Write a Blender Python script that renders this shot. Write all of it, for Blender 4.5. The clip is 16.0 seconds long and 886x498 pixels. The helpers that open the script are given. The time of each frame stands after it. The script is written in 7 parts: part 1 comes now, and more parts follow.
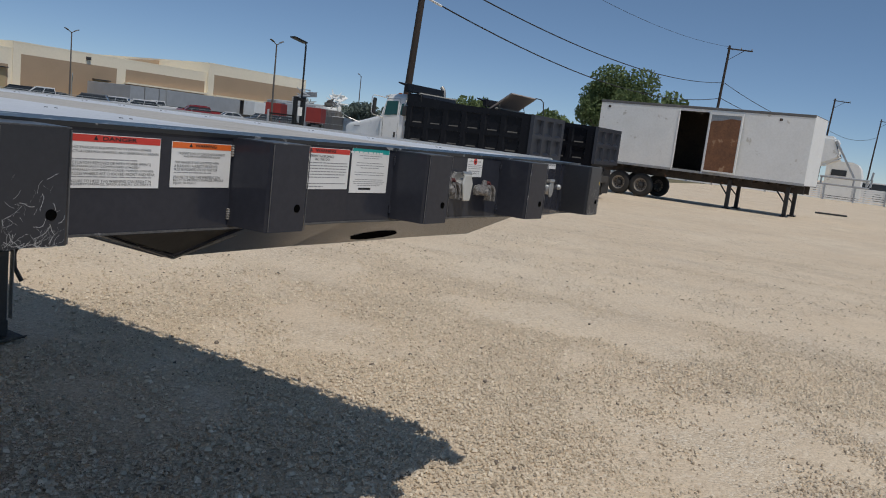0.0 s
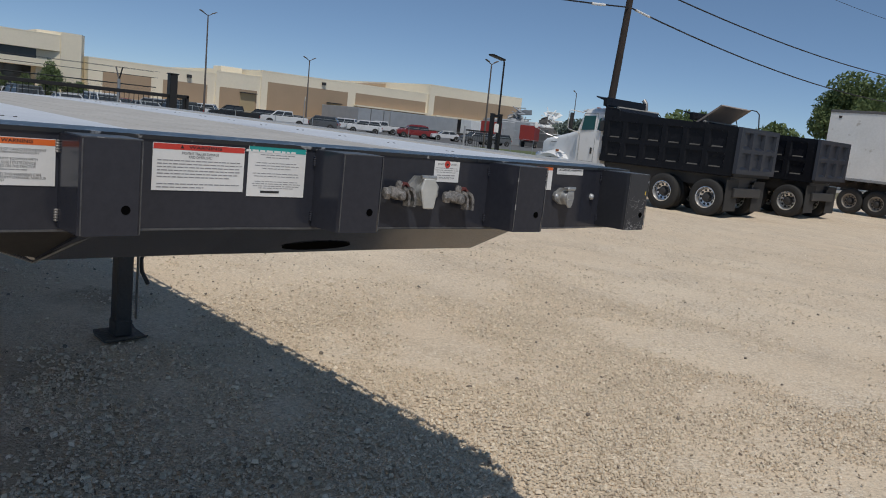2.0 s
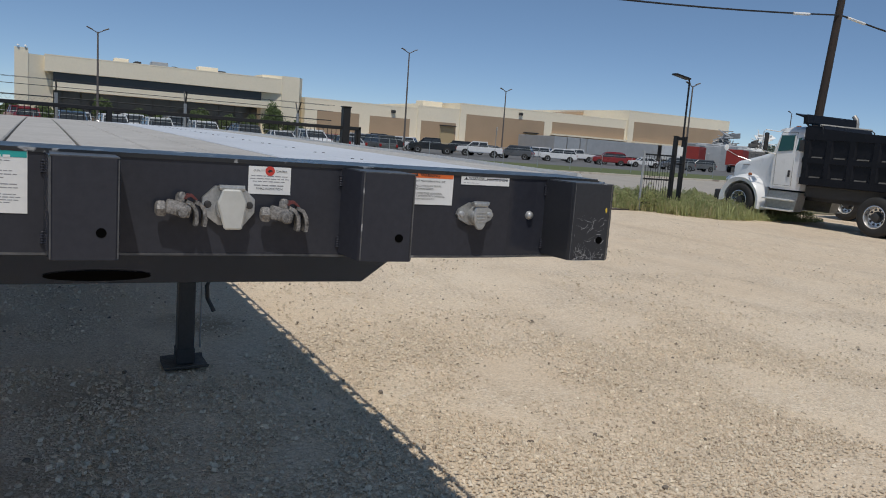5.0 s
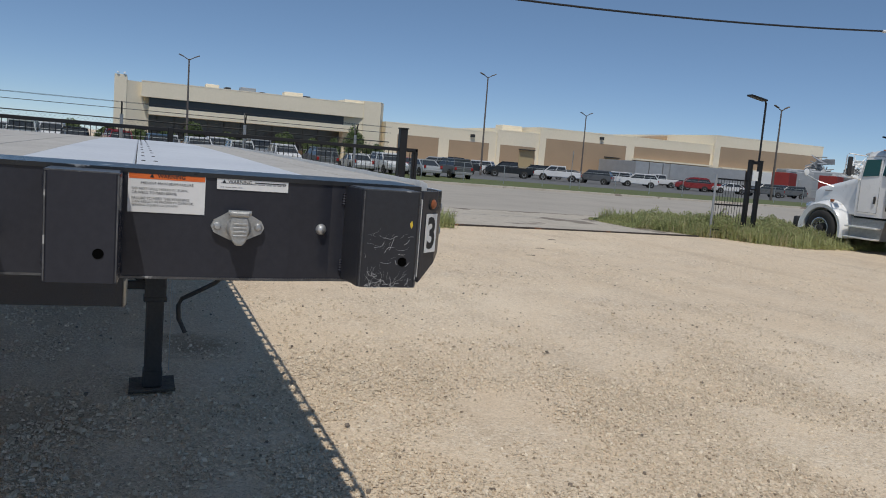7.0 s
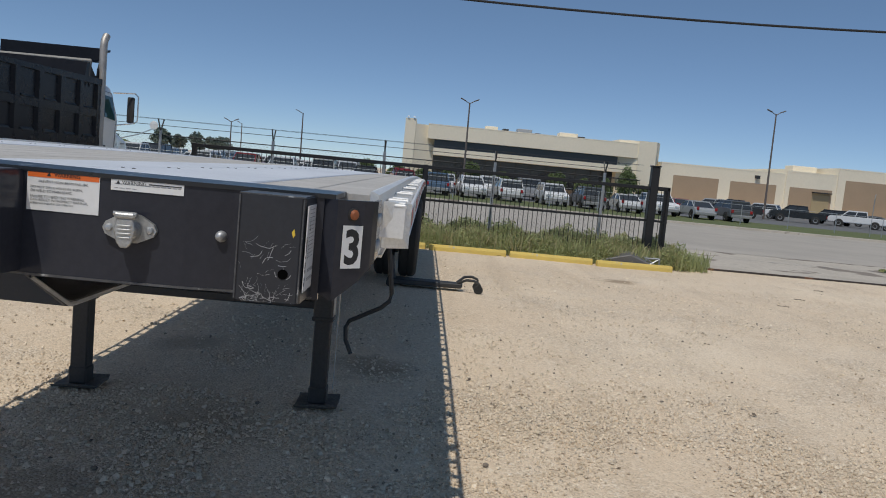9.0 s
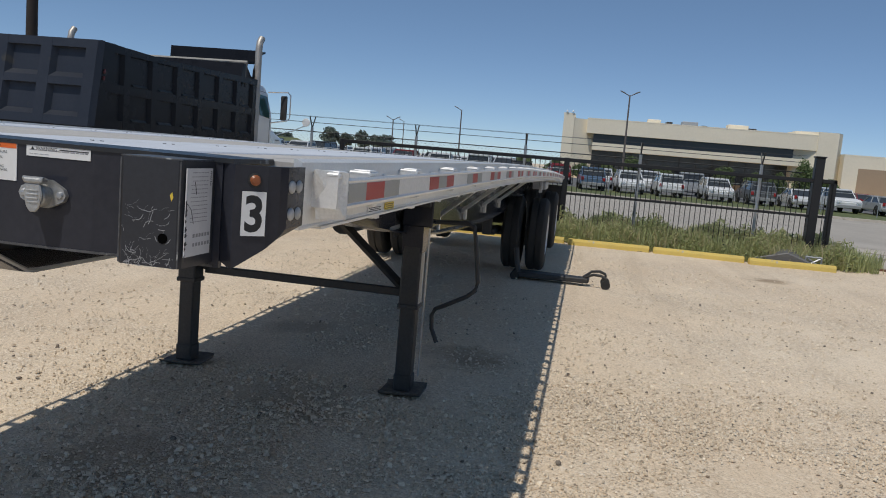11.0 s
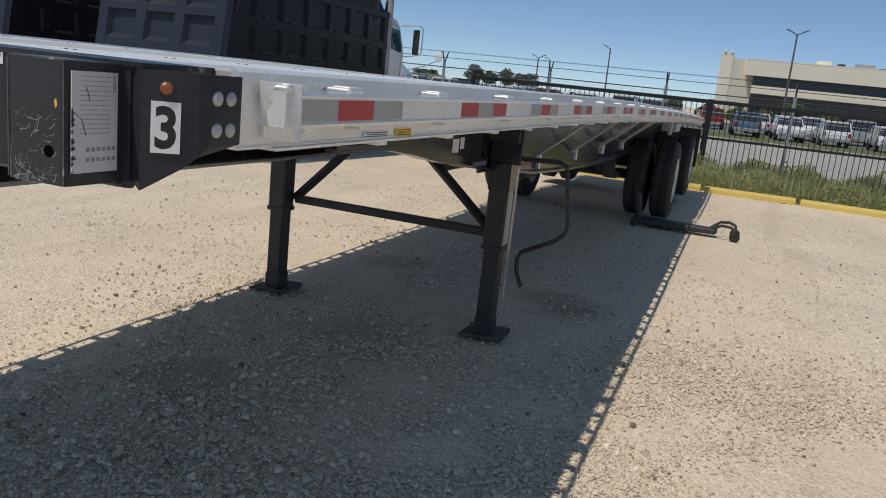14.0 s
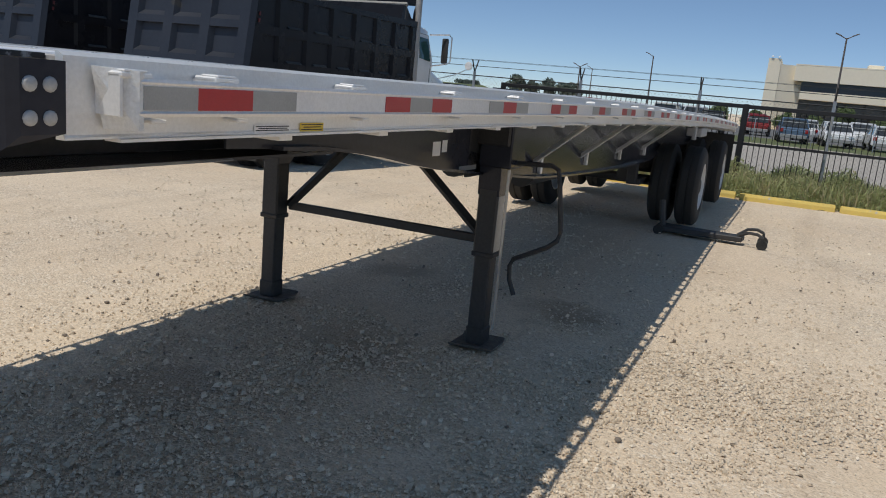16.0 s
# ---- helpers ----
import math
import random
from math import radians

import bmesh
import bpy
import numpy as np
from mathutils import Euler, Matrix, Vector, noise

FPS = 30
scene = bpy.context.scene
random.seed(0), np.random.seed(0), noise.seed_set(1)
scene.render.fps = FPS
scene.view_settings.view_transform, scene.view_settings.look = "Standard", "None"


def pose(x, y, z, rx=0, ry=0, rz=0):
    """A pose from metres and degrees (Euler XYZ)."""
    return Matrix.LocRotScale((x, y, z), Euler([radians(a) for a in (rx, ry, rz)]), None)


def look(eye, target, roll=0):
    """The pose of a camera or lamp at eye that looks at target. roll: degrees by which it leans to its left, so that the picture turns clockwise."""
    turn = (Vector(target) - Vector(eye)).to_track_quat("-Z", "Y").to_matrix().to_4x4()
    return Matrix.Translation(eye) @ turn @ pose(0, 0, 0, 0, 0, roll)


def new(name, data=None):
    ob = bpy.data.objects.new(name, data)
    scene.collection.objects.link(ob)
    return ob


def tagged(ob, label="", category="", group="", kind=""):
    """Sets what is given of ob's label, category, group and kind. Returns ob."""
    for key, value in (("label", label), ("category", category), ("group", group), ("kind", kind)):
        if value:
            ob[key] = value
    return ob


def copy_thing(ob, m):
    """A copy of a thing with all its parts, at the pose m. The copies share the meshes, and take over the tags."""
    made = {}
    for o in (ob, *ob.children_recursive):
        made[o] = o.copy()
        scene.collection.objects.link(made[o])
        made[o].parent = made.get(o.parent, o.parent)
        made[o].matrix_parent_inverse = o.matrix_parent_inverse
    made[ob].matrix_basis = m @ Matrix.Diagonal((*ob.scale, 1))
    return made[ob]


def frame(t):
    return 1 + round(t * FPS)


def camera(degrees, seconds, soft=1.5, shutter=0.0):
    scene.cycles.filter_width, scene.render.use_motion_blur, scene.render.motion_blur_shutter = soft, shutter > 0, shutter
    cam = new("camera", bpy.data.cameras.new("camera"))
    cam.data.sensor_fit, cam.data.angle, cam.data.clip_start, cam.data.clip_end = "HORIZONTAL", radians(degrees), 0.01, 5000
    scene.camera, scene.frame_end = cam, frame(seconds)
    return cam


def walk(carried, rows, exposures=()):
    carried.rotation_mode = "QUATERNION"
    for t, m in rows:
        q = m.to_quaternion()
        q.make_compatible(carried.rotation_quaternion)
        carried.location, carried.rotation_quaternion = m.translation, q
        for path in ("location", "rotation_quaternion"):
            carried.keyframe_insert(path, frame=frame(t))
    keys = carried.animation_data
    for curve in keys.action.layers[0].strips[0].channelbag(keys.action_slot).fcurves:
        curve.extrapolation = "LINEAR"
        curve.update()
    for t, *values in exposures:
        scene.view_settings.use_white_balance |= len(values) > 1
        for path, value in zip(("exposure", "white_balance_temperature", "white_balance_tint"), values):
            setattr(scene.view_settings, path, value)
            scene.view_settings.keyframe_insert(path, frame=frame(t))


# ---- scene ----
cam = camera(59.6, 16.0, 1.0)
PATH = [
    (0, (-0.0193, 0.0001, 1.5133), (-5.096, 8.493, 0.067), 6.70),
    (0.5, (0.0384, 0.1933, 1.5227), (-5.475, 8.401, 0.027), 8.58),
    (1, (0.1479, 0.3662, 1.5142), (-6.042, 8.052, -0.105), 6.94),
    (1.5, (0.2734, 0.5051, 1.5345), (-6.505, 7.670, -0.113), 6.14),
    (2, (0.3325, 0.6657, 1.5380), (-6.875, 7.426, 0.007), 5.99),
    (2.5, (0.3198, 0.8480, 1.5483), (-7.144, 7.391, 0.335), 6.15),
    (3, (0.3108, 1.0357, 1.5329), (-7.268, 7.443, 0.307), 6.10),
    (3.5, (0.3456, 1.1941, 1.5149), (-7.581, 7.152, 0.217), 5.67),
    (4, (0.3879, 1.3601, 1.5253), (-8.046, 6.539, 0.095), 5.03),
    (4.2, (0.3946, 1.4084, 1.5286), (-8.113, 6.461, 0.080), 4.86),
    (6.3, (0.2833, 2.1085, 1.5375), (-8.766, 6.199, 0.364), 4.51),
    (6.5, (0.2982, 2.1736, 1.5386), (-8.787, 6.188, 0.382), 4.62),
    (7, (0.2861, 2.3497, 1.5276), (-8.918, 6.079, 0.356), 4.72),
    (7.5, (0.2186, 2.5228, 1.5234), (-9.333, 5.305, 0.510), 3.93),
    (8, (0.1837, 2.6809, 1.5181), (-9.581, 4.657, 0.659), 3.55),
    (8.5, (0.2142, 2.8358, 1.5107), (-9.666, 4.083, 0.602), 3.07),
    (8.7, (0.2328, 2.9205, 1.5224), (-9.689, 3.758, 0.594), 4.08),
    (10.8, (0.1009, 3.4341, 1.5067), (-9.727, 2.028, 0.305), 5.19),
    (11, (0.0949, 3.4772, 1.5044), (-9.684, 1.771, 0.299), 4.97),
    (11.5, (0.1247, 3.5833, 1.5215), (-9.427, 0.886, 0.299), 5.22),
    (12, (0.1299, 3.6727, 1.5267), (-9.206, 0.303, 0.304), 5.32),
    (12.5, (0.0505, 3.6947, 1.5164), (-9.283, 0.295, 0.360), 5.70),
    (13, (-0.0803, 3.6682, 1.5142), (-9.408, 0.251, 0.365), 5.82),
    (13.5, (-0.1766, 3.6824, 1.4931), (-9.412, 0.339, -0.387), 5.87),
    (14, (-0.2163, 3.7281, 1.4890), (-9.409, 0.416, -0.639), 6.19),
    (14.5, (-0.2394, 3.8236, 1.4916), (-9.407, 0.429, -0.612), 6.08),
    (15, (-0.2678, 3.8969, 1.5009), (-9.384, 0.335, -0.550), 5.65),
    (15.5, (-0.3347, 3.9604, 1.4892), (-9.403, 0.257, -0.525), 5.56),
    (16, (-0.4462, 3.9727, 1.4738), (-9.444, 0.124, -0.581), 5.39),
]
walk(cam, [(t, look(eye, target, roll)) for t, eye, target, roll in PATH],
     [(0.0, -0.2), (2.0, -0.15), (4.0, -0.06), (8.5, -0.04), (11.0, 0.0), (13.0, 0.04), (14.0, 0.07), (16.0, 0.06)])

# world, sun and exposure
SUN_TO = Vector((0.665, -0.347, 1.459)).normalized()
world = bpy.data.worlds.new("sky")
scene.world = world
world.use_nodes = True
wn = world.node_tree
sky = wn.nodes.new("ShaderNodeTexSky")
sky.sky_type, sky.sun_disc = "NISHITA", False
sky.sun_elevation = math.asin(SUN_TO.z)
sky.sun_rotation = math.atan2(SUN_TO.x, SUN_TO.y)
sky.air_density, sky.dust_density, sky.ozone_density, sky.altitude = 1.0, 0.0, 2.2, 5200
wn.links.new(sky.outputs[0], wn.nodes["Background"].inputs[0])
wn.nodes["Background"].inputs[1].default_value = 0.071
# an even blue part keeps the sky deep down to the horizon
even, both = wn.nodes.new("ShaderNodeBackground"), wn.nodes.new("ShaderNodeAddShader")
even.inputs[0].default_value, even.inputs[1].default_value = (0.245, 0.47, 0.75, 1), 0.157
wn.links.new(wn.nodes["Background"].outputs[0], both.inputs[0])
wn.links.new(even.outputs[0], both.inputs[1])
wn.links.new(both.outputs[0], wn.nodes["World Output"].inputs[0])
sun = new("sun", bpy.data.lights.new("sun", "SUN"))
sun.data.energy, sun.data.angle, sun.data.color = 2.57, radians(0.53), (1.0, 0.95, 0.865)
sun.matrix_world = Matrix.Translation((0, 0, 60)) @ SUN_TO.to_track_quat("Z", "Y").to_matrix().to_4x4()

# ---- building helpers
def box(bm, x0, x1, y0, y1, z0, z1, bev=0.0, m=None, seg=1):
    co = [(x, y, z) for x in (x0, x1) for y in (y0, y1) for z in (z0, z1)]
    vs = [bm.verts.new(m @ Vector(c) if m else c) for c in co]
    fs = [bm.faces.new([vs[i] for i in f]) for f in ((0, 1, 3, 2), (4, 6, 7, 5), (0, 4, 5, 1), (2, 3, 7, 6), (0, 2, 6, 4), (1, 5, 7, 3))]
    if bev:
        es = list({e for f in fs for e in f.edges})
        bmesh.ops.bevel(bm, geom=es, offset=bev, segments=seg, profile=0.5, affect="EDGES")


def prism(bm, pts, axis, a, b):
    """Extrude a flat outline along an axis from a to b."""
    def co(p, h):
        return {"x": (h, p[0], p[1]), "y": (p[0], h, p[1]), "z": (p[0], p[1], h)}[axis]
    lo, hi = [bm.verts.new(co(p, a)) for p in pts], [bm.verts.new(co(p, b)) for p in pts]
    bm.faces.new(lo), bm.faces.new(hi)
    for i in range(len(pts)):
        j = (i + 1) % len(pts)
        bm.faces.new((lo[i], lo[j], hi[j], hi[i]))


def tube(bm, pts, r, n=8, r1=None, closed=True):
    """A round bar along a polyline, tapering from r to r1."""
    pts = [Vector(p) for p in pts]
    rings = []
    for i, p in enumerate(pts):
        d = (pts[min(i + 1, len(pts) - 1)] - pts[max(i - 1, 0)]).normalized()
        u = d.cross(Vector((0, 0, 1)) if abs(d.z) < 0.95 else Vector((1, 0, 0))).normalized()
        v = d.cross(u)
        rr = r if r1 is None else r + (r1 - r) * i / (len(pts) - 1)
        rings.append([bm.verts.new(p + rr * (math.cos(k) * u + math.sin(k) * v)) for k in [math.tau * j / n for j in range(n)]])
    for a, b in zip(rings, rings[1:]):
        for j in range(n):
            k = (j + 1) % n
            bm.faces.new((a[j], a[k], b[k], b[j]))
    if closed:
        bm.faces.new(rings[0]), bm.faces.new(rings[-1])


def lathe(bm, prof, o=(0, 0, 0), axis="y", n=32, caps=True):
    """Turn (radius, height) pairs round an axis through o."""
    rings = []
    for r, h in prof:
        ring = []
        for j in range(n):
            c, s = r * math.cos(math.tau * j / n), r * math.sin(math.tau * j / n)
            p = {"x": (h, c, s), "y": (c, h, s), "z": (c, s, h)}[axis]
            ring.append(bm.verts.new((p[0] + o[0], p[1] + o[1], p[2] + o[2])))
        rings.append(ring)
    for a, b in zip(rings, rings[1:]):
        for j in range(n):
            k = (j + 1) % n
            bm.faces.new((a[j], a[k], b[k], b[j]))
    if caps and prof[0][0] > 1e-6:
        bm.faces.new(rings[0])
    if caps and prof[-1][0] > 1e-6:
        bm.faces.new(rings[-1])


def finish(bm, material, smooth=0.0):
    bmesh.ops.recalc_face_normals(bm, faces=bm.faces)
    me = bpy.data.meshes.new("mesh")
    bm.to_mesh(me)
    bm.free()
    if material:
        me.materials.append(material)
    if smooth:
        me.polygons.foreach_set("use_smooth", [True] * len(me.polygons))
        me.set_sharp_from_angle(angle=radians(smooth))
    return me


def part(name, bm, material, parent, label="", smooth=0.0, at=None):
    """One mesh object under a thing or a part. bm may be a mesh that other pieces share."""
    me = bm if isinstance(bm, bpy.types.Mesh) else finish(bm, material, smooth)
    ob = new(name, me)
    ob.parent = parent
    if at is not None:
        ob.matrix_local = at
    return tagged(ob, label)


def thing(name, m, label, category, group="", kind=""):
    ob = new(name)
    ob.empty_display_size = 0.1
    ob.matrix_world = m
    return tagged(ob, label, category, group, kind)


def solo(name, bm, material, label, category, group="", kind="", smooth=0.0, at=None):
    """A top-level thing of one mesh."""
    ob = new(name, bm if isinstance(bm, bpy.types.Mesh) else finish(bm, material, smooth))
    if at is not None:
        ob.matrix_world = at
    return tagged(ob, label, category, group, kind)


def one(fn, *a, **k):
    bm = bmesh.new()
    fn(bm, *a, **k)
    return bm


# ---- materials
def mat(name, col, col2=None, rough=0.6, metal=0.0, big=1.5, fine=40.0, mix=0.5, bump=0.15, dist=0.004, spots=None, spot_scale=6.0, spot_cut=0.62, vary=0.0, coat=0.0, rough_var=0.12, spec=0.5):
    """Two colours mixed by noise at two scales, a bump from the fine one, and an optional third colour in worn spots."""
    m = bpy.data.materials.new(name)
    m.use_nodes = True
    nt = m.node_tree
    N, L = nt.nodes, nt.links
    b = N["Principled BSDF"]
    col2 = col2 or tuple(c * 0.75 for c in col)
    co = N.new("ShaderNodeTexCoord")
    n1, n2 = N.new("ShaderNodeTexNoise"), N.new("ShaderNodeTexNoise")
    for n, s in ((n1, big), (n2, fine)):
        n.inputs["Scale"].default_value, n.inputs["Detail"].default_value, n.inputs["Roughness"].default_value = s, 5, 0.6
        L.new(co.outputs["Object"], n.inputs["Vector"])
    add = N.new("ShaderNodeMath")
    add.operation = "MULTIPLY_ADD"
    L.new(n1.outputs["Fac"], add.inputs[0])
    add.inputs[1].default_value = mix
    half = N.new("ShaderNodeMath")
    half.operation = "MULTIPLY"
    half.inputs[1].default_value = 1 - mix
    L.new(n2.outputs["Fac"], half.inputs[0])
    L.new(half.outputs[0], add.inputs[2])
    ramp = N.new("ShaderNodeValToRGB")
    ramp.color_ramp.elements[0].position, ramp.color_ramp.elements[1].position = 0.36, 0.64
    ramp.color_ramp.elements[0].color, ramp.color_ramp.elements[1].color = (*col2, 1), (*col, 1)
    L.new(add.outputs[0], ramp.inputs[0])
    out = ramp.outputs[0]
    if spots:
        n3 = N.new("ShaderNodeTexNoise")
        n3.inputs["Scale"].default_value, n3.inputs["Detail"].default_value = spot_scale, 8
        L.new(co.outputs["Object"], n3.inputs["Vector"])
        r3 = N.new("ShaderNodeValToRGB")
        r3.color_ramp.elements[0].position, r3.color_ramp.elements[1].position = spot_cut, spot_cut + 0.05
        L.new(n3.outputs["Fac"], r3.inputs[0])
        mx = N.new("ShaderNodeMixRGB")
        mx.inputs[2].default_value = (*spots, 1)
        L.new(r3.outputs[0], mx.inputs[0]), L.new(out, mx.inputs[1])
        out = mx.outputs[0]
    if vary:
        info, hsv = N.new("ShaderNodeObjectInfo"), N.new("ShaderNodeHueSaturation")
        rng = N.new("ShaderNodeMapRange")
        rng.inputs["To Min"].default_value, rng.inputs["To Max"].default_value = 1 - vary, 1 + vary
        L.new(info.outputs["Random"], rng.inputs["Value"]), L.new(rng.outputs[0], hsv.inputs["Value"]), L.new(out, hsv.inputs["Color"])
        out = hsv.outputs[0]
    L.new(out, b.inputs["Base Color"])
    rr = N.new("ShaderNodeMapRange")
    rr.inputs["To Min"].default_value, rr.inputs["To Max"].default_value = max(0.02, rough - rough_var), min(1, rough + rough_var)
    L.new(n1.outputs["Fac"], rr.inputs["Value"]), L.new(rr.outputs[0], b.inputs["Roughness"])
    b.inputs["Metallic"].default_value = metal
    b.inputs["Specular IOR Level"].default_value = spec
    b.inputs["Coat Weight"].default_value = coat
    b.inputs["Coat Roughness"].default_value = 0.08
    if bump:
        bp = N.new("ShaderNodeBump")
        bp.inputs["Strength"].default_value, bp.inputs["Distance"].default_value = bump, dist
        L.new(n2.outputs["Fac"], bp.inputs["Height"]), L.new(bp.outputs[0], b.inputs["Normal"])
    return m


def gravel_material():
    m = bpy.data.materials.new("gravel")
    m.use_nodes = True
    nt = m.node_tree
    N, L = nt.nodes, nt.links
    b = N["Principled BSDF"]
    co = N.new("ShaderNodeTexCoord")

    def noise_tex(scale, detail=4, rough=0.6):
        n = N.new("ShaderNodeTexNoise")
        n.inputs["Scale"].default_value, n.inputs["Detail"].default_value, n.inputs["Roughness"].default_value = scale, detail, rough
        L.new(co.outputs["Object"], n.inputs["Vector"])
        return n

    def ramp(sock, *stops):
        r = N.new("ShaderNodeValToRGB")
        while len(r.color_ramp.elements) < len(stops):
            r.color_ramp.elements.new(0.5)
        for e, (p, c) in zip(r.color_ramp.elements, stops):
            e.position, e.color = p, (*c, 1)
        L.new(sock, r.inputs[0])
        return r.outputs[0]

    def mixc(kind, fac, a, c):
        x = N.new("ShaderNodeMixRGB")
        x.blend_type = kind
        if isinstance(fac, float):
            x.inputs[0].default_value = fac
        else:
            L.new(fac, x.inputs[0])
        L.new(a, x.inputs[1]), L.new(c, x.inputs[2])
        return x.outputs[0]

    def cells(scale):
        v = N.new("ShaderNodeTexVoronoi")
        v.inputs["Scale"].default_value = scale
        L.new(co.outputs["Object"], v.inputs["Vector"])
        return v

    vor, vor2, vor3 = cells(58), cells(130), cells(24)
    sand = ramp(noise_tex(0.3, 6, 0.65).outputs["Fac"], (0.3, (0.66, 0.515, 0.365)), (0.5, (0.75, 0.605, 0.44)), (0.7, (0.8, 0.675, 0.515)))
    stone = ramp(vor.outputs["Color"], (0.0, (0.27, 0.21, 0.155)), (0.14, (0.58, 0.465, 0.345)), (0.45, (0.73, 0.595, 0.445)), (0.75, (0.84, 0.72, 0.565)), (1.0, (0.97, 0.9, 0.79)))
    stony = ramp(noise_tex(0.9, 6, 0.72).outputs["Fac"], (0.38, (0.22, 0.22, 0.22)), (0.64, (0.8, 0.8, 0.8)))
    col = mixc("MIX", stony, sand, stone)
    grit = ramp(vor2.outputs["Color"], (0.0, (0.5, 0.47, 0.44)), (0.28, (0.92, 0.91, 0.9)), (0.6, (1.02, 1.02, 1.02)), (1.0, (1.14, 1.13, 1.12)))
    col = mixc("MULTIPLY", 0.75, col, grit)
    # darker and paler lumps, far apart
    lumps = ramp(vor3.outputs["Color"], (0.0, (0.42, 0.38, 0.34)), (0.13, (0.9, 0.89, 0.88)), (0.2, (1, 1, 1)), (0.86, (1, 1, 1)), (1.0, (1.22, 1.22, 1.2)))
    near = ramp(vor3.outputs["Distance"], (0.18, (1, 1, 1)), (0.42, (0, 0, 0)))
    col = mixc("MULTIPLY", near, col, lumps)
    stain = ramp(noise_tex(0.8, 7, 0.7).outputs["Fac"], (0.30, (0.78, 0.74, 0.7)), (0.42, (1, 1, 1)))
    col = mixc("MULTIPLY", 0.5, col, stain)
    # faint wheel tracks across the yard
    tm = N.new("ShaderNodeMapping")
    tm.inputs["Rotation"].default_value, tm.inputs["Scale"].default_value = (0, 0, radians(24)), (0.1, 1.5, 1)
    L.new(co.outputs["Object"], tm.inputs["Vector"])
    tn = noise_tex(1.0, 5, 0.6)
    L.new(tm.outputs[0], tn.inputs["Vector"])
    col = mixc("MULTIPLY", 0.3, col, ramp(tn.outputs["Fac"], (0.34, (0.72, 0.69, 0.66)), (0.47, (1, 1, 1)), (0.62, (1.06, 1.06, 1.06))))
    # oil drips and dirt under the trailer and on the open yard
    warp = noise_tex(1.6, 6, 0.65)
    for x, y, r, k in ((-5.5, 2.75, 0.6, 0.75), (-13.3, 6.6, 0.64, 0.85), (-3.0, 1.5, 0.85, 0.45), (-4.1, 1.85, 0.6, 0.4), (-5.9, 1.3, 0.45, 0.5)):
        d = N.new("ShaderNodeVectorMath")
        d.operation = "DISTANCE"
        L.new(co.outputs["Object"], d.inputs[0])
        d.inputs[1].default_value = (x, y, 0)
        ma = N.new("ShaderNodeMath")
        ma.operation = "MULTIPLY_ADD"
        L.new(warp.outputs["Fac"], ma.inputs[0])
        ma.inputs[1].default_value = 1.6 * r
        L.new(d.outputs["Value"], ma.inputs[2])
        fac = ramp(ma.outputs[0], (0.0, (0.48, 0.44, 0.4)), (1.0, (1, 1, 1)))
        fac.node.color_ramp.elements[0].position, fac.node.color_ramp.elements[1].position = min(0.9, 1.05 * r), min(1.0, 1.55 * r)
        col = mixc("MULTIPLY", k, col, fac)
    L.new(col, b.inputs["Base Color"])
    b.inputs["Roughness"].default_value = 0.92
    b.inputs["Specular IOR Level"].default_value = 0.25
    s1 = N.new("ShaderNodeMath")
    s1.operation = "MULTIPLY_ADD"
    L.new(vor.outputs["Distance"], s1.inputs[0])
    s1.inputs[1].default_value = -1.0
    L.new(noise_tex(70, 3).outputs["Fac"], s1.inputs[2])
    bp = N.new("ShaderNodeBump")
    bp.inputs["Distance"].default_value = 0.016
    L.new(stony, bp.inputs["Strength"])
    L.new(s1.outputs[0], bp.inputs["Height"]), L.new(bp.outputs[0], b.inputs["Normal"])
    return m


def foliage_material(name, col, col2, glow=0.35, scale=0.8):
    """Thin leaves: diffuse with light passing through from behind, hue drifting over the plants."""
    m = mat(name, col, col2, 0.65, big=scale, fine=scale * 9, bump=0, spec=0.25)
    N, L = m.node_tree.nodes, m.node_tree.links
    b, out = N["Principled BSDF"], N["Material Output"]
    tr, mx = N.new("ShaderNodeBsdfTranslucent"), N.new("ShaderNodeMixShader")
    mx.inputs[0].default_value = glow
    src = b.inputs["Base Color"].links[0].from_socket
    L.new(src, tr.inputs["Color"])
    L.new(b.outputs[0], mx.inputs[1]), L.new(tr.outputs[0], mx.inputs[2]), L.new(mx.outputs[0], out.inputs["Surface"])
    return m


def chip_material(name):
    """Stone chips: each chip has a shade of its own."""
    m = mat(name, (0.78, 0.67, 0.52), (0.64, 0.535, 0.4), 0.9, big=7, fine=120, bump=0.2)
    N, L = m.node_tree.nodes, m.node_tree.links
    b = N["Principled BSDF"]
    g, r, mx = N.new("ShaderNodeNewGeometry"), N.new("ShaderNodeValToRGB"), N.new("ShaderNodeMixRGB")
    mx.blend_type, mx.inputs[0].default_value = "MULTIPLY", 1.0
    for p, c in ((0.05, (0.75, 0.71, 0.67)), (0.22, (0.92, 0.9, 0.88)), (0.75, (1.06, 1.05, 1.04))):
        e = r.color_ramp.elements.new(p)
        e.color = (*c, 1)
    r.color_ramp.elements[0].color = (0.4, 0.37, 0.34, 1)
    r.color_ramp.elements[-1].color = (1.27, 1.29, 1.32, 1)
    L.new(g.outputs["Random Per Island"], r.inputs[0])
    src = b.inputs["Base Color"].links[0].from_socket
    L.new(src, mx.inputs[1]), L.new(r.outputs[0], mx.inputs[2]), L.new(mx.outputs[0], b.inputs["Base Color"])
    return m


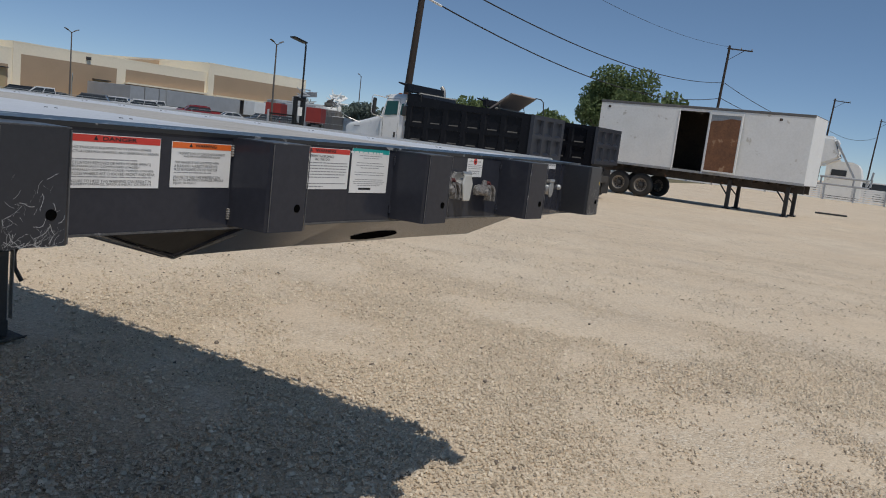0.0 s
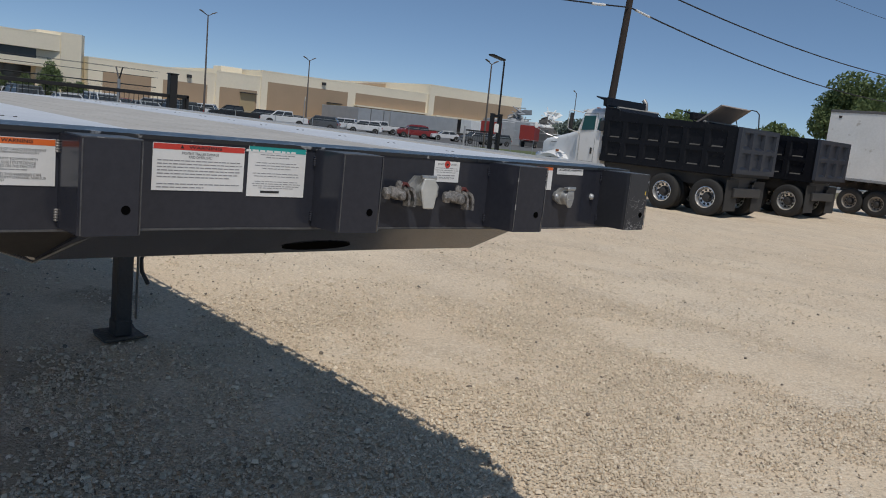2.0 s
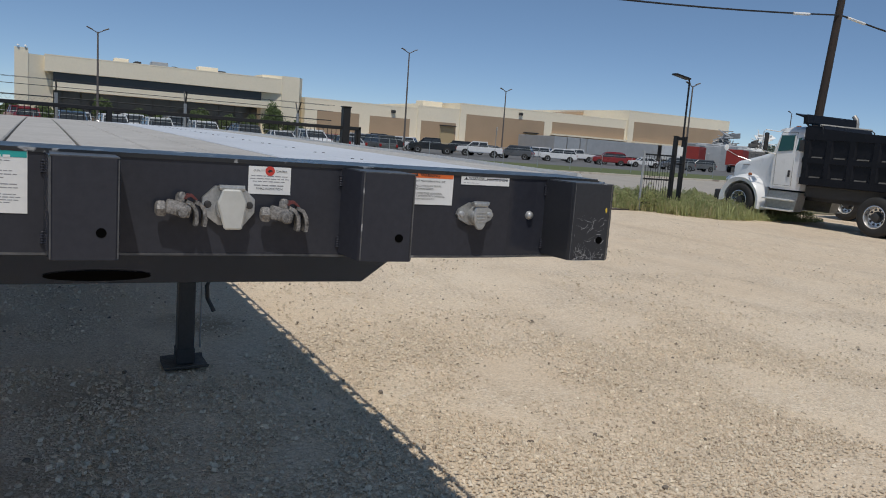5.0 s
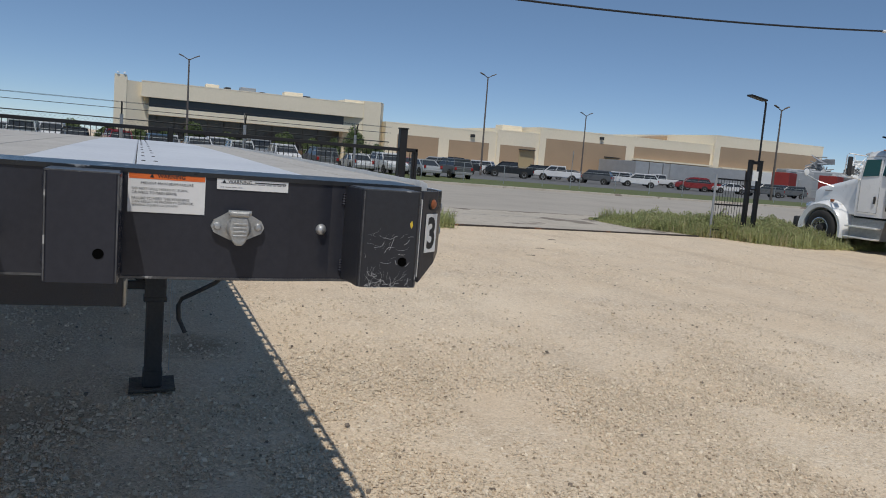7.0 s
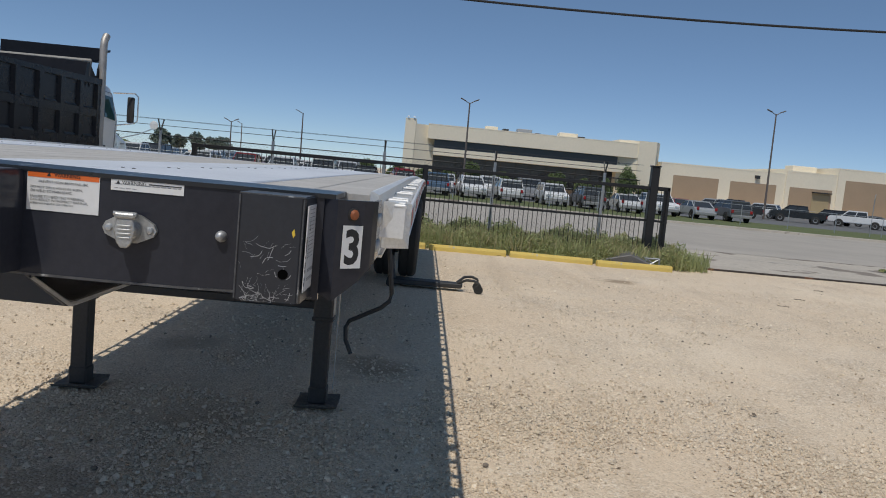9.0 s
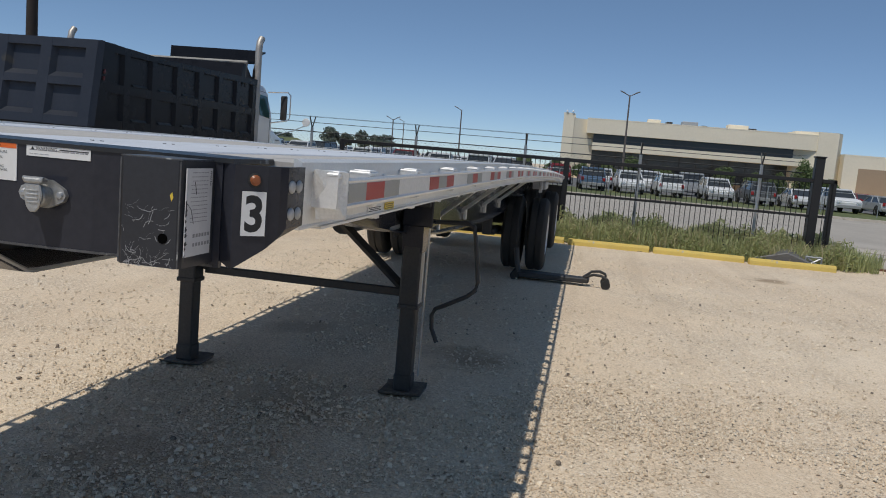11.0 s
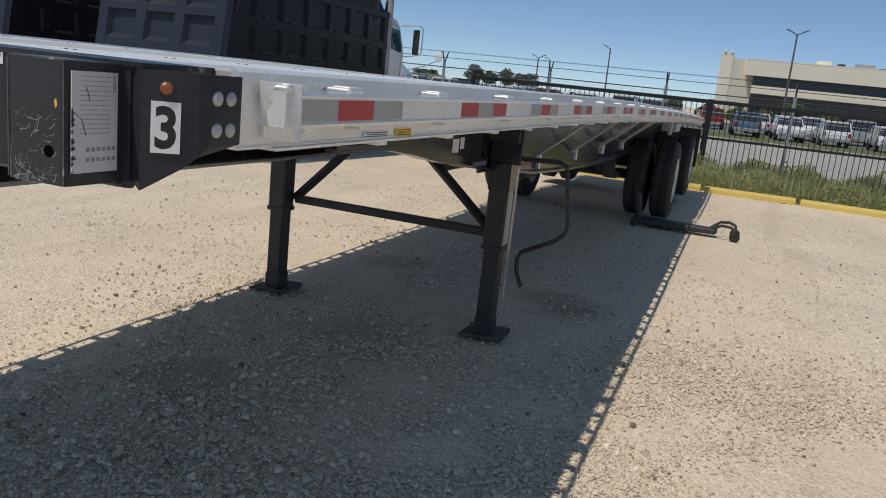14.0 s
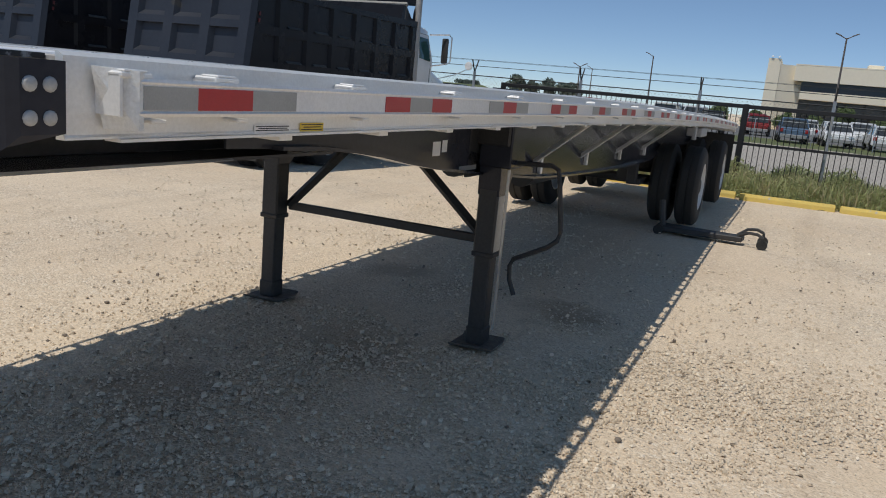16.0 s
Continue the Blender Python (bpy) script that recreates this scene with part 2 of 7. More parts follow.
def glass_material(name, tint=(0.05, 0.07, 0.08), spec=0.7):
    m = bpy.data.materials.new(name)
    m.use_nodes = True
    b = m.node_tree.nodes["Principled BSDF"]
    b.inputs["Base Color"].default_value, b.inputs["Roughness"].default_value = (*tint, 1), 0.06
    b.inputs["Specular IOR Level"].default_value = spec
    return m


GRAVEL = gravel_material()
STONES = chip_material("stone chips")
DARKSTONE = mat("dark stone", (0.28, 0.23, 0.18), (0.14, 0.115, 0.09), 0.9)
BLACK = mat("black trailer enamel", (0.037, 0.04, 0.052), (0.029, 0.031, 0.041), 0.17, big=2.5, fine=60, bump=0.03, spec=0.22, rough_var=0.06)
BLACKWORN = mat("worn black enamel", (0.036, 0.038, 0.046), (0.028, 0.03, 0.036), 0.3, big=4, fine=90, bump=0.05, spec=0.3)
BLACKDULL = mat("dusty black steel", (0.05, 0.048, 0.047), (0.026, 0.026, 0.027), 0.55, big=3, fine=60, bump=0.08)
DUMPBLACK = mat("black dump body paint", (0.016, 0.017, 0.022), (0.011, 0.012, 0.015), 0.28, big=1.2, fine=14, bump=0.05, spec=0.12, spots=(0.02, 0.019, 0.018), spot_scale=1.6, spot_cut=0.66)
# dump body paint lightened for sun and sky on the tailgate, plus dusty spots
TAILLIT = mat("lit black tailgate paint with dusty spots", (0.029, 0.034, 0.047), (0.022, 0.026, 0.036), 0.38, big=1.6, fine=20, bump=0.05, spec=0.35, spots=(0.05, 0.047, 0.043), spot_scale=2.2, spot_cut=0.68)
# pale tone puts the sunlit edge of the tarp roller into the colour
TARPSUNLIT = mat("tarp edge with sunlight in its colour", (0.42, 0.4, 0.36), (0.3, 0.28, 0.25), 0.8)
# grey holds both dust and the highlight along the body's ledges
LITLEDGE = mat("dust and caught light on black ledges", (0.12, 0.115, 0.107), (0.04, 0.039, 0.037), 0.8, big=2.5, fine=30)
ALU = mat("brushed aluminium", (0.87, 0.86, 0.84), (0.74, 0.73, 0.71), 0.42, 0.4, big=3, fine=120, bump=0.05)
ALUDECK = mat("worn aluminium deck", (0.84, 0.85, 0.87), (0.7, 0.71, 0.73), 0.5, 0.3, big=2, fine=90, bump=0.08)
ALUDULL = mat("dull aluminium casting", (0.5, 0.5, 0.49), (0.32, 0.32, 0.31), 0.42, 0.6, big=20, fine=200, bump=0.2)
WOOD = mat("weathered deck wood", (0.53, 0.505, 0.475), (0.4, 0.38, 0.35), 0.85, big=5, fine=60, bump=0.3)
WELD = mat("weld spatter", (0.86, 0.86, 0.84), (0.68, 0.68, 0.66), 0.5, 0.35, big=30, fine=160, bump=0.5)
TAPERED = mat("red reflective tape", (0.5, 0.035, 0.035), (0.42, 0.03, 0.03), 0.35, big=10, fine=300, bump=0.1)
TAPEGREY = mat("white reflective tape", (0.42, 0.42, 0.4), (0.34, 0.34, 0.32), 0.35, big=10, fine=300, bump=0.1)
STICKER = mat("white sticker film", (0.8, 0.8, 0.79), (0.74, 0.74, 0.73), 0.4, big=8, fine=100, bump=0.02)
ORANGE = mat("orange sticker band", (0.8, 0.17, 0.03), (0.72, 0.14, 0.025), 0.4, bump=0.02)
REDINK = mat("red sticker band", (0.62, 0.05, 0.035), (0.56, 0.045, 0.03), 0.4, bump=0.02)
TEAL = mat("teal sticker band", (0.02, 0.36, 0.34), (0.018, 0.32, 0.3), 0.4, bump=0.02)
YELLOWINK = mat("yellow sticker", (0.75, 0.55, 0.06), (0.7, 0.5, 0.05), 0.45, bump=0.02)
INK = mat("black ink", (0.02, 0.02, 0.022), (0.015, 0.015, 0.016), 0.6, bump=0.0)
GREYINK = mat("grey small print", (0.05, 0.05, 0.055), (0.04, 0.04, 0.044), 0.6, bump=0.0)
AMBER = mat("amber lens", (0.36, 0.11, 0.035), (0.28, 0.085, 0.03), 0.4, bump=0.0)
REDLENS = mat("red lens", (0.35, 0.02, 0.02), (0.3, 0.015, 0.015), 0.25, bump=0.0)
RUBBER = mat("dusty tyre rubber", (0.04, 0.038, 0.036), (0.02, 0.02, 0.019), 0.8, big=6, fine=60, bump=0.2)
WHITERIM = mat("white painted rim", (0.78, 0.78, 0.76), (0.65, 0.64, 0.6), 0.45)
CHROME = mat("polished rim", (0.86, 0.86, 0.86), (0.7, 0.7, 0.7), 0.28, 0.75, bump=0.02)
WHITEPAINT = mat("white vehicle paint", (0.87, 0.87, 0.86), (0.8, 0.8, 0.79), 0.3, big=1.0, fine=20, bump=0.01, coat=0.3)
VANWHITE = mat("dirty white van panel", (0.88, 0.88, 0.86), (0.78, 0.78, 0.755), 0.5, big=0.9, fine=12, bump=0.05, spots=(0.6, 0.58, 0.53), spot_scale=2.2, spot_cut=0.66)
RUSTPANEL = mat("rusty brown door lining", (0.26, 0.12, 0.06), (0.14, 0.07, 0.04), 0.8, big=2, fine=15, spots=(0.4, 0.25, 0.15), spot_scale=2.0)
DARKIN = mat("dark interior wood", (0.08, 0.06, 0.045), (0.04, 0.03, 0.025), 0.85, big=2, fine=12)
GLASS = glass_material("window glass")
GLASSGREEN = glass_material("green tinted cab glass", (0.025, 0.085, 0.08), 0.5)
FENCEBLACK = mat("black fence paint", (0.012, 0.012, 0.013), (0.009, 0.009, 0.01), 0.45, bump=0.04)
GALV = mat("galvanised steel", (0.5, 0.51, 0.52), (0.38, 0.39, 0.4), 0.45, 0.6, big=4, fine=60)
YELLOW = mat("yellow kerb paint", (0.74, 0.55, 0.14), (0.62, 0.46, 0.13), 0.75, big=3, fine=40, spots=(0.5, 0.45, 0.36), spot_scale=9, spot_cut=0.66, bump=0.3)
CONCRETE = mat("pale concrete", (0.57, 0.515, 0.44), (0.42, 0.375, 0.315), 0.92, big=0.7, fine=9, bump=0.15, spots=(0.25, 0.215, 0.18), spot_scale=0.7, spot_cut=0.56, spec=0.2)
ASPHALT = mat("sun-bleached road", (0.46, 0.42, 0.37), (0.36, 0.33, 0.29), 0.95, big=0.35, fine=20, bump=0.2, spec=0.15)
LOTASPHALT = mat("parking asphalt", (0.17, 0.17, 0.17), (0.12, 0.12, 0.12), 0.9, big=0.2, fine=10)
GRASS = foliage_material("grass blade", (0.52, 0.53, 0.27), (0.33, 0.37, 0.16), 0.45)
DRYGRASS = foliage_material("dry grass blade", (0.6, 0.53, 0.32), (0.42, 0.38, 0.2), 0.45)
VERGE = mat("verge turf", (0.14, 0.16, 0.06), (0.09, 0.11, 0.035), 0.9, big=0.4, fine=8, bump=0.4, dist=0.03)
SOIL = mat("weedy soil", (0.24, 0.2, 0.12), (0.15, 0.14, 0.07), 0.95, big=0.8, fine=12, bump=0.4, dist=0.02)
CREAM = mat("cream stucco", (0.9, 0.81, 0.64), (0.84, 0.755, 0.59), 0.85, big=0.15, fine=3, bump=0.05)
BROWNWALL = mat("tan brick panel", (0.44, 0.32, 0.215), (0.39, 0.285, 0.19), 0.9, big=0.3, fine=6, bump=0.05)
DARKBAND = glass_material("dark ribbon window", (0.07, 0.075, 0.085), 0.3)
DOORTAN = mat("tan loading door", (0.42, 0.34, 0.2), (0.38, 0.3, 0.18), 0.7)
POLEWOOD = mat("creosoted pole wood", (0.05, 0.036, 0.03), (0.03, 0.022, 0.018), 0.9, big=1.5, fine=25, bump=0.4)
POLESTEEL = mat("weathered brown light pole", (0.16, 0.135, 0.12), (0.12, 0.1, 0.088), 0.6)
CABLE = mat("black cable", (0.02, 0.02, 0.022), (0.015, 0.015, 0.016), 0.7)
LEAF = foliage_material("tree leaf", (0.2, 0.255, 0.115), (0.11, 0.155, 0.06), 0.3, 0.5)
BARK = mat("tree bark", (0.12, 0.09, 0.065), (0.07, 0.055, 0.04), 0.9, big=2, fine=20, bump=0.5)
GRIMY = mat("grimy cast metal", (0.4, 0.38, 0.36), (0.05, 0.048, 0.046), 0.5, 0.3, big=45, fine=220, bump=0.3)
PLASTICGREY = mat("grey plastic", (0.32, 0.32, 0.32), (0.26, 0.26, 0.26), 0.5)

CARGLASS = glass_material("car window glass", (0.04, 0.045, 0.05), 0.5)
BLACKCHIP = mat("chipped black edge paint", (0.02, 0.021, 0.024), (0.015, 0.016, 0.018), 0.3, big=4, fine=90, bump=0.08, spots=(0.34, 0.34, 0.34), spot_scale=24, spot_cut=0.63)
DARKGALV = mat("dull dark steel rail", (0.2, 0.195, 0.19), (0.13, 0.125, 0.12), 0.6, 0.3, big=3, fine=40)
UNDERSTEEL = mat("grimy dark underframe", (0.075, 0.06, 0.05), (0.035, 0.03, 0.027), 0.8, big=3, fine=30, spots=(0.18, 0.09, 0.05), spot_scale=3)
PITCH = mat("dark hollow", (0.004, 0.004, 0.004), (0.003, 0.003, 0.003), 1.0, bump=0, spec=0.0)
PALEINK = mat("pale small print", (0.3, 0.3, 0.31), (0.22, 0.22, 0.23), 0.6, bump=0.0)
# distance haze is mixed into this leaf colour: bluer and greyer
HAZYLEAF = foliage_material("far tree leaf with haze in its colour", (0.2, 0.24, 0.2), (0.13, 0.165, 0.14), 0.3, 0.4)
STACKSTEEL = mat("heat-dulled exhaust steel", (0.5, 0.47, 0.43), (0.36, 0.33, 0.3), 0.5, 0.6, big=3, fine=30)
# grey base paints the edge highlight, the pale spots are chipped paint
EDGEGLINT = mat("rubbed black edge with a painted highlight", (0.11, 0.111, 0.115), (0.035, 0.037, 0.042), 0.4, big=14, fine=80, bump=0.05, spots=(0.4, 0.4, 0.4), spot_scale=30, spot_cut=0.66)
BOLTGREY = mat("dull pale bolt", (0.52, 0.52, 0.51), (0.4, 0.4, 0.39), 0.55, 0.1, big=40, fine=200, bump=0.1)
DIMRED = mat("dim red reflector", (0.13, 0.02, 0.02), (0.09, 0.015, 0.015), 0.5, bump=0)
# ---- ground, road and verges
def lift(x, y):
    """The yard is level round the trailer's nose and falls a hand's width towards the street."""
    def ease(u):
        u = min(1.0, max(0.0, u))
        return u * u * (3 - 2 * u)
    r = math.hypot(x + 0.5, y - 2.0)
    return -0.12 * ease((r - 8) / 8) - 0.13 * ease((r - 26) / 30)


def sheet(xs, ys, z, wave=0.0):
    bm = bmesh.new()
    grid = [[bm.verts.new((x, y, z + lift(x, y) + wave * (noise.noise(Vector((x * 0.5, y * 0.5, 0))) + 0.5 * noise.noise(Vector((x * 1.7, y * 1.7, 3)))))) for y in ys] for x in xs]
    for a, b in zip(grid, grid[1:]):
        for j in range(len(ys) - 1):
            bm.faces.new((a[j], b[j], b[j + 1], a[j + 1]))
    return bm


def steps(*spans):
    out = []
    for a, b, n in spans:
        out += [a + (b - a) * i / n for i in range(n)]
    return out + [spans[-1][1]]


solo("ground", sheet(steps((-1500, -300, 4), (-300, -60, 8), (-60, -18, 28), (-18, 6, 60), (6, 40, 20), (40, 1500, 4)), steps((-1500, -200, 4), (-200, -20, 9), (-20, 12, 80), (12, 60, 40), (60, 250, 19), (250, 1500, 4)), -0.006, 0.012),
     GRAVEL, "dry tan crushed limestone gravel yard", "ground", kind="structure", smooth=60)
solo("road", sheet(steps((-48, -23.5, 12)), steps((-300, -40, 20), (-40, 80, 60), (80, 400, 20)), 0.02), ASPHALT, "sun-bleached grey street beyond the fence", "road", kind="structure")
solo("pavement", sheet(steps((-23.6, -17.5, 8)), steps((9.0, 24, 16)), 0.014), CONCRETE, "stained pale concrete driveway apron at the gateway", "pavement", kind="structure")
bm = bmesh.new()
prism(bm, [(-17.56, -0.16), (-17.56, -0.09), (-17.5, -0.085), (-17.45, -0.09), (-17.45, -0.16)], "y", 8.7, 18.9)
solo("trim", bm, UNDERSTEEL, "rusty steel gate track set across the gateway", "gate track", kind="structure")
solo("ground", sheet(steps((-23.6, -16.8, 8)), steps((-120, -20, 25), (-20, 9.2, 30)), 0.01, 0.02), SOIL, "weedy soil strip under the fence", "ground", kind="structure")
solo("ground", sheet(steps((-23.6, -18.4, 6)), steps((18.6, 40, 20), (40, 200, 20)), 0.012, 0.02), SOIL, "weedy soil strip beside the gateway", "ground", kind="structure")
solo("ground", sheet(steps((-66, -48, 4)), steps((-300, -40, 20), (-40, 80, 40), (80, 400, 20)), 0.06), VERGE, "mown grass verge on the far side of the street", "verge", kind="structure")
solo("pavement", sheet(steps((-118, -66, 6)), steps((-300, 400, 70)), 0.05), LOTASPHALT, "dark asphalt car park", "car park", kind="structure")
bm = bmesh.new()
ys = steps((-300, 400, 100))
rings = [[bm.verts.new((x, y, lift(-48, y) + z)) for x, z in ((-47.9, 0.0), (-47.92, 0.15), (-48.1, 0.17), (-48.12, 0.0))] for y in ys]
for a, b in zip(rings, rings[1:]):
    for j in range(3):
        bm.faces.new((a[j], a[j + 1], b[j + 1], b[j]))
solo("kerb", bm, CONCRETE, "pale concrete kerb along the far verge", "kerb", kind="structure")
rng = np.random.default_rng(4)


def tufts(name, spots, height, material, label, n_blades=5, spread=0.08):
    """Grass blades in one mesh: each a narrow bent strip."""
    n = len(spots) * n_blades
    p = np.repeat(np.array(spots, float), n_blades, axis=0)
    p[:, :2] += rng.normal(0, spread, (n, 2))
    h = height * rng.uniform(0.45, 1.2, n) * np.repeat(rng.uniform(0.5, 1.15, len(spots)), n_blades)
    a = rng.uniform(0, math.tau, n)
    lean = rng.uniform(0.1, 0.6, n) * h
    w = rng.uniform(0.005, 0.012, n) * (1 + height)
    sx, sy = np.cos(a + 1.57) * w, np.sin(a + 1.57) * w
    lx, ly = np.cos(a) * lean, np.sin(a) * lean
    z0 = np.zeros(n)
    v = np.stack([p + np.stack([sx, sy, z0], 1), p - np.stack([sx, sy, z0], 1),
                  p + np.stack([lx * 0.35 - sx * 0.8, ly * 0.35 - sy * 0.8, h * 0.6], 1), p + np.stack([lx * 0.35 + sx * 0.8, ly * 0.35 + sy * 0.8, h * 0.6], 1),
                  p + np.stack([lx, ly, h], 1)], 1).reshape(-1, 3)
    base = np.arange(n) * 5
    quads = np.stack([base, base + 1, base + 2, base + 3], 1)
    tris = np.stack([base + 3, base + 2, base + 4], 1)
    me = bpy.data.meshes.new(name)
    me.from_pydata(v.tolist(), [], quads.tolist() + tris.tolist())
    me.materials.append(material)
    return solo(name, me, None, label, "grass", kind="stuff")


def beyond(x, y):
    """The weeds beside the gateway stop at a slanting, ragged edge."""
    return y > 16.6 + 0.66 * (x + 18.7) + 0.5 * noise.noise(Vector((x * 1.1, y * 1.1, 7.0)))


def patch(x0, x1, y0, y1, n):
    out = []
    while len(out) < n:
        x, y = rng.uniform(x0, x1), rng.uniform(y0, y1)
        if y < 12 or beyond(x, y):
            out.append((x, y, lift(x, y)))
    return out


tufts("grass", patch(-19.9, -16.6, -14, 8.7, 1500) + patch(-17.2, -16.5, -6, 8.7, 350), 0.45, GRASS, "tall green weeds along the foot of the fence", 9)
tufts("grass", patch(-19.1, -16.5, -14, 8.9, 1900), 0.52, DRYGRASS, "dry straw-coloured grass stems among the weeds", 4)
tufts("grass", patch(-17.9, -16.6, 8.1, 9.5, 170) + patch(-19.2, -17.4, 8.3, 9.9, 180), 0.36, GRASS, "green weeds at the gate post", 6)
tufts("grass", patch(-21.5, -15.4, 16.6, 21.2, 1000) + patch(-22, -19.5, 21, 30, 500), 0.42, GRASS, "tall green weeds beside the gateway", 7)
tufts("grass", patch(-21.5, -15.6, 16.6, 22, 1100), 0.42, DRYGRASS, "dry grass stems beside the gateway", 4)


def weeds(area, n, height, material, label, leaf=0.03, round_end=False):
    """Leafy weeds in uneven mounds: small leaf quads that thin out towards the edges of the patch."""
    x0, x1, y0, y1 = area
    u, v = rng.random(n * 2), rng.random(n * 2)
    x, y = x0 + (x1 - x0) * u, y0 + (y1 - y0) * v
    bump = np.array([noise.noise(Vector((a * 1.3, b * 1.3, 5.0))) + 0.6 * noise.noise(Vector((a * 4.1, b * 4.1, 1.0))) for a, b in zip(x, y)])
    edge = np.minimum(1, np.minimum(u, 1 - u) * 5) * (np.minimum(1, v * 4) if round_end else 1)
    top = height * np.clip(0.75 + 0.75 * bump, 0.12, 1.5) * np.sqrt(np.clip(edge, 0, 1))
    keep = (top > 0.05) & (rng.random(n * 2) < 0.45 + 0.6 * bump + 0.3)
    keep &= np.array([b < 12 or beyond(a, b) for a, b in zip(x, y)])
    x, y, top = x[keep], y[keep], top[keep]
    m = len(x)
    p = np.stack([x, y, top * rng.random(m) ** 0.6], 1)
    a, b = rng.normal(0, 1, (m, 3)), rng.normal(0, 1, (m, 3))
    a[:, 2] = np.abs(a[:, 2]) * 1.6
    a /= np.linalg.norm(a, axis=1)[:, None]
    b -= (a * b).sum(1)[:, None] * a
    b /= np.linalg.norm(b, axis=1)[:, None]
    s = leaf * rng.uniform(0.5, 1.5, (m, 1))
    q = np.stack([p - a * s, p + b * s * 0.35, p + a * s * 1.3, p - b * s * 0.35], 1).reshape(-1, 3)
    q[:, 2] = np.maximum(q[:, 2], 0.0) + np.repeat([lift(a, b) for a, b in zip(x, y)], 4)
    me = bpy.data.meshes.new("weeds")
    me.from_pydata(q.tolist(), [], np.arange(4 * m).reshape(-1, 4).tolist())
    me.materials.append(material)
    return solo("weeds", me, None, label, "weeds", kind="stuff")


weeds((-19.9, -16.4, -14, 9.0), 105000, 0.56, GRASS, "leafy green weeds in mounds along the fence", 0.032)
weeds((-18.9, -16.45, -9, 8.8), 34000, 0.56, DRYGRASS, "pale seed heads among the fence weeds", 0.024)
weeds((-22.0, -15.3, 16.2, 23.4), 62000, 0.5, GRASS, "leafy green weeds in a mound beside the gateway", 0.032, True)
weeds((-21.5, -15.4, 16.4, 23.0), 13000, 0.55, DRYGRASS, "pale seed heads in the weeds beside the gateway", 0.024, True)

# loose stones: squashed faceted pebbles, denser near the trailer's front


def pebbles(name, count, area, smin, smax, material, label):
    xy = np.stack([rng.uniform(area[0], area[1], count), rng.uniform(area[2], area[3], count)], 1)
    keep = np.array([noise.noise(Vector((p[0] * 0.7, p[1] * 0.7, 9.0))) + 0.6 * noise.noise(Vector((p[0] * 2.3, p[1] * 2.3, 2.0))) for p in xy]) > rng.normal(0.0, 0.2, count) - 0.1
    u, v = (xy[:, 0] - area[0]) / (area[1] - area[0]), (xy[:, 1] - area[2]) / (area[3] - area[2])
    fade = np.minimum(np.minimum(u, 1 - u), np.minimum(v, 1 - v)) * 4
    xy = xy[keep & (rng.random(count) < fade)]
    count = len(xy)
    s = smin * (smax / smin) ** (rng.random(count) ** 2.0)
    a = rng.uniform(0, math.tau, count)
    ang = np.arange(4) * math.tau / 4
    ring = np.stack([np.cos(ang), np.sin(ang), np.zeros(4)], 1)
    shape = np.concatenate([ring + (0, 0, -0.15), ring * (0.66, 0.66, 1) + (0, 0, 0.65)])
    v = shape[None] * rng.uniform(0.62, 1.18, (count, 8, 1)) * s[:, None, None]
    v[..., 0] *= rng.uniform(0.9, 1.35, (count, 1))
    c, d = np.cos(a)[:, None], np.sin(a)[:, None]
    x, y = v[..., 0] * c - v[..., 1] * d, v[..., 0] * d + v[..., 1] * c
    tilt = rng.normal(0, 0.25, (count, 1))
    v = np.stack([x + xy[:, :1], y + xy[:, 1:], v[..., 2] + x * tilt + s[:, None] * 0.1], -1).reshape(-1, 3)
    tri = np.array([t for k in range(4) for t in ((k, (k + 1) % 4, 4 + (k + 1) % 4), (k, 4 + (k + 1) % 4, 4 + k))] + [(4, 5, 6), (4, 6, 7)])
    f = (tri[None] + 8 * np.arange(count)[:, None, None]).reshape(-1, 3)
    me = bpy.data.meshes.new(name)
    me.from_pydata(v.tolist(), [], f.tolist())
    me.materials.append(material)
    return solo(name, me, None, label, "gravel", kind="stuff")


pebbles("gravel", 230000, (-5.8, 1.8, 0.3, 8.0), 0.0042, 0.0125, STONES, "loose pale limestone chips on the yard")
pebbles("gravel", 95000, (-15, 2.5, -4, 19), 0.006, 0.016, STONES, "scattered pale limestone chips further off")
pebbles("gravel", 5200, (-5.4, -0.9, 0.8, 3.4), 0.008, 0.022, STONES, "larger grey limestone lumps on the gravel")
pebbles("gravel", 2600, (-12, 1.5, -2, 13), 0.005, 0.017, DARKSTONE, "scattered dark brown stones on the gravel")
# single larger stones that lie apart
for x, y, r in ((-3.745, 3.495, 0.015), (-2.145, 4.265, 0.014), (-3.757, 5.32, 0.011), (-2.31, 6.52, 0.012), (-3.3, 1.62, 0.014), (-3.24, 0.66, 0.013), (-4.47, 2.13, 0.014), (-3.79, 0.365, 0.013), (-0.89, 5.47, 0.011)):
    bm = bmesh.new()
    bmesh.ops.create_icosphere(bm, subdivisions=2, radius=1.0)
    for v in bm.verts:
        v.co *= 1 + 0.35 * noise.noise(v.co * 1.3 + Vector((x * 9, y * 9, 0)))
        v.co = Vector((v.co.x * r * 1.2, v.co.y * r, v.co.z * r * 0.75 + r * 0.4))
    solo("stone", bm, DARKSTONE, "single dark brown stone lying on the gravel", "stone", "single stones", smooth=40, at=pose(x, y, 0, 0, 0, 200 * x))

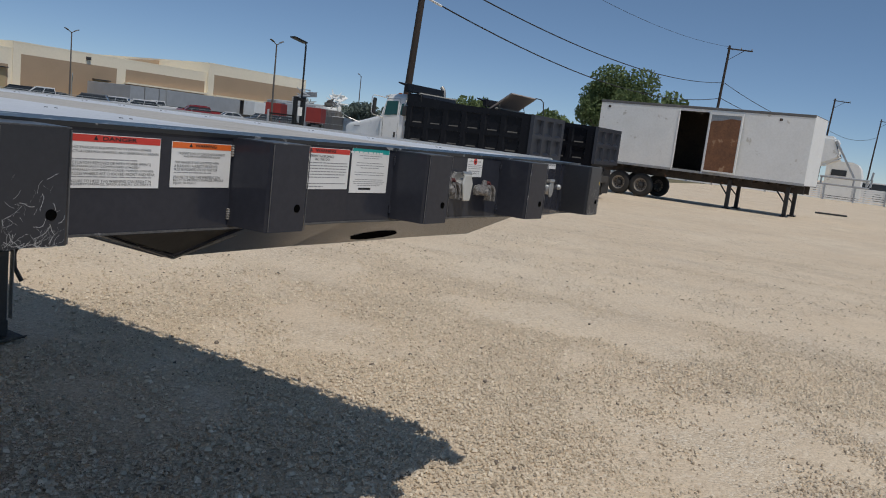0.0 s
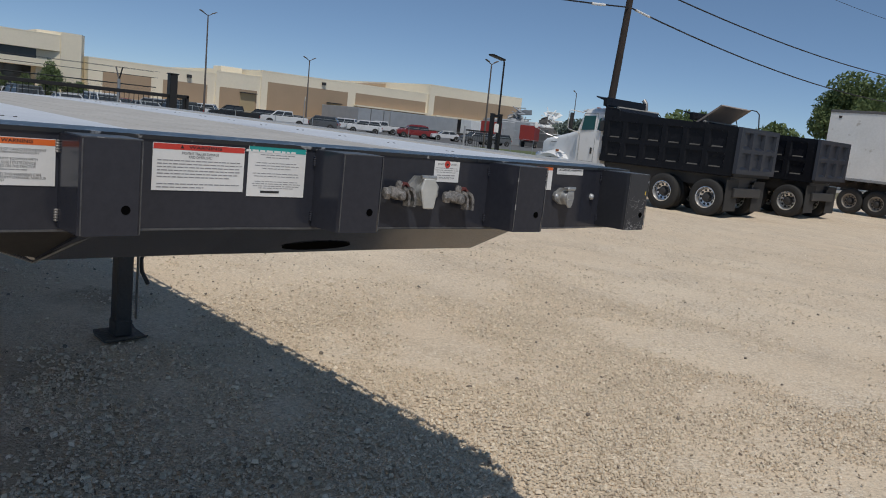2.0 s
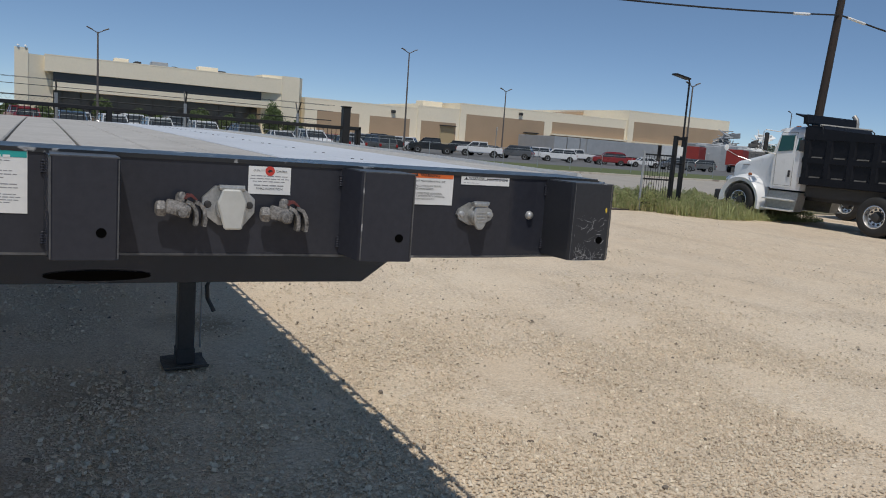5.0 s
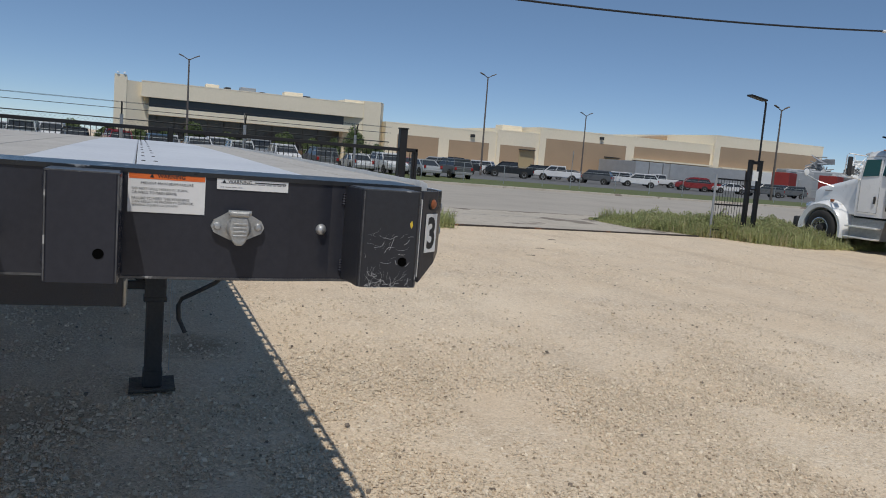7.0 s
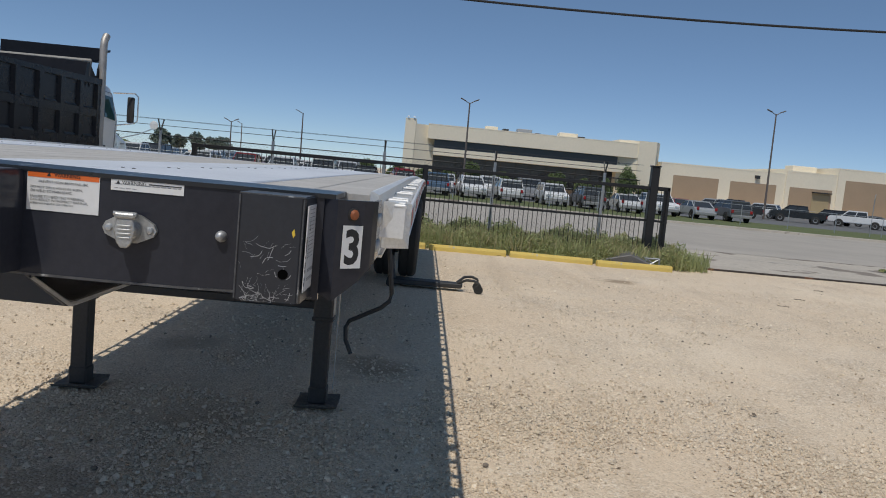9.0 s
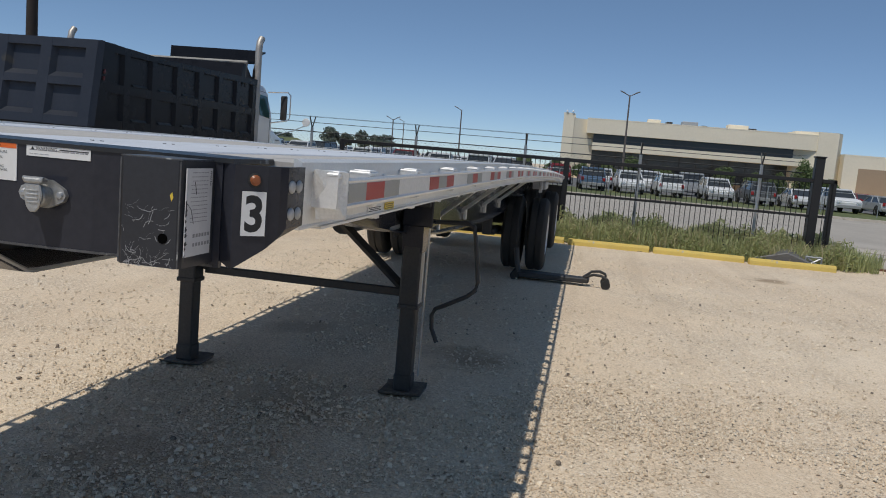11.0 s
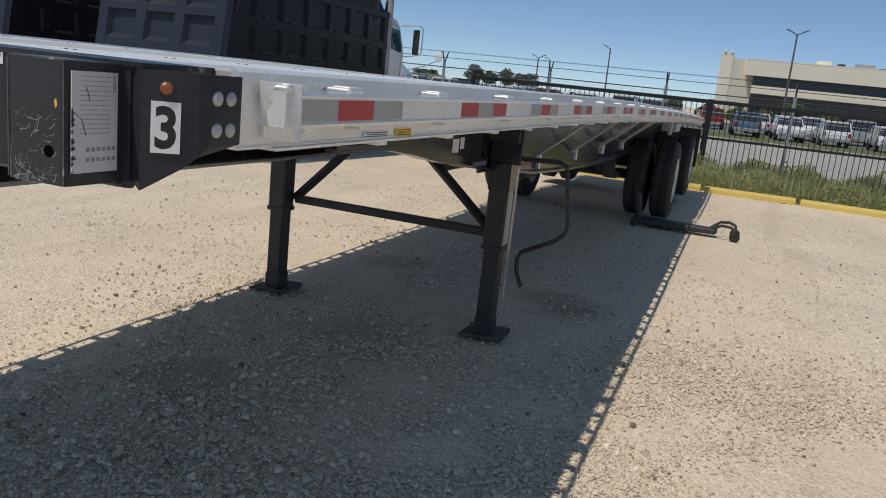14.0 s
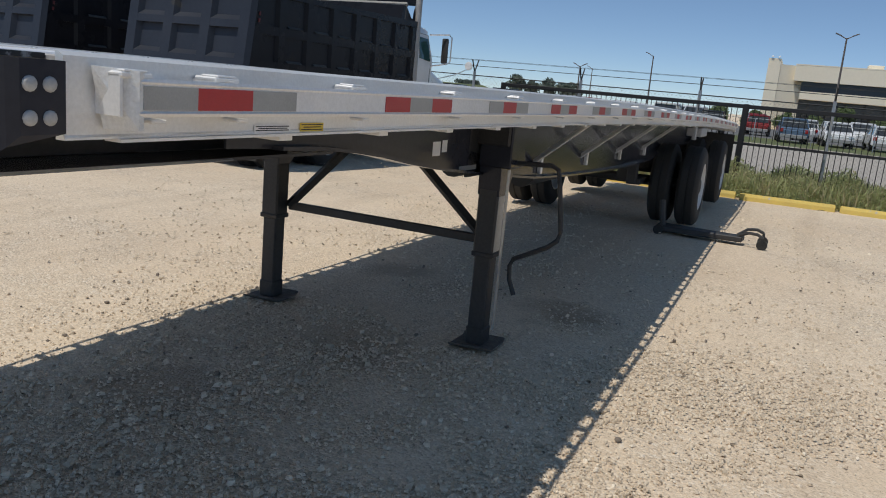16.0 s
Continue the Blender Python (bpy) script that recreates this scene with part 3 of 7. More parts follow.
# yellow parking stops
def kerb_stop(x, y0, y1, rz):
    bm = bmesh.new()
    L = (y1 - y0) / 2
    prism(bm, [(-0.08, -0.01), (-0.075, 0.07), (-0.05, 0.12), (0.05, 0.12), (0.075, 0.07), (0.08, -0.01)], "y", -L, L)
    bmesh.ops.bevel(bm, geom=[e for e in bm.edges if e.calc_length() < 0.3], offset=0.012, segments=1, affect="EDGES")
    solo("parking_stop", bm, YELLOW, "scuffed yellow painted concrete parking stop on the gravel", "parking stop", "yellow parking stops", at=pose(x, (y0 + y1) / 2, lift(x, (y0 + y1) / 2), 0, 0, rz))


for x, y0, y1, rz in ((-16.4, -0.6, 1.25, 1), (-16.38, 1.33, 3.18, -1), (-16.28, 3.26, 4.92, 3), (-16.25, 5.0, 6.78, -2), (-16.12, 6.84, 8.5, 4)):
    kerb_stop(x, y0, y1, rz)

# ---- flatbed trailer; its own frame: x = 0 at the front panel, rear at -LEN, y = 0 on the centre line
LEN, HW = 14.4, 1.28
TR = thing("flatbed_trailer", pose(-1.17, 1.73, 0, 0, 0, -0.22), "black steel and aluminium flatbed semi-trailer parked on gravel", "trailer")
TOP, BOT = 1.466, 1.273


def camber(x):
    """Height of the deck against its front end: a slight arch that falls to the rear."""
    u = -x
    return 0.012 * math.sin(min(1, u / 7) * math.pi) - 0.0013 * max(0.0, u - 3.5) ** 2


# front panel with bent corner plates and posts
bm = bmesh.new()
box(bm, -0.012, 0.0, -1.13, 1.13, BOT, TOP - 0.006)
part("front_panel", bm, BLACK, TR, "glossy black steel front panel")
bm = bmesh.new()
box(bm, 0.0, 0.0022, -1.12, 1.12, BOT + 0.001, BOT + 0.005)
part("bottom_bead", bm, EDGEGLINT, TR, "weld line along the panel's foot, paler than the panel")
bm = bmesh.new()
prism(bm, [(0.0025, TOP - 0.008), (0.0025, TOP), (-0.17, TOP + 0.001), (-0.17, TOP - 0.008)], "y", -1.15, 1.15)
part("top_plate", bm, BLACKCHIP, TR, "black steel edge plate above the front panel")
for s in (-1, 1):
    bm = bmesh.new()
    o = [(0.008, s * 1.155), (0.0, s * 1.165), (-0.03, s * 1.2), (-0.05, s * 1.215), (-0.068, s * 1.2225), (-0.145, s * 1.224), (-0.145, s * 1.216), (-0.068, s * 1.2145), (-0.055, s * 1.208), (-0.035, s * 1.193), (-0.007, s * 1.16), (-0.012, s * 1.13), (-0.004, s * 1.13)]
    prism(bm, o, "z", 1.27, TOP - 0.008)
    for v in bm.verts:
        if v.co.z < 1.3:
            v.co.z += min(0.078, max(0.0, (0.012 - v.co.x) * 0.95))
    part("corner_plate", bm, BLACK, TR, "bent black corner plate")
    for hx in (-0.083, -0.117):
        for hz in (1.372, 1.422):
            bm = bmesh.new()
            lathe(bm, [(0.0, s * 0.005), (0.009, s * 0.0045), (0.012, s * 0.002), (0.012, -s * 0.002)], (hx, s * 1.2235, hz), "y", 12)
            part("bolt_head", bm, BOLTGREY, TR, "", 50)
for i, y1 in enumerate((-1.027, -0.5, 0.05, 0.6, 1.114)):
    bm = bmesh.new()
    y0 = y1 - 0.112
    prism(bm, [(0.0, y0 - 0.006), (0.096, y0), (0.102, y0 + 0.002), (0.105, y0 + 0.008), (0.105, y1 - 0.007), (0.102, y1 - 0.002), (0.096, y1), (0.0, y1 + 0.003)], "z", BOT + 0.009, TOP - 0.007)
    p = part("post", bm, BLACKWORN if i in (0, 4) else BLACK, TR, "scraped black steel bumper post" if i in (0, 4) else "black bent-plate bumper post")
    bm = bmesh.new()
    lathe(bm, [(0.0, 0.1055), (0.0075, 0.1055), (0.0085, 0.1062), (0.0085, 0.104)], (0, y1 - 0.03, 1.33), "x", 16)
    part("hole", bm, PITCH, p)
    for zz in (BOT + 0.02, TOP - 0.045):
        bm = bmesh.new()
        lathe(bm, [(0.0, 0.0)] + [(0.0045 if k % 2 else 0.003, 0.0025 * k) for k in range(1, 10)] + [(0.0, 0.025)], (0.002, y0 - 0.008, zz), "z", 8)
        part("weld_bead", bm, GRIMY if i == 1 else BLACK, p)
    # thin paler strips: edge highlight in the colour, with chips
    for ye in (y0 + 0.003, y1 - 0.003):
        bm = bmesh.new()
        box(bm, 0.1048, 0.1056, ye - 0.0012, ye + 0.0012, BOT + 0.011, TOP - 0.009)
        part("worn_edge", bm, EDGEGLINT, p)
    bm = bmesh.new()
    box(bm, 0.001, 0.1045, y0 + 0.002, y1 - 0.002, TOP - 0.0075, TOP - 0.005)
    part("cap", bm, EDGEGLINT, p)

# sloped coupler nose under the panel, open at its ends
bm = bmesh.new()
nose = [(-0.004, 1.2725), (-0.17, 1.186), (-0.21, 1.178), (-1.9, 1.172), (-1.9, 1.182), (-0.21, 1.19), (-0.17, 1.2), (-0.02, 1.2765)]
prism(bm, nose, "y", -0.61, 0.605)
for v in bm.verts:
    if v.co.x > -0.1:
        v.co.y += 0.05 if v.co.y < 0 else 0.003
part("coupler_plate", bm, BLACK, TR, "glossy black sloped coupler plate")
for s, ya, yb in ((-1, -0.62, -0.84),):
    bm = bmesh.new()
    lo = [(-0.17, ya, 1.186), (-1.9, ya, 1.172), (-1.9, yb, 1.268), (-0.3, yb, 1.268)]
    vs = [bm.verts.new(c) for c in lo]
    up = [bm.verts.new((c[0], c[1], c[2] + 0.003)) for c in lo]
    bm.faces.new(vs), bm.faces.new(up)
    for j in range(4):
        bm.faces.new((vs[j], vs[(j + 1) % 4], up[(j + 1) % 4], up[j]))
    part("coupler_wing", bm, BLACK, TR, "folded black wing of the coupler")
bm = bmesh.new()
vs = [bm.verts.new(c) for c in ((-0.02, -0.5, 1.274), (-0.172, -0.6, 1.189), (-0.3, -0.84, 1.269), (-0.02, -0.88, 1.274))]
bm.faces.new((vs[0], vs[1], vs[3])), bm.faces.new((vs[1], vs[2], vs[3]))
bmesh.ops.solidify(bm, geom=list(bm.faces), thickness=0.002)
part("gusset", bm, BLACKDULL, TR, "dull black gusset closing the coupler's side")
bm = bmesh.new()
prism(bm, [(-0.06, 1.262), (-0.2, 1.1925), (-1.88, 1.184), (-1.88, 1.27), (-0.06, 1.27)], "y", 0.4, 0.408)
part("coupler_web", bm, BLACKDULL, TR, "dull black web inside the coupler")
bm = bmesh.new()
for k in range(24):
    a = math.tau * k / 24
    bm.verts.new((-0.115 + 0.03 * math.sin(a), 0.03 + 0.1 * math.cos(a), 0))
bm.faces.new(list(bm.verts))
for v in bm.verts:
    v.co.z = 1.2725 + (v.co.x + 0.004) * (0.0865 / 0.166) - 0.003
part("hole", bm, PITCH, TR, "dark oval opening in the coupler plate")
bm = bmesh.new()
lathe(bm, [(0.0, 1.09), (0.03, 1.09), (0.037, 1.1), (0.037, 1.12), (0.025, 1.125), (0.025, 1.15), (0.037, 1.155), (0.037, 1.19)], (-0.92, -0.02, 0), "z", 20)
part("kingpin", bm, BLACKDULL, TR, "steel kingpin")

# main beams: webs that deepen behind the landing gear
BEAM = ((-1.2, 1.222), (-1.72, 1.206), (-2.04, 1.176), (-2.375, 1.122), (-2.78, 1.067), (-3.3, 1.012), (-4.3, 0.922), (-5.2, 0.88), (-6.38, 0.843), (-7.5, 0.82), (-9.0, 0.83), (-9.8, 0.95), (-14.5, 0.92))


def beam_low(x):
    for (xa, za), (xb, zb) in zip(BEAM, BEAM[1:]):
        if x >= xb:
            return za + (zb - za) * (x - xa) / (xb - xa)
    return BEAM[-1][1]


for s in (-1, 1):
    top, low = [], []
    for k in range(57):
        x = -1.2 - (LEN - 1.3) * k / 56
        top.append((x, TOP - 0.045 + camber(x)))
        low.append((x, beam_low(x)))
    yc = s * 0.655
    bm = bmesh.new()
    prism(bm, top + low[::-1], "y", yc - 0.005, yc + 0.005)
    part("main_beam_web", bm, BLACK, TR, "glossy black main beam web")
    for nm, line, wide in (("bottom_flange", [p for p in low if p[0] < -1.3], 0.05), ("top_flange", top, 0.06)):
        bm = bmesh.new()
        prism(bm, [(p[0], p[1] - 0.002) for p in line] + [(p[0], p[1] + 0.012) for p in line[::-1]], "y", yc - wide, yc + wide)
        part(nm, bm, BLACK if nm == "bottom_flange" else BLACKDULL, TR)

# cross members with angled aluminium gussets
def cross(x):
    bm = bmesh.new()
    z = TOP - 0.05 + camber(x)
    box(bm, x - 0.03, x + 0.03, -1.2, 1.2, z - 0.012, z)
    box(bm, x - 0.004, x + 0.004, -1.2, 1.2, z - 0.09, z - 0.012)
    box(bm, x - 0.025, x + 0.025, -1.2, 1.2, z - 0.1, z - 0.09)
    return bm


x = -0.75
while x > -LEN + 0.2:
    part("cross_member", cross(x), ALU, TR)
    x -= 0.46
for x in (-4.32, -5.62, -7.0, -8.4):
    for s in (-1, 1):
        bm = bmesh.new()
        m = Matrix.Translation((x, s * 0.665, 1.0 + camber(x))) @ Matrix.Rotation(-s * 0.87, 4, "X")
        box(bm, -0.025, 0.025, -0.004, 0.004, 0, 0.56, m=m)
        box(bm, -0.025, -0.018, -0.03, 0.004, 0, 0.56, m=m)
        part("strut", bm, ALU, TR, "slanting aluminium strut")
        bm = bmesh.new()
        box(bm, x - 0.17, x - 0.13, min(s * 0.661, s * 0.69), max(s * 0.661, s * 0.69), 0.93 + camber(x), 1.05 + camber(x), 0.003)
        part("strut_foot", bm, ALU, TR)
for x0, x1, z0, z1 in ((-2.8, -2.71, 1.135, 1.205), (-2.88, -2.82, 1.15, 1.21), (-3.3, -3.06, 1.04, 1.065)):
    bm = bmesh.new()
    box(bm, x0, x1, 0.6605, 0.6612, z0, z1)
    part("sticker", bm, STICKER if x0 > -3 else TAPEGREY, TR, "small pale label on the beam web")

# deck boards, laid lengthwise
def board(y0, y1, z, material, name, label="", x0=-0.172, x1=-LEN, ribs=0):
    bm = bmesh.new()
    xs = [x0 + (x1 - x0) * k / 24 for k in range(25)]
    prof = [(y0, -0.03), (y0, z - 0.003), (y0 + 0.003, z)]
    for r in range(ribs):
        c = y0 + (y1 - y0) * (r + 1) / (ribs + 1)
        prof += [(c - 0.006, z), (c - 0.004, z - 0.004), (c + 0.004, z - 0.004), (c + 0.006, z)]
    prof += [(y1 - 0.003, z), (y1, z - 0.003), (y1, -0.03)]
    rings = [[bm.verts.new((x, p[0], TOP + camber(x) + p[1])) for p in prof] for x in xs]
    for a, b in zip(rings, rings[1:]):
        for j in range(len(prof)):
            k = (j + 1) % len(prof)
            bm.faces.new((a[j], a[k], b[k], b[j]))
    bm.faces.new(rings[0]), bm.faces.new(rings[-1])
    return part(name, bm, material, TR, label)


bands = [(0.0, 0.14, 1), (0.14, 0.28, 1), (0.28, 0.42, 1), (0.42, 0.62, 0), (0.62, 0.95, 0), (0.95, 1.075, 1), (1.075, 1.2, 1)]
for y0, y1, wood in bands + [(-q, -p, w) for p, q, w in bands]:
    if wood:
        board(y0 + 0.003, y1 - 0.003, -0.003, WOOD, "deck_plank", "weathered pale hardwood deck plank")
    else:
        board(y0 + 0.0015, y1 - 0.0015, 0.0, ALUDECK, "deck_plank", "scuffed aluminium deck plank")
for s in (-1, 1):
    bm = bmesh.new()
    for k in range(48):
        x = -0.35 - k * 0.3
        for dy in (0.0, 0.05):
            lathe(bm, [(0.0, 0.0015), (0.004, 0.0015), (0.005, -0.001)], (x, s * 0.635 + dy * 0.5, TOP + camber(x)), "z", 8)
    tagged(part("deck_screws", bm, BLACKDULL, TR), "dark screw heads in the deck", kind="stuff")

# side rails, rub rails with spacers, stake pockets and reflective tape
def run(prof, x0, x1, n=30):
    """A profile in y and height over the deck line swept along the cambered deck."""
    bm = bmesh.new()
    xs = [x0 + (x1 - x0) * k / n for k in range(n + 1)]
    rings = [[bm.verts.new((x, p[0], TOP + camber(x) + p[1])) for p in prof] for x in xs]
    for a, b in zip(rings, rings[1:]):
        for j in range(len(prof)):
            k = (j + 1) % len(prof)
            bm.faces.new((a[j], a[k], b[k], b[j]))
    bm.faces.new(rings[0]), bm.faces.new(rings[-1])
    return bm


for s in (-1, 1):
    q = 0.0 if s > 0 else 0.022
    part("side_rail", run([(s * (1.2 - q), -0.02), (s * (1.2 - q), 0.006), (s * (1.2060 - q), 0.006), (s * (1.2170 - q), 0.0), (s * (1.2170 - q), -0.122), (s * (1.2195 - q), -0.126), (s * (1.2195 - q), -0.13), (s * (1.2 - q), -0.13), (s * (1.2 - q), -0.118), (s * (1.213 - q), -0.112), (s * (1.213 - q), -0.02)], -0.146, -LEN), ALU, TR, "bright aluminium side rail")
    part("lower_lip", run([(s * 1.19, -0.1305), (s * (1.2265 - q), -0.1305), (s * (1.2265 - q), -0.136), (s * 1.19, -0.136)], -0.25, -LEN), ALU, TR)
    part("rub_rail", run([(s * 1.272, -0.03), (s * 1.28, -0.026), (s * 1.282, -0.032), (s * 1.28, -0.036), (s * 1.28, -0.078), (s * 1.283, -0.082), (s * 1.28, -0.088), (s * 1.272, -0.088)], -0.235, -LEN), ALU, TR, "aluminium rub rail")
    spool = bmesh.new()
    lathe(spool, [(0.016, 1.2), (0.016, 1.272)], (0, 0, 0), "y", 10)
    box(spool, -0.011, 0.011, 1.2, 1.27, -0.03, 0.027)
    spool = finish(spool, ALU)
    pocket = bmesh.new()
    box(pocket, -0.034, 0.034, 1.22, 1.272, 0.03, 0.041, 0.003)
    box(pocket, -0.026, 0.026, 1.23, 1.27, 0.04, 0.0445, 0.002)
    box(pocket, -0.034, -0.028, 1.2, 1.27, -0.03, 0.035)
    box(pocket, 0.028, 0.034, 1.2, 1.27, -0.03, 0.035)
    pocket = finish(pocket, ALU)
    clip = bmesh.new()
    box(clip, -0.018, 0.018, 1.224, 1.262, -0.043, -0.036, 0.002)
    clip = finish(clip, ALU)
    pock = [-0.24, -0.46, -0.94] + [-1.55 - 0.61 * k for k in range(21)]
    x, k = -0.34, 0
    while x > -LEN + 0.1:
        if min(abs(x - q) for q in pock) > 0.05:
            part("spool", spool, None, TR, at=Matrix.Translation((x, 0, TOP + camber(x) - 0.058)) @ Matrix.Diagonal((1, s, 1, 1)))
        x -= 0.203
    for x in pock:
        m = Matrix.Translation((x, 0, TOP + camber(x) - 0.058)) @ Matrix.Diagonal((1, s, 1, 1))
        part("stake_pocket", pocket, None, TR, at=m)
        part("clip", clip, None, TR, at=m @ Matrix.Translation((-0.06, 0, 0)))
    # bent end bracket of the rub rail
    bm = bmesh.new()
    vs = [bm.verts.new(c) for c in ((-0.19, s * 1.225, 1.455), (-0.215, s * 1.225, 1.355), (-0.235, s * 1.282, 1.357), (-0.235, s * 1.282, 1.452))]
    bk = [bm.verts.new(v.co + Vector((-0.012, -s * 0.002, 0))) for v in vs]
    bm.faces.new(vs), bm.faces.new(bk)
    for j in range(4):
        bm.faces.new((vs[j], vs[(j + 1) % 4], bk[(j + 1) % 4], bk[j]))
    part("end_bracket", bm, WELD, TR, "welded aluminium end bracket")
    # tape: red and white strips
    tape = [(-0.245, -0.371, 0), (-0.371, -0.523, 1), (-0.523, -0.668, 0)]
    for k in range(18):
        x = -1.06 - 0.74 * k
        tape += [(x - 0.14 * n, x - 0.14 * (n + 1), (n + k + 1) % 2) for n in range(3)]
    for a, b, red in tape:
        part("reflective_tape", run([(s * 1.2805, -0.038), (s * 1.2815, -0.038), (s * 1.2815, -0.077), (s * 1.2805, -0.077)], a, b, 2), TAPERED if red else TAPEGREY, TR, "red reflective tape" if red else "silver-white reflective tape")
for x0, x1, z0, z1, film, ink, lab in ((-0.87, -0.775, 1.342, 1.362, YELLOWINK, INK, "small yellow sticker with dark print"), (-0.735, -0.61, 1.343, 1.358, STICKER, GREYINK, "small white sticker with fine dark print")):
    bm = bmesh.new()
    box(bm, x0, x1, 1.2185, 1.2205, z0, z1)
    st = part("sticker", bm, film, TR, lab)
    bm = bmesh.new()
    for k in range(3):
        z = z1 - (k + 0.75) * (z1 - z0) / 3.6
        box(bm, x0 + 0.004 + 0.006 * (k % 2), x1 - 0.004 - 0.009 * (k % 2), 1.2205, 1.2208, z - 0.0011, z + 0.0011)
    tagged(part("print", bm, ink, st), kind="stuff")

# landing gear
LG = -3.38
FOOTDUST = mat("dust-caked steel", (0.2, 0.175, 0.15), (0.07, 0.063, 0.057), 0.85, big=12, fine=70, bump=0.15)
for y in (-0.735, 0.745):
    bm = bmesh.new()
    box(bm, LG - 0.062, LG + 0.062, y - 0.06, y + 0.06, 0.56, 1.3, 0.01)
    box(bm, LG - 0.067, LG + 0.067, y - 0.066, y + 0.066, 0.545, 0.575, 0.006)
    leg = part("leg", bm, BLACKDULL, TR, "black square landing leg")
    bm = bmesh.new()
    box(bm, LG - 0.052, LG + 0.052, y - 0.05, y + 0.05, 0.09, 0.56, 0.008)
    box(bm, LG - 0.058, LG + 0.058, y - 0.056, y + 0.056, 0.02, 0.13, 0.01)
    part("inner_leg", bm, BLACKDULL, leg)
    bm = bmesh.new()
    prof = [(-0.125, 0.03), (-0.1, 0.008), (0.1, 0.008), (0.125, 0.026), (0.128, 0.034), (0.1, 0.02), (-0.1, 0.02), (-0.128, 0.038)]
    prism(bm, [(LG + a, b) for a, b in prof], "y", y - 0.13, y + 0.13)
    for v in bm.verts:
        v.co.z += 0.035 * (v.co.y - y)
    part("foot", bm, FOOTDUST, leg, "flat steel foot caked with dust")
    bm = bmesh.new()
    box(bm, LG - 0.085, LG + 0.085, y - 0.1, y + 0.1, 1.18, 1.36, 0.01)
    box(bm, LG - 0.2, LG + 0.2, y + (0.085 if y < 0 else -0.1), y + (0.1 if y < 0 else -0.085), 1.0, 1.36)
    part("mount", bm, BLACKDULL, leg)
    bm = bmesh.new()
    yo = 0.86 if y > 0 else -0.81
    box(bm, LG - 0.17, LG + 0.07, min(y * 0.9, yo), max(y * 0.9, yo), 1.06, 1.34, 0.008)
    prism(bm, [(LG - 0.17, 1.06), (LG - 0.06, 0.9), (LG + 0.06, 0.9), (LG + 0.07, 1.06)], "y", y - 0.064, y + 0.064)
    part("mounting_plate", bm, BLACK, leg)
    bm = bmesh.new()
    yp = y + (0.0605 if y > 0 else -0.0625)
    box(bm, LG - 0.045, LG + 0.05, yp, yp + 0.002, 0.58, 0.93)
    part("side_plate", bm, GALV, leg, "bare grey side plate of the landing leg")
bm = bmesh.new()
box(bm, LG - 0.08, LG - 0.04, -0.66, 0.71, 0.6, 0.65, 0.004)
part("cross_brace", bm, BLACKDULL, TR)
for a, b in (((LG - 0.05, -0.66, 0.63), (LG - 0.05, -0.26, 1.03)), ((LG - 0.05, 0.71, 0.63), (LG - 0.05, 0.25, 1.03))):
    bm = bmesh.new()
    tube(bm, [a, b], 0.03, 4)
    part("diagonal_brace", bm, BLACKDULL, TR)
bm = bmesh.new()
tube(bm, [(LG - 0.03, -0.7, 1.09), (LG - 0.03, 0.83, 1.09)], 0.014, 8)
part("crank_shaft", bm, BLACKDULL, TR)
bm = bmesh.new()
cx = LG - 0.05
tube(bm, [(cx + 0.02, 0.82, 1.09), (cx, 1.06, 1.1), (cx, 1.1, 1.08), (cx - 0.005, 1.115, 1.0), (cx - 0.01, 1.15, 0.74), (cx, 1.14, 0.69), (cx, 1.09, 0.645), (cx, 0.95, 0.57), (cx, 0.9, 0.545), (cx, 0.879, 0.5), (cx, 0.885, 0.42), (cx + 0.01, 0.925, 0.335)], 0.014, 8)
part("crank_handle", bm, BLACKDULL, TR, "bent black crank handle")

# axles and dual wheels
def truck_wheel_meshes(r, w, rim_mat):
    t = bmesh.new()
    lathe(t, [(r * 0.56, -w / 2 + 0.02), (r * 0.62, -w / 2), (r * 0.88, -w / 2 + 0.005), (r * 0.965, -w / 2 + 0.03), (r, -w / 2 + 0.05), (r, -0.012), (r - 0.014, -0.011), (r - 0.014, 0.011), (r, 0.012), (r, w / 2 - 0.05), (r * 0.965, w / 2 - 0.03), (r * 0.88, w / 2 - 0.005), (r * 0.62, w / 2), (r * 0.56, w / 2 - 0.02), (r * 0.56, -w / 2 + 0.02)], n=40, caps=False)
    rim = bmesh.new()
    lathe(rim, [(r * 0.585, -w / 2 + 0.008), (r * 0.55, -w / 2 + 0.004), (r * 0.53, -w / 2 + 0.02), (r * 0.5, -w / 2 + 0.11), (r * 0.46, -w / 2 + 0.135), (r * 0.3, -w / 2 + 0.15)], n=32, caps=False)
    nuts = bmesh.new()
    lathe(nuts, [(r * 0.3, -w / 2 + 0.148), (r * 0.24, -w / 2 + 0.13), (r * 0.22, -w / 2 + 0.04), (r * 0.15, -w / 2 + 0.02), (0.0, -w / 2 + 0.018)], (0, 0, 0), "y", 20)
    slot = bmesh.new()
    lathe(slot, [(0.0, -w / 2 + 0.136), (r * 0.075, -w / 2 + 0.137), (r * 0.08, -w / 2 + 0.15)], (r * 0.4, 0, 0), "y", 10)
    return finish(t, RUBBER, 40), finish(rim, rim_mat, 40), finish(nuts, BLACKDULL, 40), finish(slot, BLACKDULL, 40)


TW = truck_wheel_meshes(0.51, 0.27, WHITERIM)


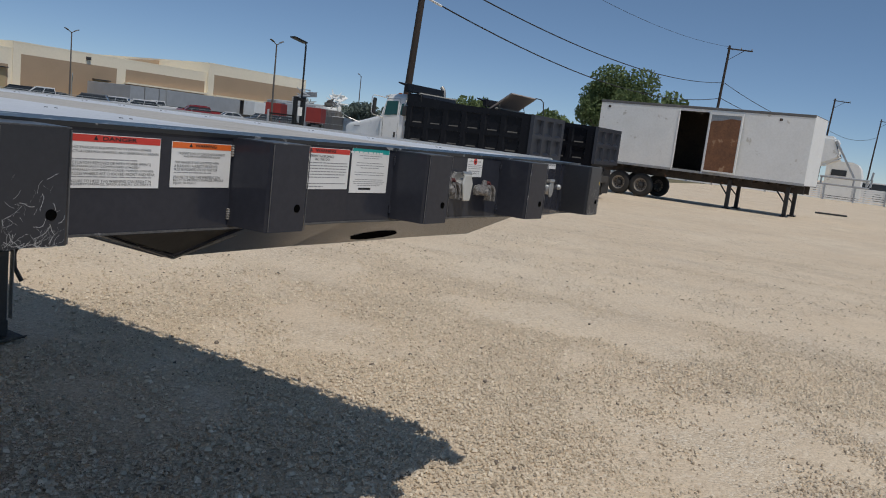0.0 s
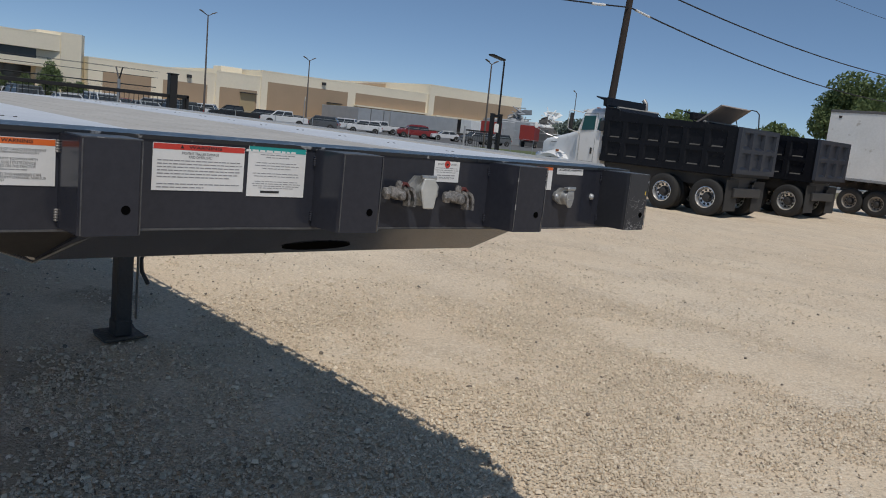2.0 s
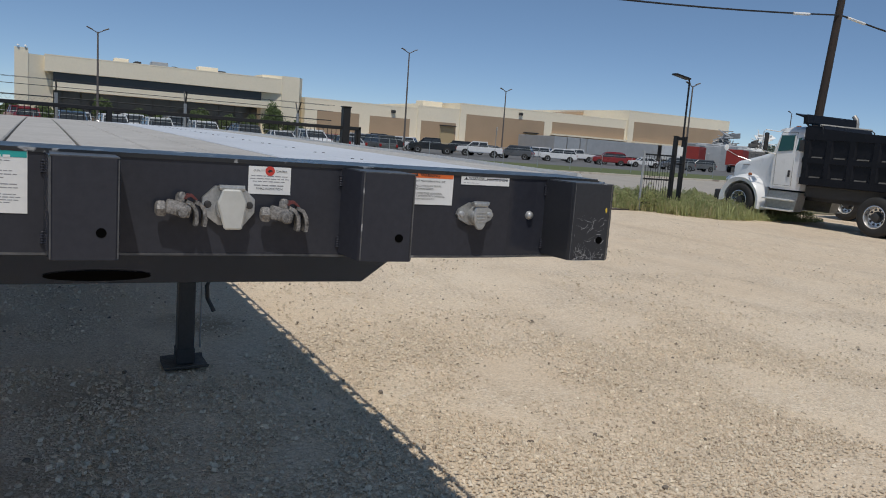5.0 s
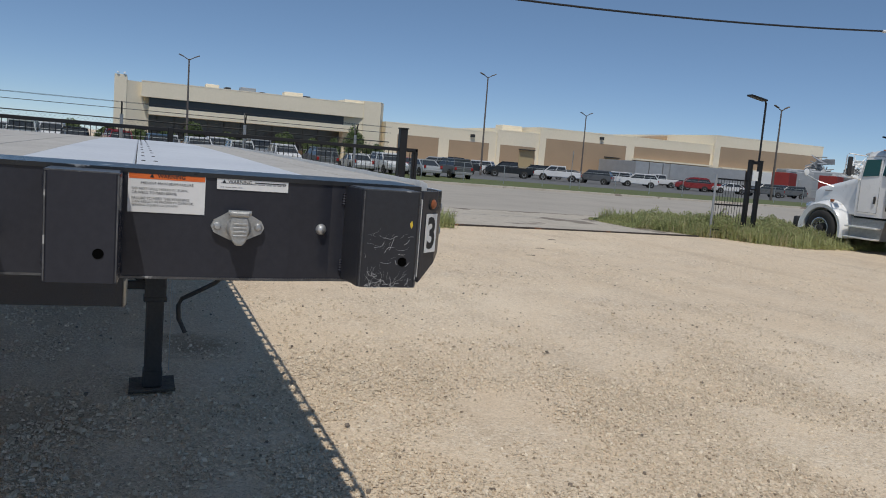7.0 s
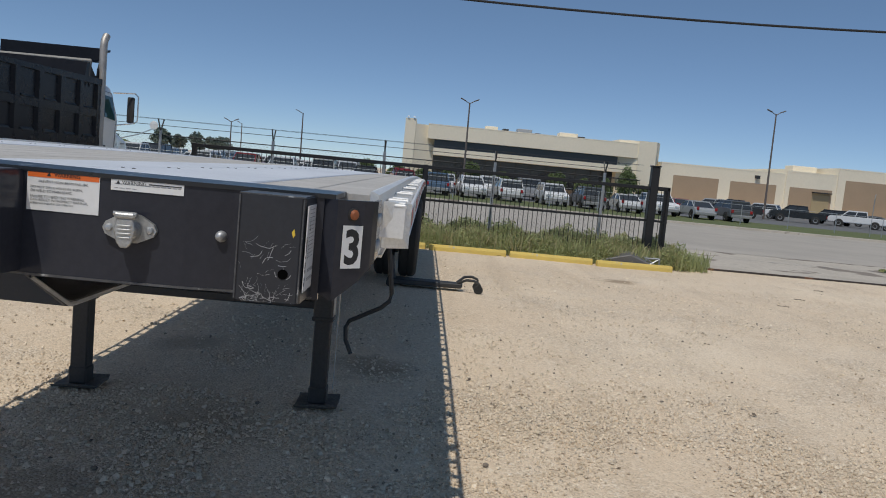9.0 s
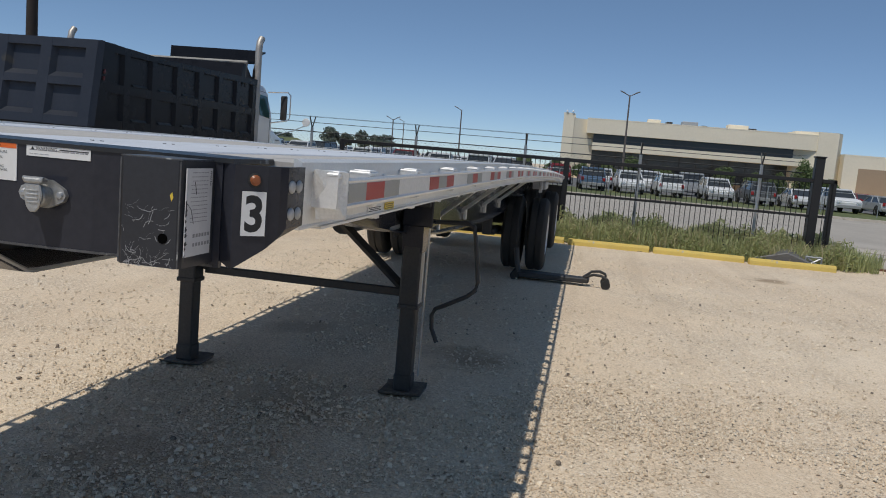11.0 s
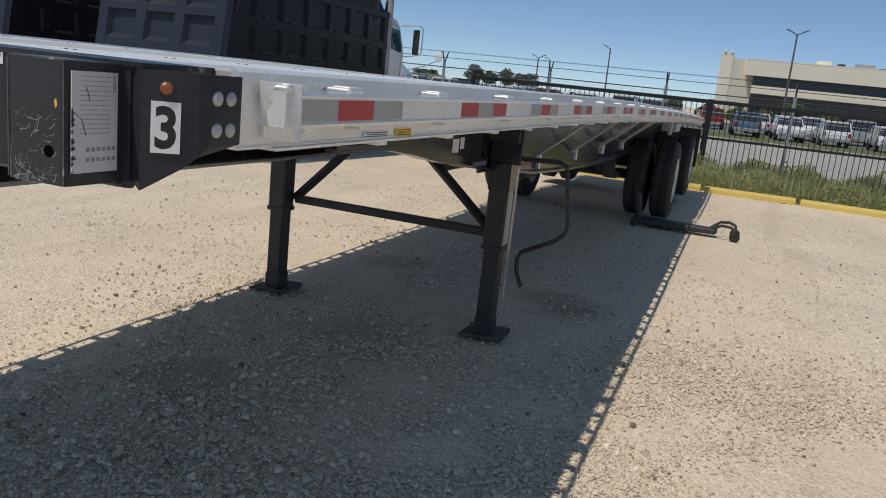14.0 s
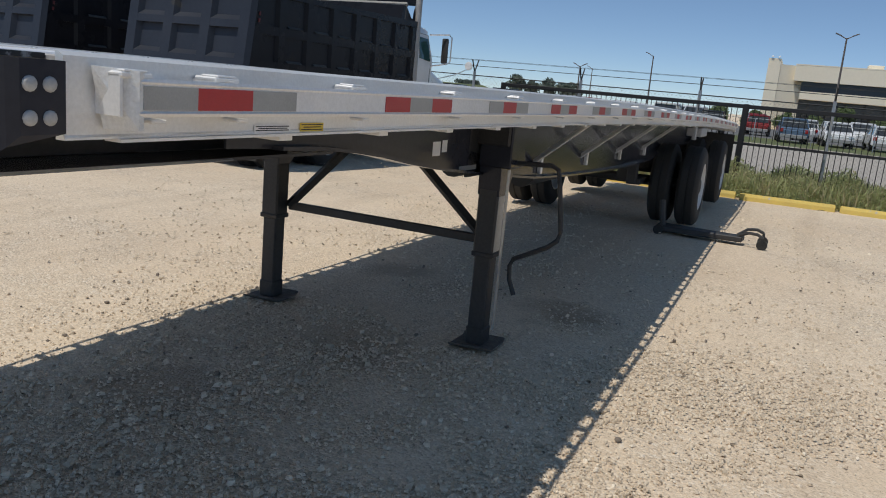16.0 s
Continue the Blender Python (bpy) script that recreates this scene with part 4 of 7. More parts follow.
def wheel(parent, x, y, r, meshes, out, label=""):
    """out: -1 with the rim's dish towards -y, 1 towards +y."""
    w = part("wheel", meshes[0], None, parent, label, at=Matrix.Translation((x, y, r)) @ Matrix.Rotation(0 if out < 0 else math.pi, 4, "Z"))
    part("rim", meshes[1], None, w)
    part("hub", meshes[2], None, w)
    for k in range(10):
        part("hand_hole", meshes[3], None, w, at=Matrix.Rotation(math.tau * k / 10, 4, "Y"))
    return w


for ax in (-9.75, -12.8):
    for s in (-1, 1):
        wheel(TR, ax, s * 1.13, 0.51, TW, s, "black tyre on a white steel rim")
        wheel(TR, ax, s * 0.79, 0.51, TW, -s, "inner tyre of a dual pair")
    bm = bmesh.new()
    tube(bm, [(ax, -0.95, 0.51), (ax, 0.95, 0.51)], 0.065, 12)
    part("axle", bm, BLACKDULL, TR)
    for s in (-1, 1):
        bm = bmesh.new()
        box(bm, ax + 0.0, ax + 0.75, s * 0.55 - 0.05, s * 0.55 + 0.05, 0.5, 0.58, 0.01)
        part("trailing_arm", bm, BLACKDULL, TR)
        bm = bmesh.new()
        box(bm, ax + 0.65, ax + 0.78, s * 0.49 - 0.06, s * 0.49 + 0.06, 0.5, 0.98, 0.01)
        part("hanger", bm, BLACKDULL, TR)
        bm = bmesh.new()
        lathe(bm, [(0.1, 0.6), (0.13, 0.65), (0.13, 0.85), (0.1, 0.93)], (ax - 0.2, s * 0.49, 0), "z", 14)
        part("air_spring", bm, RUBBER, TR)
    for s in (-1, 1):
        bm = bmesh.new()
        tube(bm, [(ax + 0.3, s * 0.35, 0.62), (ax + 0.55, s * 0.35, 0.62)], 0.09, 12)
        part("brake_chamber", bm, BLACKDULL, TR)
for s in (-1, 1):
    bm = bmesh.new()
    box(bm, -14.25, -14.24, s * 0.96 - 0.3, s * 0.96 + 0.3, 0.4, 1.1)
    part("mud_flap", bm, RUBBER, TR)
    bm = bmesh.new()
    tube(bm, [(-5.2, s * 0.3, 0.86), (-7.0, s * 0.3, 0.86)], 0.12, 14)
    part("air_tank", bm, BLACKDULL, TR)
    bm = bmesh.new()
    for k in range(3):
        box(bm, -9.0 - k * 0.05, -8.97 - k * 0.05, s * 1.13, s * 1.17, 1.12, 1.3, 0.004)
    box(bm, -9.95, -9.3, s * 1.02, s * 1.2, 1.15, 1.26, 0.01)
    part("winch", bm, GALV, TR, "galvanised strap winch under the rail")
bm = bmesh.new()
box(bm, -LEN - 0.02, -LEN, -1.25, 1.25, 1.08 + camber(-LEN) + 0.22, TOP + camber(-LEN) + 0.002)
part("rear_panel", bm, ALU, TR)
bm = bmesh.new()
box(bm, -LEN + 0.02, -LEN + 0.12, -1.1, 1.1, 0.5, 0.6, 0.01)
for s in (-1, 1):
    box(bm, -LEN + 0.03, -LEN + 0.11, s * 0.49 - 0.05, s * 0.49 + 0.05, 0.55, 1.02)
part("underride_bar", bm, BLACKDULL, TR)

# ---- stickers, lettering and fittings on the trailer's front
FACE = Matrix(((0, 0, 1, 0), (1, 0, 0, 0), (0, 1, 0, 0), (0, 0, 0, 1)))  # text's x to +y, its y to +z, facing +x


def letters(s, width, height, material, parent, place, name="print", label="", bold=0.0):
    """Lettering in the built-in font, fitted to a width and a height, centred on place."""
    cu = bpy.data.curves.new("letters", "FONT")
    cu.body, cu.resolution_u, cu.offset = s, 3, bold
    tmp = bpy.data.objects.new("letters", cu)
    scene.collection.objects.link(tmp)
    me = bpy.data.meshes.new_from_object(tmp.evaluated_get(bpy.context.evaluated_depsgraph_get()))
    bpy.data.objects.remove(tmp)
    co = np.zeros(len(me.vertices) * 3)
    me.vertices.foreach_get("co", co)
    co = co.reshape(-1, 3)
    lo, hi = co.min(0), co.max(0)
    co = (co - (lo + hi) / 2) * np.array([width / (hi[0] - lo[0]), height / max(1e-6, hi[1] - lo[1]), 1])
    me.vertices.foreach_set("co", co.ravel())
    me.materials.clear()
    me.materials.append(material)
    me.update()
    return part(name, me, None, parent, label, at=place)


def sticker(y0, y1, z0, z1, label, band=None, head="", head_ink=None, lines=(), head_h=0.16, ink=None, x=0.0015, tri=True):
    bm = bmesh.new()
    box(bm, x - 0.001, x, y0, y1, z0, z1)
    st = part("sticker", bm, STICKER, TR, label)
    h, w, yc = z1 - z0, y1 - y0, (y0 + y1) / 2
    if band:
        bm = bmesh.new()
        box(bm, x, x + 0.0004, y0 + 0.001, y1 - 0.001, z1 - head_h * h, z1 - 0.001)
        part("band", bm, band, st)
    if head:
        zc = z1 - head_h * h / 2
        letters(head, w * 0.36, head_h * h * 0.55, head_ink or INK, st, Matrix.Translation((x + 0.0008, yc + (0.05 * w if tri else 0), zc)) @ FACE, bold=0.02)
        if tri:
            bm = bmesh.new()
            r = head_h * h * 0.32
            prism(bm, [(yc - 0.2 * w - r, zc - r * 0.8), (yc - 0.2 * w + r, zc - r * 0.8), (yc - 0.2 * w, zc + r)], "x", x + 0.0004, x + 0.0008)
            part("warning_triangle", bm, INK, st)
    rnd = random.Random(int(y0 * 1000) + 7)
    for s, frac, wid, hh, left in lines:
        zc = z1 - frac * h
        if s:
            ww = wid * w
            letters(s, ww, hh * h, ink or GREYINK, st, Matrix.Translation((x + 0.0006, (y0 + 0.05 * w + ww / 2) if left else yc, zc)) @ FACE)
        else:
            bm = bmesh.new()
            a = y0 + 0.05 * w if left else yc - wid * w / 2
            end = a + wid * w
            while a < end - 0.004:
                b = min(end, a + rnd.uniform(0.005, 0.014))
                box(bm, x, x + 0.0004, a, b, zc - hh * h * 0.2, zc + hh * h * 0.2)
                a = b + 0.0022
            tagged(part("print", bm, PALEINK, st), kind="stuff")
    return st


sticker(-0.976, -0.791, 1.357, 1.4475, "white danger sticker with a red heading band", REDINK, "DANGER", INK,
        [("THIS TRAILER IS EQUIPPED WITH SPRING BRAKE", 0.25, 0.84, 0.055, 1), ("ACTUATORS-FOR PARKING, AND EMERGENCY BRAKES", 0.325, 0.93, 0.055, 1),
         ("", 0.46, 0.7, 0.05, 1), ("ACTUATORS REMOVED OR WITH POWER SPRINGS", 0.53, 0.85, 0.055, 1), ("MECHANICALLY COMPRESSED (CAGED)", 0.6, 0.72, 0.055, 1),
         ("MANUALLY COMPRESS (CAGE) POWER SPRINGS", 0.665, 0.88, 0.055, 1), ("UNLESS WHEELS ARE CHOCKED FRONT AND REAR", 0.73, 0.9, 0.055, 1), ("", 0.79, 0.86, 0.05, 1),
         ("FAILURE TO HEED THIS WARNING CAN RESULT IN", 0.87, 0.86, 0.055, 1), ("PROPERTY DAMAGE, SERIOUS INJURY OR DEATH", 0.935, 0.86, 0.055, 1)], 0.14)
sticker(-0.766, -0.623, 1.359, 1.445, "white warning sticker with an orange heading band", ORANGE, "WARNING", INK,
        [("PREVENT LOSS OF CARGO SECUREMENT", 0.25, 0.78, 0.055, 0), ("AND DRIVER/PASSENGER INJURY", 0.32, 0.62, 0.055, 0),
         ("THIS TRAILER IS NOT EQUIPPED WITH", 0.45, 0.74, 0.06, 1), ("A BULKHEAD. A SUBSTITUTE DEVICE", 0.525, 0.72, 0.06, 1), ("MUST BE MOUNTED ON THE TRACTOR", 0.6, 0.72, 0.06, 1), ("", 0.67, 0.66, 0.05, 1),
         ("FAILURE TO HEED THIS WARNING CAN", 0.77, 0.78, 0.06, 1), ("RESULT IN PROPERTY DAMAGE, SERIOUS", 0.84, 0.84, 0.06, 1), ("INJURY, OR DEATH", 0.91, 0.36, 0.06, 1)], 0.14)
sticker(-0.443, -0.241, 1.3565, 1.4525, "white warning sticker with a red heading band", REDINK, "WARNING", INK,
        [("PREVENT TRAILER DAMAGE", 0.2, 0.4, 0.06, 0), ("AND OVERLOAD", 0.275, 0.26, 0.06, 0), ("", 0.36, 0.9, 0.055, 1), ("", 0.43, 0.92, 0.055, 1), ("", 0.5, 0.9, 0.055, 1), ("", 0.57, 0.93, 0.055, 1),
         ("", 0.64, 0.88, 0.055, 1), ("", 0.71, 0.78, 0.055, 1), ("", 0.86, 0.9, 0.055, 1), ("", 0.93, 0.5, 0.055, 1)], 0.13)
sticker(-0.232, -0.0935, 1.348, 1.4595, "white notice sticker with a teal heading band", TEAL, "", None,
        [("", 0.17, 0.6, 0.035, 0), ("", 0.22, 0.4, 0.035, 0), ("", 0.33, 0.72, 0.035, 0), ("", 0.385, 0.76, 0.035, 0), ("", 0.44, 0.5, 0.035, 0), ("", 0.54, 0.82, 0.035, 0), ("", 0.595, 0.78, 0.035, 0),
         ("", 0.7, 0.74, 0.03, 0), ("", 0.745, 0.84, 0.03, 0), ("", 0.79, 0.8, 0.03, 0), ("", 0.83, 0.6, 0.03, 0)], 0.115)
bm = bmesh.new()
box(bm, 0.0015, 0.0021, -0.2, -0.155, 1.356, 1.361)
part("print", bm, INK, TR)
bm = bmesh.new()
a = -0.238
rnd = random.Random(3)
while a < -0.125:
    b = a + rnd.uniform(0.008, 0.02)
    box(bm, 0.0019, 0.0023, a, min(b, -0.12), 1.4455, 1.4505)
    a = b + 0.003
part("print", bm, STICKER, TR)
qc = sticker(0.292, 0.376, 1.399, 1.454, "white inspection sticker with a red seal", None, "", None,
             [("", 0.34, 0.88, 0.07, 0), ("", 0.44, 0.92, 0.07, 0), ("", 0.54, 0.8, 0.07, 0), ("", 0.68, 0.74, 0.1, 0), ("FINAL INSPECTION", 0.8, 0.62, 0.08, 0)])
for s, yc in (("QUALITY", 0.312), ("CONTROL", 0.357)):
    letters(s, 0.022, 0.0045, INK, qc, Matrix.Translation((0.0022, yc, 1.4455)) @ FACE)
bm = bmesh.new()
lathe(bm, [(0.0, 0.0021), (0.0095, 0.0021), (0.0095, 0.0015)], (0, 0.334, 1.4455), "x", 20)
part("seal", bm, REDINK, qc)
bm = bmesh.new()
prism(bm, [(0.329, 1.444), (0.332, 1.448), (0.338, 1.4475), (0.339, 1.4435), (0.335, 1.4445), (0.333, 1.442)], "x", 0.0021, 0.0024)
part("seal_mark", bm, INK, qc)
sticker(0.61, 0.7375, 1.391, 1.461, "white warning sticker with an orange heading band", ORANGE, "WARNING", INK,
        [("PREVENT MAIN BEAM FAILURE", 0.27, 0.68, 0.065, 0), ("DO NOT DRILL HOLES IN, BURN,", 0.42, 0.72, 0.07, 1), ("OR WELD TO MAIN BEAMS.", 0.51, 0.58, 0.07, 1),
         ("FAILURE TO HEED THIS WARNING", 0.65, 0.74, 0.07, 1), ("CAN RESULT IN PROPERTY DAMAGE,", 0.74, 0.8, 0.07, 1), ("SERIOUS INJURY OR DEATH.", 0.83, 0.6, 0.07, 1)], 0.17)
ws = sticker(0.757, 0.884, 1.439, 1.463, "narrow white warning strip sticker", None, "", None, [("", 0.52, 0.92, 0.14, 1), ("", 0.82, 0.3, 0.1, 1)], tri=False)
letters("WARNING", 0.042, 0.0065, INK, ws, Matrix.Translation((0.0022, 0.797, 1.4535)) @ FACE)
bm = bmesh.new()
prism(bm, [(0.766, 1.4505), (0.773, 1.4505), (0.7695, 1.4565)], "x", 0.0015, 0.0021)
part("warning_triangle", bm, INK, ws)
bm = bmesh.new()
box(bm, 0.0015, 0.002, 0.823, 0.88, 1.4525, 1.4545)
part("print", bm, GREYINK, ws)

# number, marker light and data plate on the bent corner
ang = math.atan2(0.033, -0.028)  # along the slanted plate, in the plan
along_v = Vector((math.cos(ang), math.sin(ang), 0))
out_v = Vector((math.sin(ang), -math.cos(ang), 0))
mid = Vector((-0.0145, 1.182, 0))
SL = Matrix(((along_v.x, 0, out_v.x, mid.x), (along_v.y, 0, out_v.y, mid.y), (0, 1, 0, 1.373), (0, 0, 0, 1)))
bm = bmesh.new()
box(bm, -0.0215, 0.0215, -0.0392, 0.0392, 0.001, 0.0025)
num = part("number_sticker", bm, STICKER, TR, "white sticker with a large black figure", at=SL)
letters("3", 0.031, 0.066, INK, num, Matrix.Translation((0, 0, 0.00265)), bold=0.03)
bm = bmesh.new()
lathe(bm, [(0.0, 0.008), (0.006, 0.0075), (0.0095, 0.004), (0.0095, 0.0)], (0, 0.055, 0), "z", 20)
part("marker_light", bm, AMBER, TR, "round amber marker light", 40, at=SL @ Matrix.Translation((0, 0.004, 0)))
bm = bmesh.new()
lathe(bm, [(0.0095, 0.003), (0.0125, 0.002), (0.0125, 0.0)], (0, 0.055, 0), "z", 20)
part("grommet", bm, RUBBER, TR, at=SL @ Matrix.Translation((0, 0.004, 0)))
bm = bmesh.new()
box(bm, 0.012, 0.098, 1.1165, 1.1185, 1.301, 1.447)
plate = part("data_plate", bm, mat("dull data plate", (0.62, 0.62, 0.63), (0.52, 0.52, 0.53), 0.45), TR, "scratched pale data plate with fine print")
bm = bmesh.new()
rnd = random.Random(8)
for k in range(13):
    z = 1.44 - k * 0.0068
    a = 0.016 + rnd.uniform(0, 0.004)
    while a < 0.07:
        b = a + rnd.uniform(0.003, 0.01)
        box(bm, a + 0.01, min(b, 0.074) + 0.01, 1.1185, 1.1187, z - 0.0006, z + 0.0006)
        a = b + 0.0015
for r in range(2):
    for k in range(6):
        box(bm, 0.016 + k * 0.01, 0.0225 + k * 0.01, 1.1185, 1.1188, 1.317 + r * 0.015, 1.323 + r * 0.015)
tagged(part("fine_print", bm, PALEINK, plate), kind="stuff")
# scrapes: thin bare-metal streaks on the corner posts
for (ya, yb, n, seed) in ((1.005, 1.112, 26, 5), (-1.137, -1.028, 30, 9)):
    rnd = random.Random(seed)
    bm = bmesh.new()
    for k in range(n * 3):
        y, z = ya + 0.008 + rnd.random() ** 1.5 * 0.085, 1.284 + rnd.random() ** 2.6 * 0.1
        d = rnd.uniform(-1.5, 1.5)
        w = rnd.choice((0.00012, 0.0002, 0.0003, 0.0006))
        for j in range(rnd.randint(2, 6)):
            l = rnd.uniform(0.002, 0.007)
            y2 = min(max(y + l * math.cos(d), ya + 0.004), yb - 0.008)
            z2 = min(max(z + l * math.sin(d), 1.281), 1.44)
            nx, nz = -math.sin(d) * w, math.cos(d) * w
            v = [bm.verts.new((0.1054, p + q * nx, r + q * nz)) for p, r, q in ((y, z, 1), (y2, z2, 0.4), (y2, z2, -0.4), (y, z, -1))]
            bm.faces.new(v)
            y, z, d = y2, z2, d + rnd.uniform(-0.7, 0.7)
    tagged(part("scuffing", bm, GALV, TR, "bare metal scratches"), kind="stuff")
bm = bmesh.new()
prism(bm, [(1.094, 1.402), (1.098, 1.407), (1.1, 1.398), (1.097, 1.392), (1.0955, 1.396)], "x", 0.105, 0.1056)
part("paint_chip", bm, YELLOWINK, TR, "yellow paint chip")
# torn paint along the plate's front edge
rnd = random.Random(31)
for k in range(9):
    z = 1.303 + k * 0.011 + rnd.uniform(-0.003, 0.003)
    w, h = rnd.uniform(0.003, 0.011), rnd.uniform(0.003, 0.008)
    bm = bmesh.new()
    prism(bm, [(0.099, z - h), (0.099 - w * 0.6, z - h * 0.6), (0.099 - w, z), (0.099 - w * 0.5, z + h * 0.4), (0.099 - w * 0.7, z + h), (0.099, z + h * 0.8)], "y", 1.1183, 1.1189)
    part("paint_flake", bm, BLACKWORN, plate)
for pts in (((0.072, 1.425), (0.068, 1.415), (0.066, 1.404)), ((0.094, 1.39), (0.08, 1.378), (0.072, 1.355))):
    bm = bmesh.new()
    for (xa, za), (xb, zb) in zip(pts, pts[1:]):
        prism(bm, [(xa, za), (xb, zb), (xb + 0.0012, zb), (xa + 0.0012, za)], "y", 1.1186, 1.119)
    part("scratch", bm, INK, plate)

letters("FMCSA", 0.026, 0.0055, INK, plate, Matrix.Translation((0.0195, 1.1192, 1.43)) @ Matrix(((0, 1, 0, 0), (0, 0, 1, 0), (1, 0, 0, 0), (0, 0, 0, 1))) @ Matrix.Rotation(math.pi, 4, "Z"))
# pale cut edges of the coupler's open ends
for pts, r in ((((-0.285, -0.842, 1.264), (-0.168, -0.612, 1.183), (-0.02, -0.535, 1.268)), 0.003), (((-0.03, 0.608, 1.266), (-0.19, 0.607, 1.186), (-0.22, 0.607, 1.184), (-1.3, 0.607, 1.1785)), 0.0045)):
    bm = bmesh.new()
    for a, b in zip(pts, pts[1:]):
        tube(bm, [a, b], r, 4)
    part("cut_edge", bm, GALV if r > 0.004 else EDGEGLINT, TR, "bare cut edge of the coupler")

# electrical socket
bm = bmesh.new()
prism(bm, [(-0.047, 0.0), (-0.042, 0.011), (-0.016, 0.026), (0.016, 0.026), (0.042, 0.011), (0.047, 0.0), (0.042, -0.011), (0.014, -0.024), (-0.014, -0.024), (-0.042, -0.011)], "x", 0.0, 0.012)
sock = part("socket", bm, ALUDULL, TR, "cast aluminium electrical socket with a hinged lid", at=Matrix.Translation((0, 0.796, 1.373)) @ Matrix.Diagonal((0.8, 1, 1, 1)))
for s in (-1, 1):
    bm = bmesh.new()
    lathe(bm, [(0.0, 0.018), (0.005, 0.017), (0.0075, 0.012)], (0, s * 0.036, 0), "x", 12)
    part("bolt", bm, GALV, sock)
bm = bmesh.new()
lathe(bm, [(0.021, 0.01), (0.021, 0.032), (0.018, 0.036)], (0, 0, -0.002), "x", 24)
part("barrel", bm, ALUDULL, sock, "", 40)
bm = bmesh.new()
prism(bm, [(-0.014, 0.02), (0.014, 0.02), (0.0185, 0.0), (0.013, -0.022), (0.006, -0.031), (-0.006, -0.031), (-0.013, -0.022), (-0.0185, 0.0)], "x", 0.036, 0.043)
bmesh.ops.bevel(bm, geom=list(bm.edges), offset=0.002, segments=1, affect="EDGES")
part("lid", bm, ALUDULL, sock)
bm = bmesh.new()
box(bm, 0.02, 0.046, -0.018, 0.018, 0.02, 0.03, 0.003)
tube(bm, [(0.04, -0.02, 0.028), (0.04, 0.02, 0.028)], 0.004, 8)
part("hinge", bm, ALUDULL, sock)
bm = bmesh.new()
for k in range(4):
    box(bm, 0.0432, 0.045, -0.011, 0.011, 0.006 - k * 0.007, 0.009 - k * 0.007, 0.0006)
part("lid_ribs", bm, ALUDULL, sock)
bm = bmesh.new()
lathe(bm, [(0.0, 0.012), (0.005, 0.011), (0.009, 0.007), (0.0105, 0.0)], (0, 0.952, 1.373), "x", 20)
part("button_bolt", bm, GALV, TR, "round bright bolt head", 60)


# air couplings with a cast cover between
def coupling(y, z):
    bm = bmesh.new()
    tube(bm, [(0.0, 0, 0), (0.03, 0, 0)], 0.016, 14)
    g = part("air_coupling", bm, GRIMY, TR, "cast metal air coupling with a worn red tag", 40, at=Matrix.Translation((0, y - 0.01, z)) @ Matrix.Diagonal((0.72, 1, 1, 1)))
    tilt = Matrix.Rotation(radians(-12), 4, "X")
    bm = bmesh.new()
    box(bm, 0.02, 0.05, -0.034, 0.012, -0.014, 0.013, 0.005, m=tilt, seg=2)
    lathe(bm, [(0.0, 0.062), (0.009, 0.061), (0.011, 0.055), (0.011, 0.045)], (0, -0.004, -0.004), "x", 14)
    part("body", bm, GRIMY, g, "", 40)
    bm = bmesh.new()
    lathe(bm, [(0.0, -0.052), (0.009, -0.052), (0.015, -0.049), (0.0165, -0.044), (0.0165, -0.036), (0.013, -0.033)], (0.034, 0, 0.001), "y", 6)
    part("port", bm, GRIMY, g)
    bm = bmesh.new()
    lathe(bm, [(0.0, 0.034), (0.006, 0.033), (0.0095, 0.028), (0.0105, 0.02), (0.0085, 0.012)], (0.036, -0.006, 0.0), "z", 14)
    part("boss", bm, GRIMY, g, "", 40)
    for dy, ext, nm in ((0.0, 0.052, "claw"), (0.015, 0.058, "lug")):
        bm = bmesh.new()
        out_ = [(0.004 + dy, 0.02), (0.016 + dy, 0.014), (0.024 + dy, 0.0), (0.026 + dy, -0.018), (0.024 + dy, -0.03)]
        inn = [(0.018 + dy, -0.03), (0.019 + dy, -0.016), (0.017 + dy, -0.001), (0.011 + dy, 0.009), (0.002 + dy, 0.013)]
        prism(bm, out_ + inn, "x", 0.022, ext)
        part(nm, bm, GRIMY, g)
    bm = bmesh.new()
    prism(bm, [(-0.002, 0.022), (0.004, 0.03), (0.014, 0.03), (0.024, 0.02), (0.02, 0.018), (0.012, 0.025), (0.006, 0.024), (0.002, 0.02)], "x", 0.026, 0.046)
    part("tag", bm, TAGRED, g, "worn red tag")


TAGRED = mat("worn red tag", (0.2, 0.03, 0.03), (0.09, 0.035, 0.032), 0.6, big=60, fine=200)
coupling(0.178, 1.366)
coupling(0.374, 1.36)
bm = bmesh.new()
prism(bm, [(-0.05, 0.016), (-0.026, 0.04), (0.026, 0.04), (0.05, 0.016), (0.05, -0.01), (0.03, -0.036), (-0.02, -0.036), (-0.05, -0.012)], "x", 0.0, 0.014)
cov = part("socket", bm, ALUDULL, TR, "cast socket with a pale hinged cover", at=Matrix.Translation((0, 0.254, 1.372)) @ Matrix.Diagonal((0.75, 1, 1, 1)))
bm = bmesh.new()
prism(bm, [(-0.016, 0.036), (0.018, 0.036), (0.03, 0.01), (0.022, -0.042), (-0.012, -0.042), (-0.026, 0.008)], "x", 0.036, 0.046)
bmesh.ops.bevel(bm, geom=list(bm.edges), offset=0.003, segments=1, affect="EDGES")
part("lid", bm, mat("pale cast cover", (0.6, 0.6, 0.57), (0.5, 0.5, 0.47), 0.5, 0.2), cov)
bm = bmesh.new()
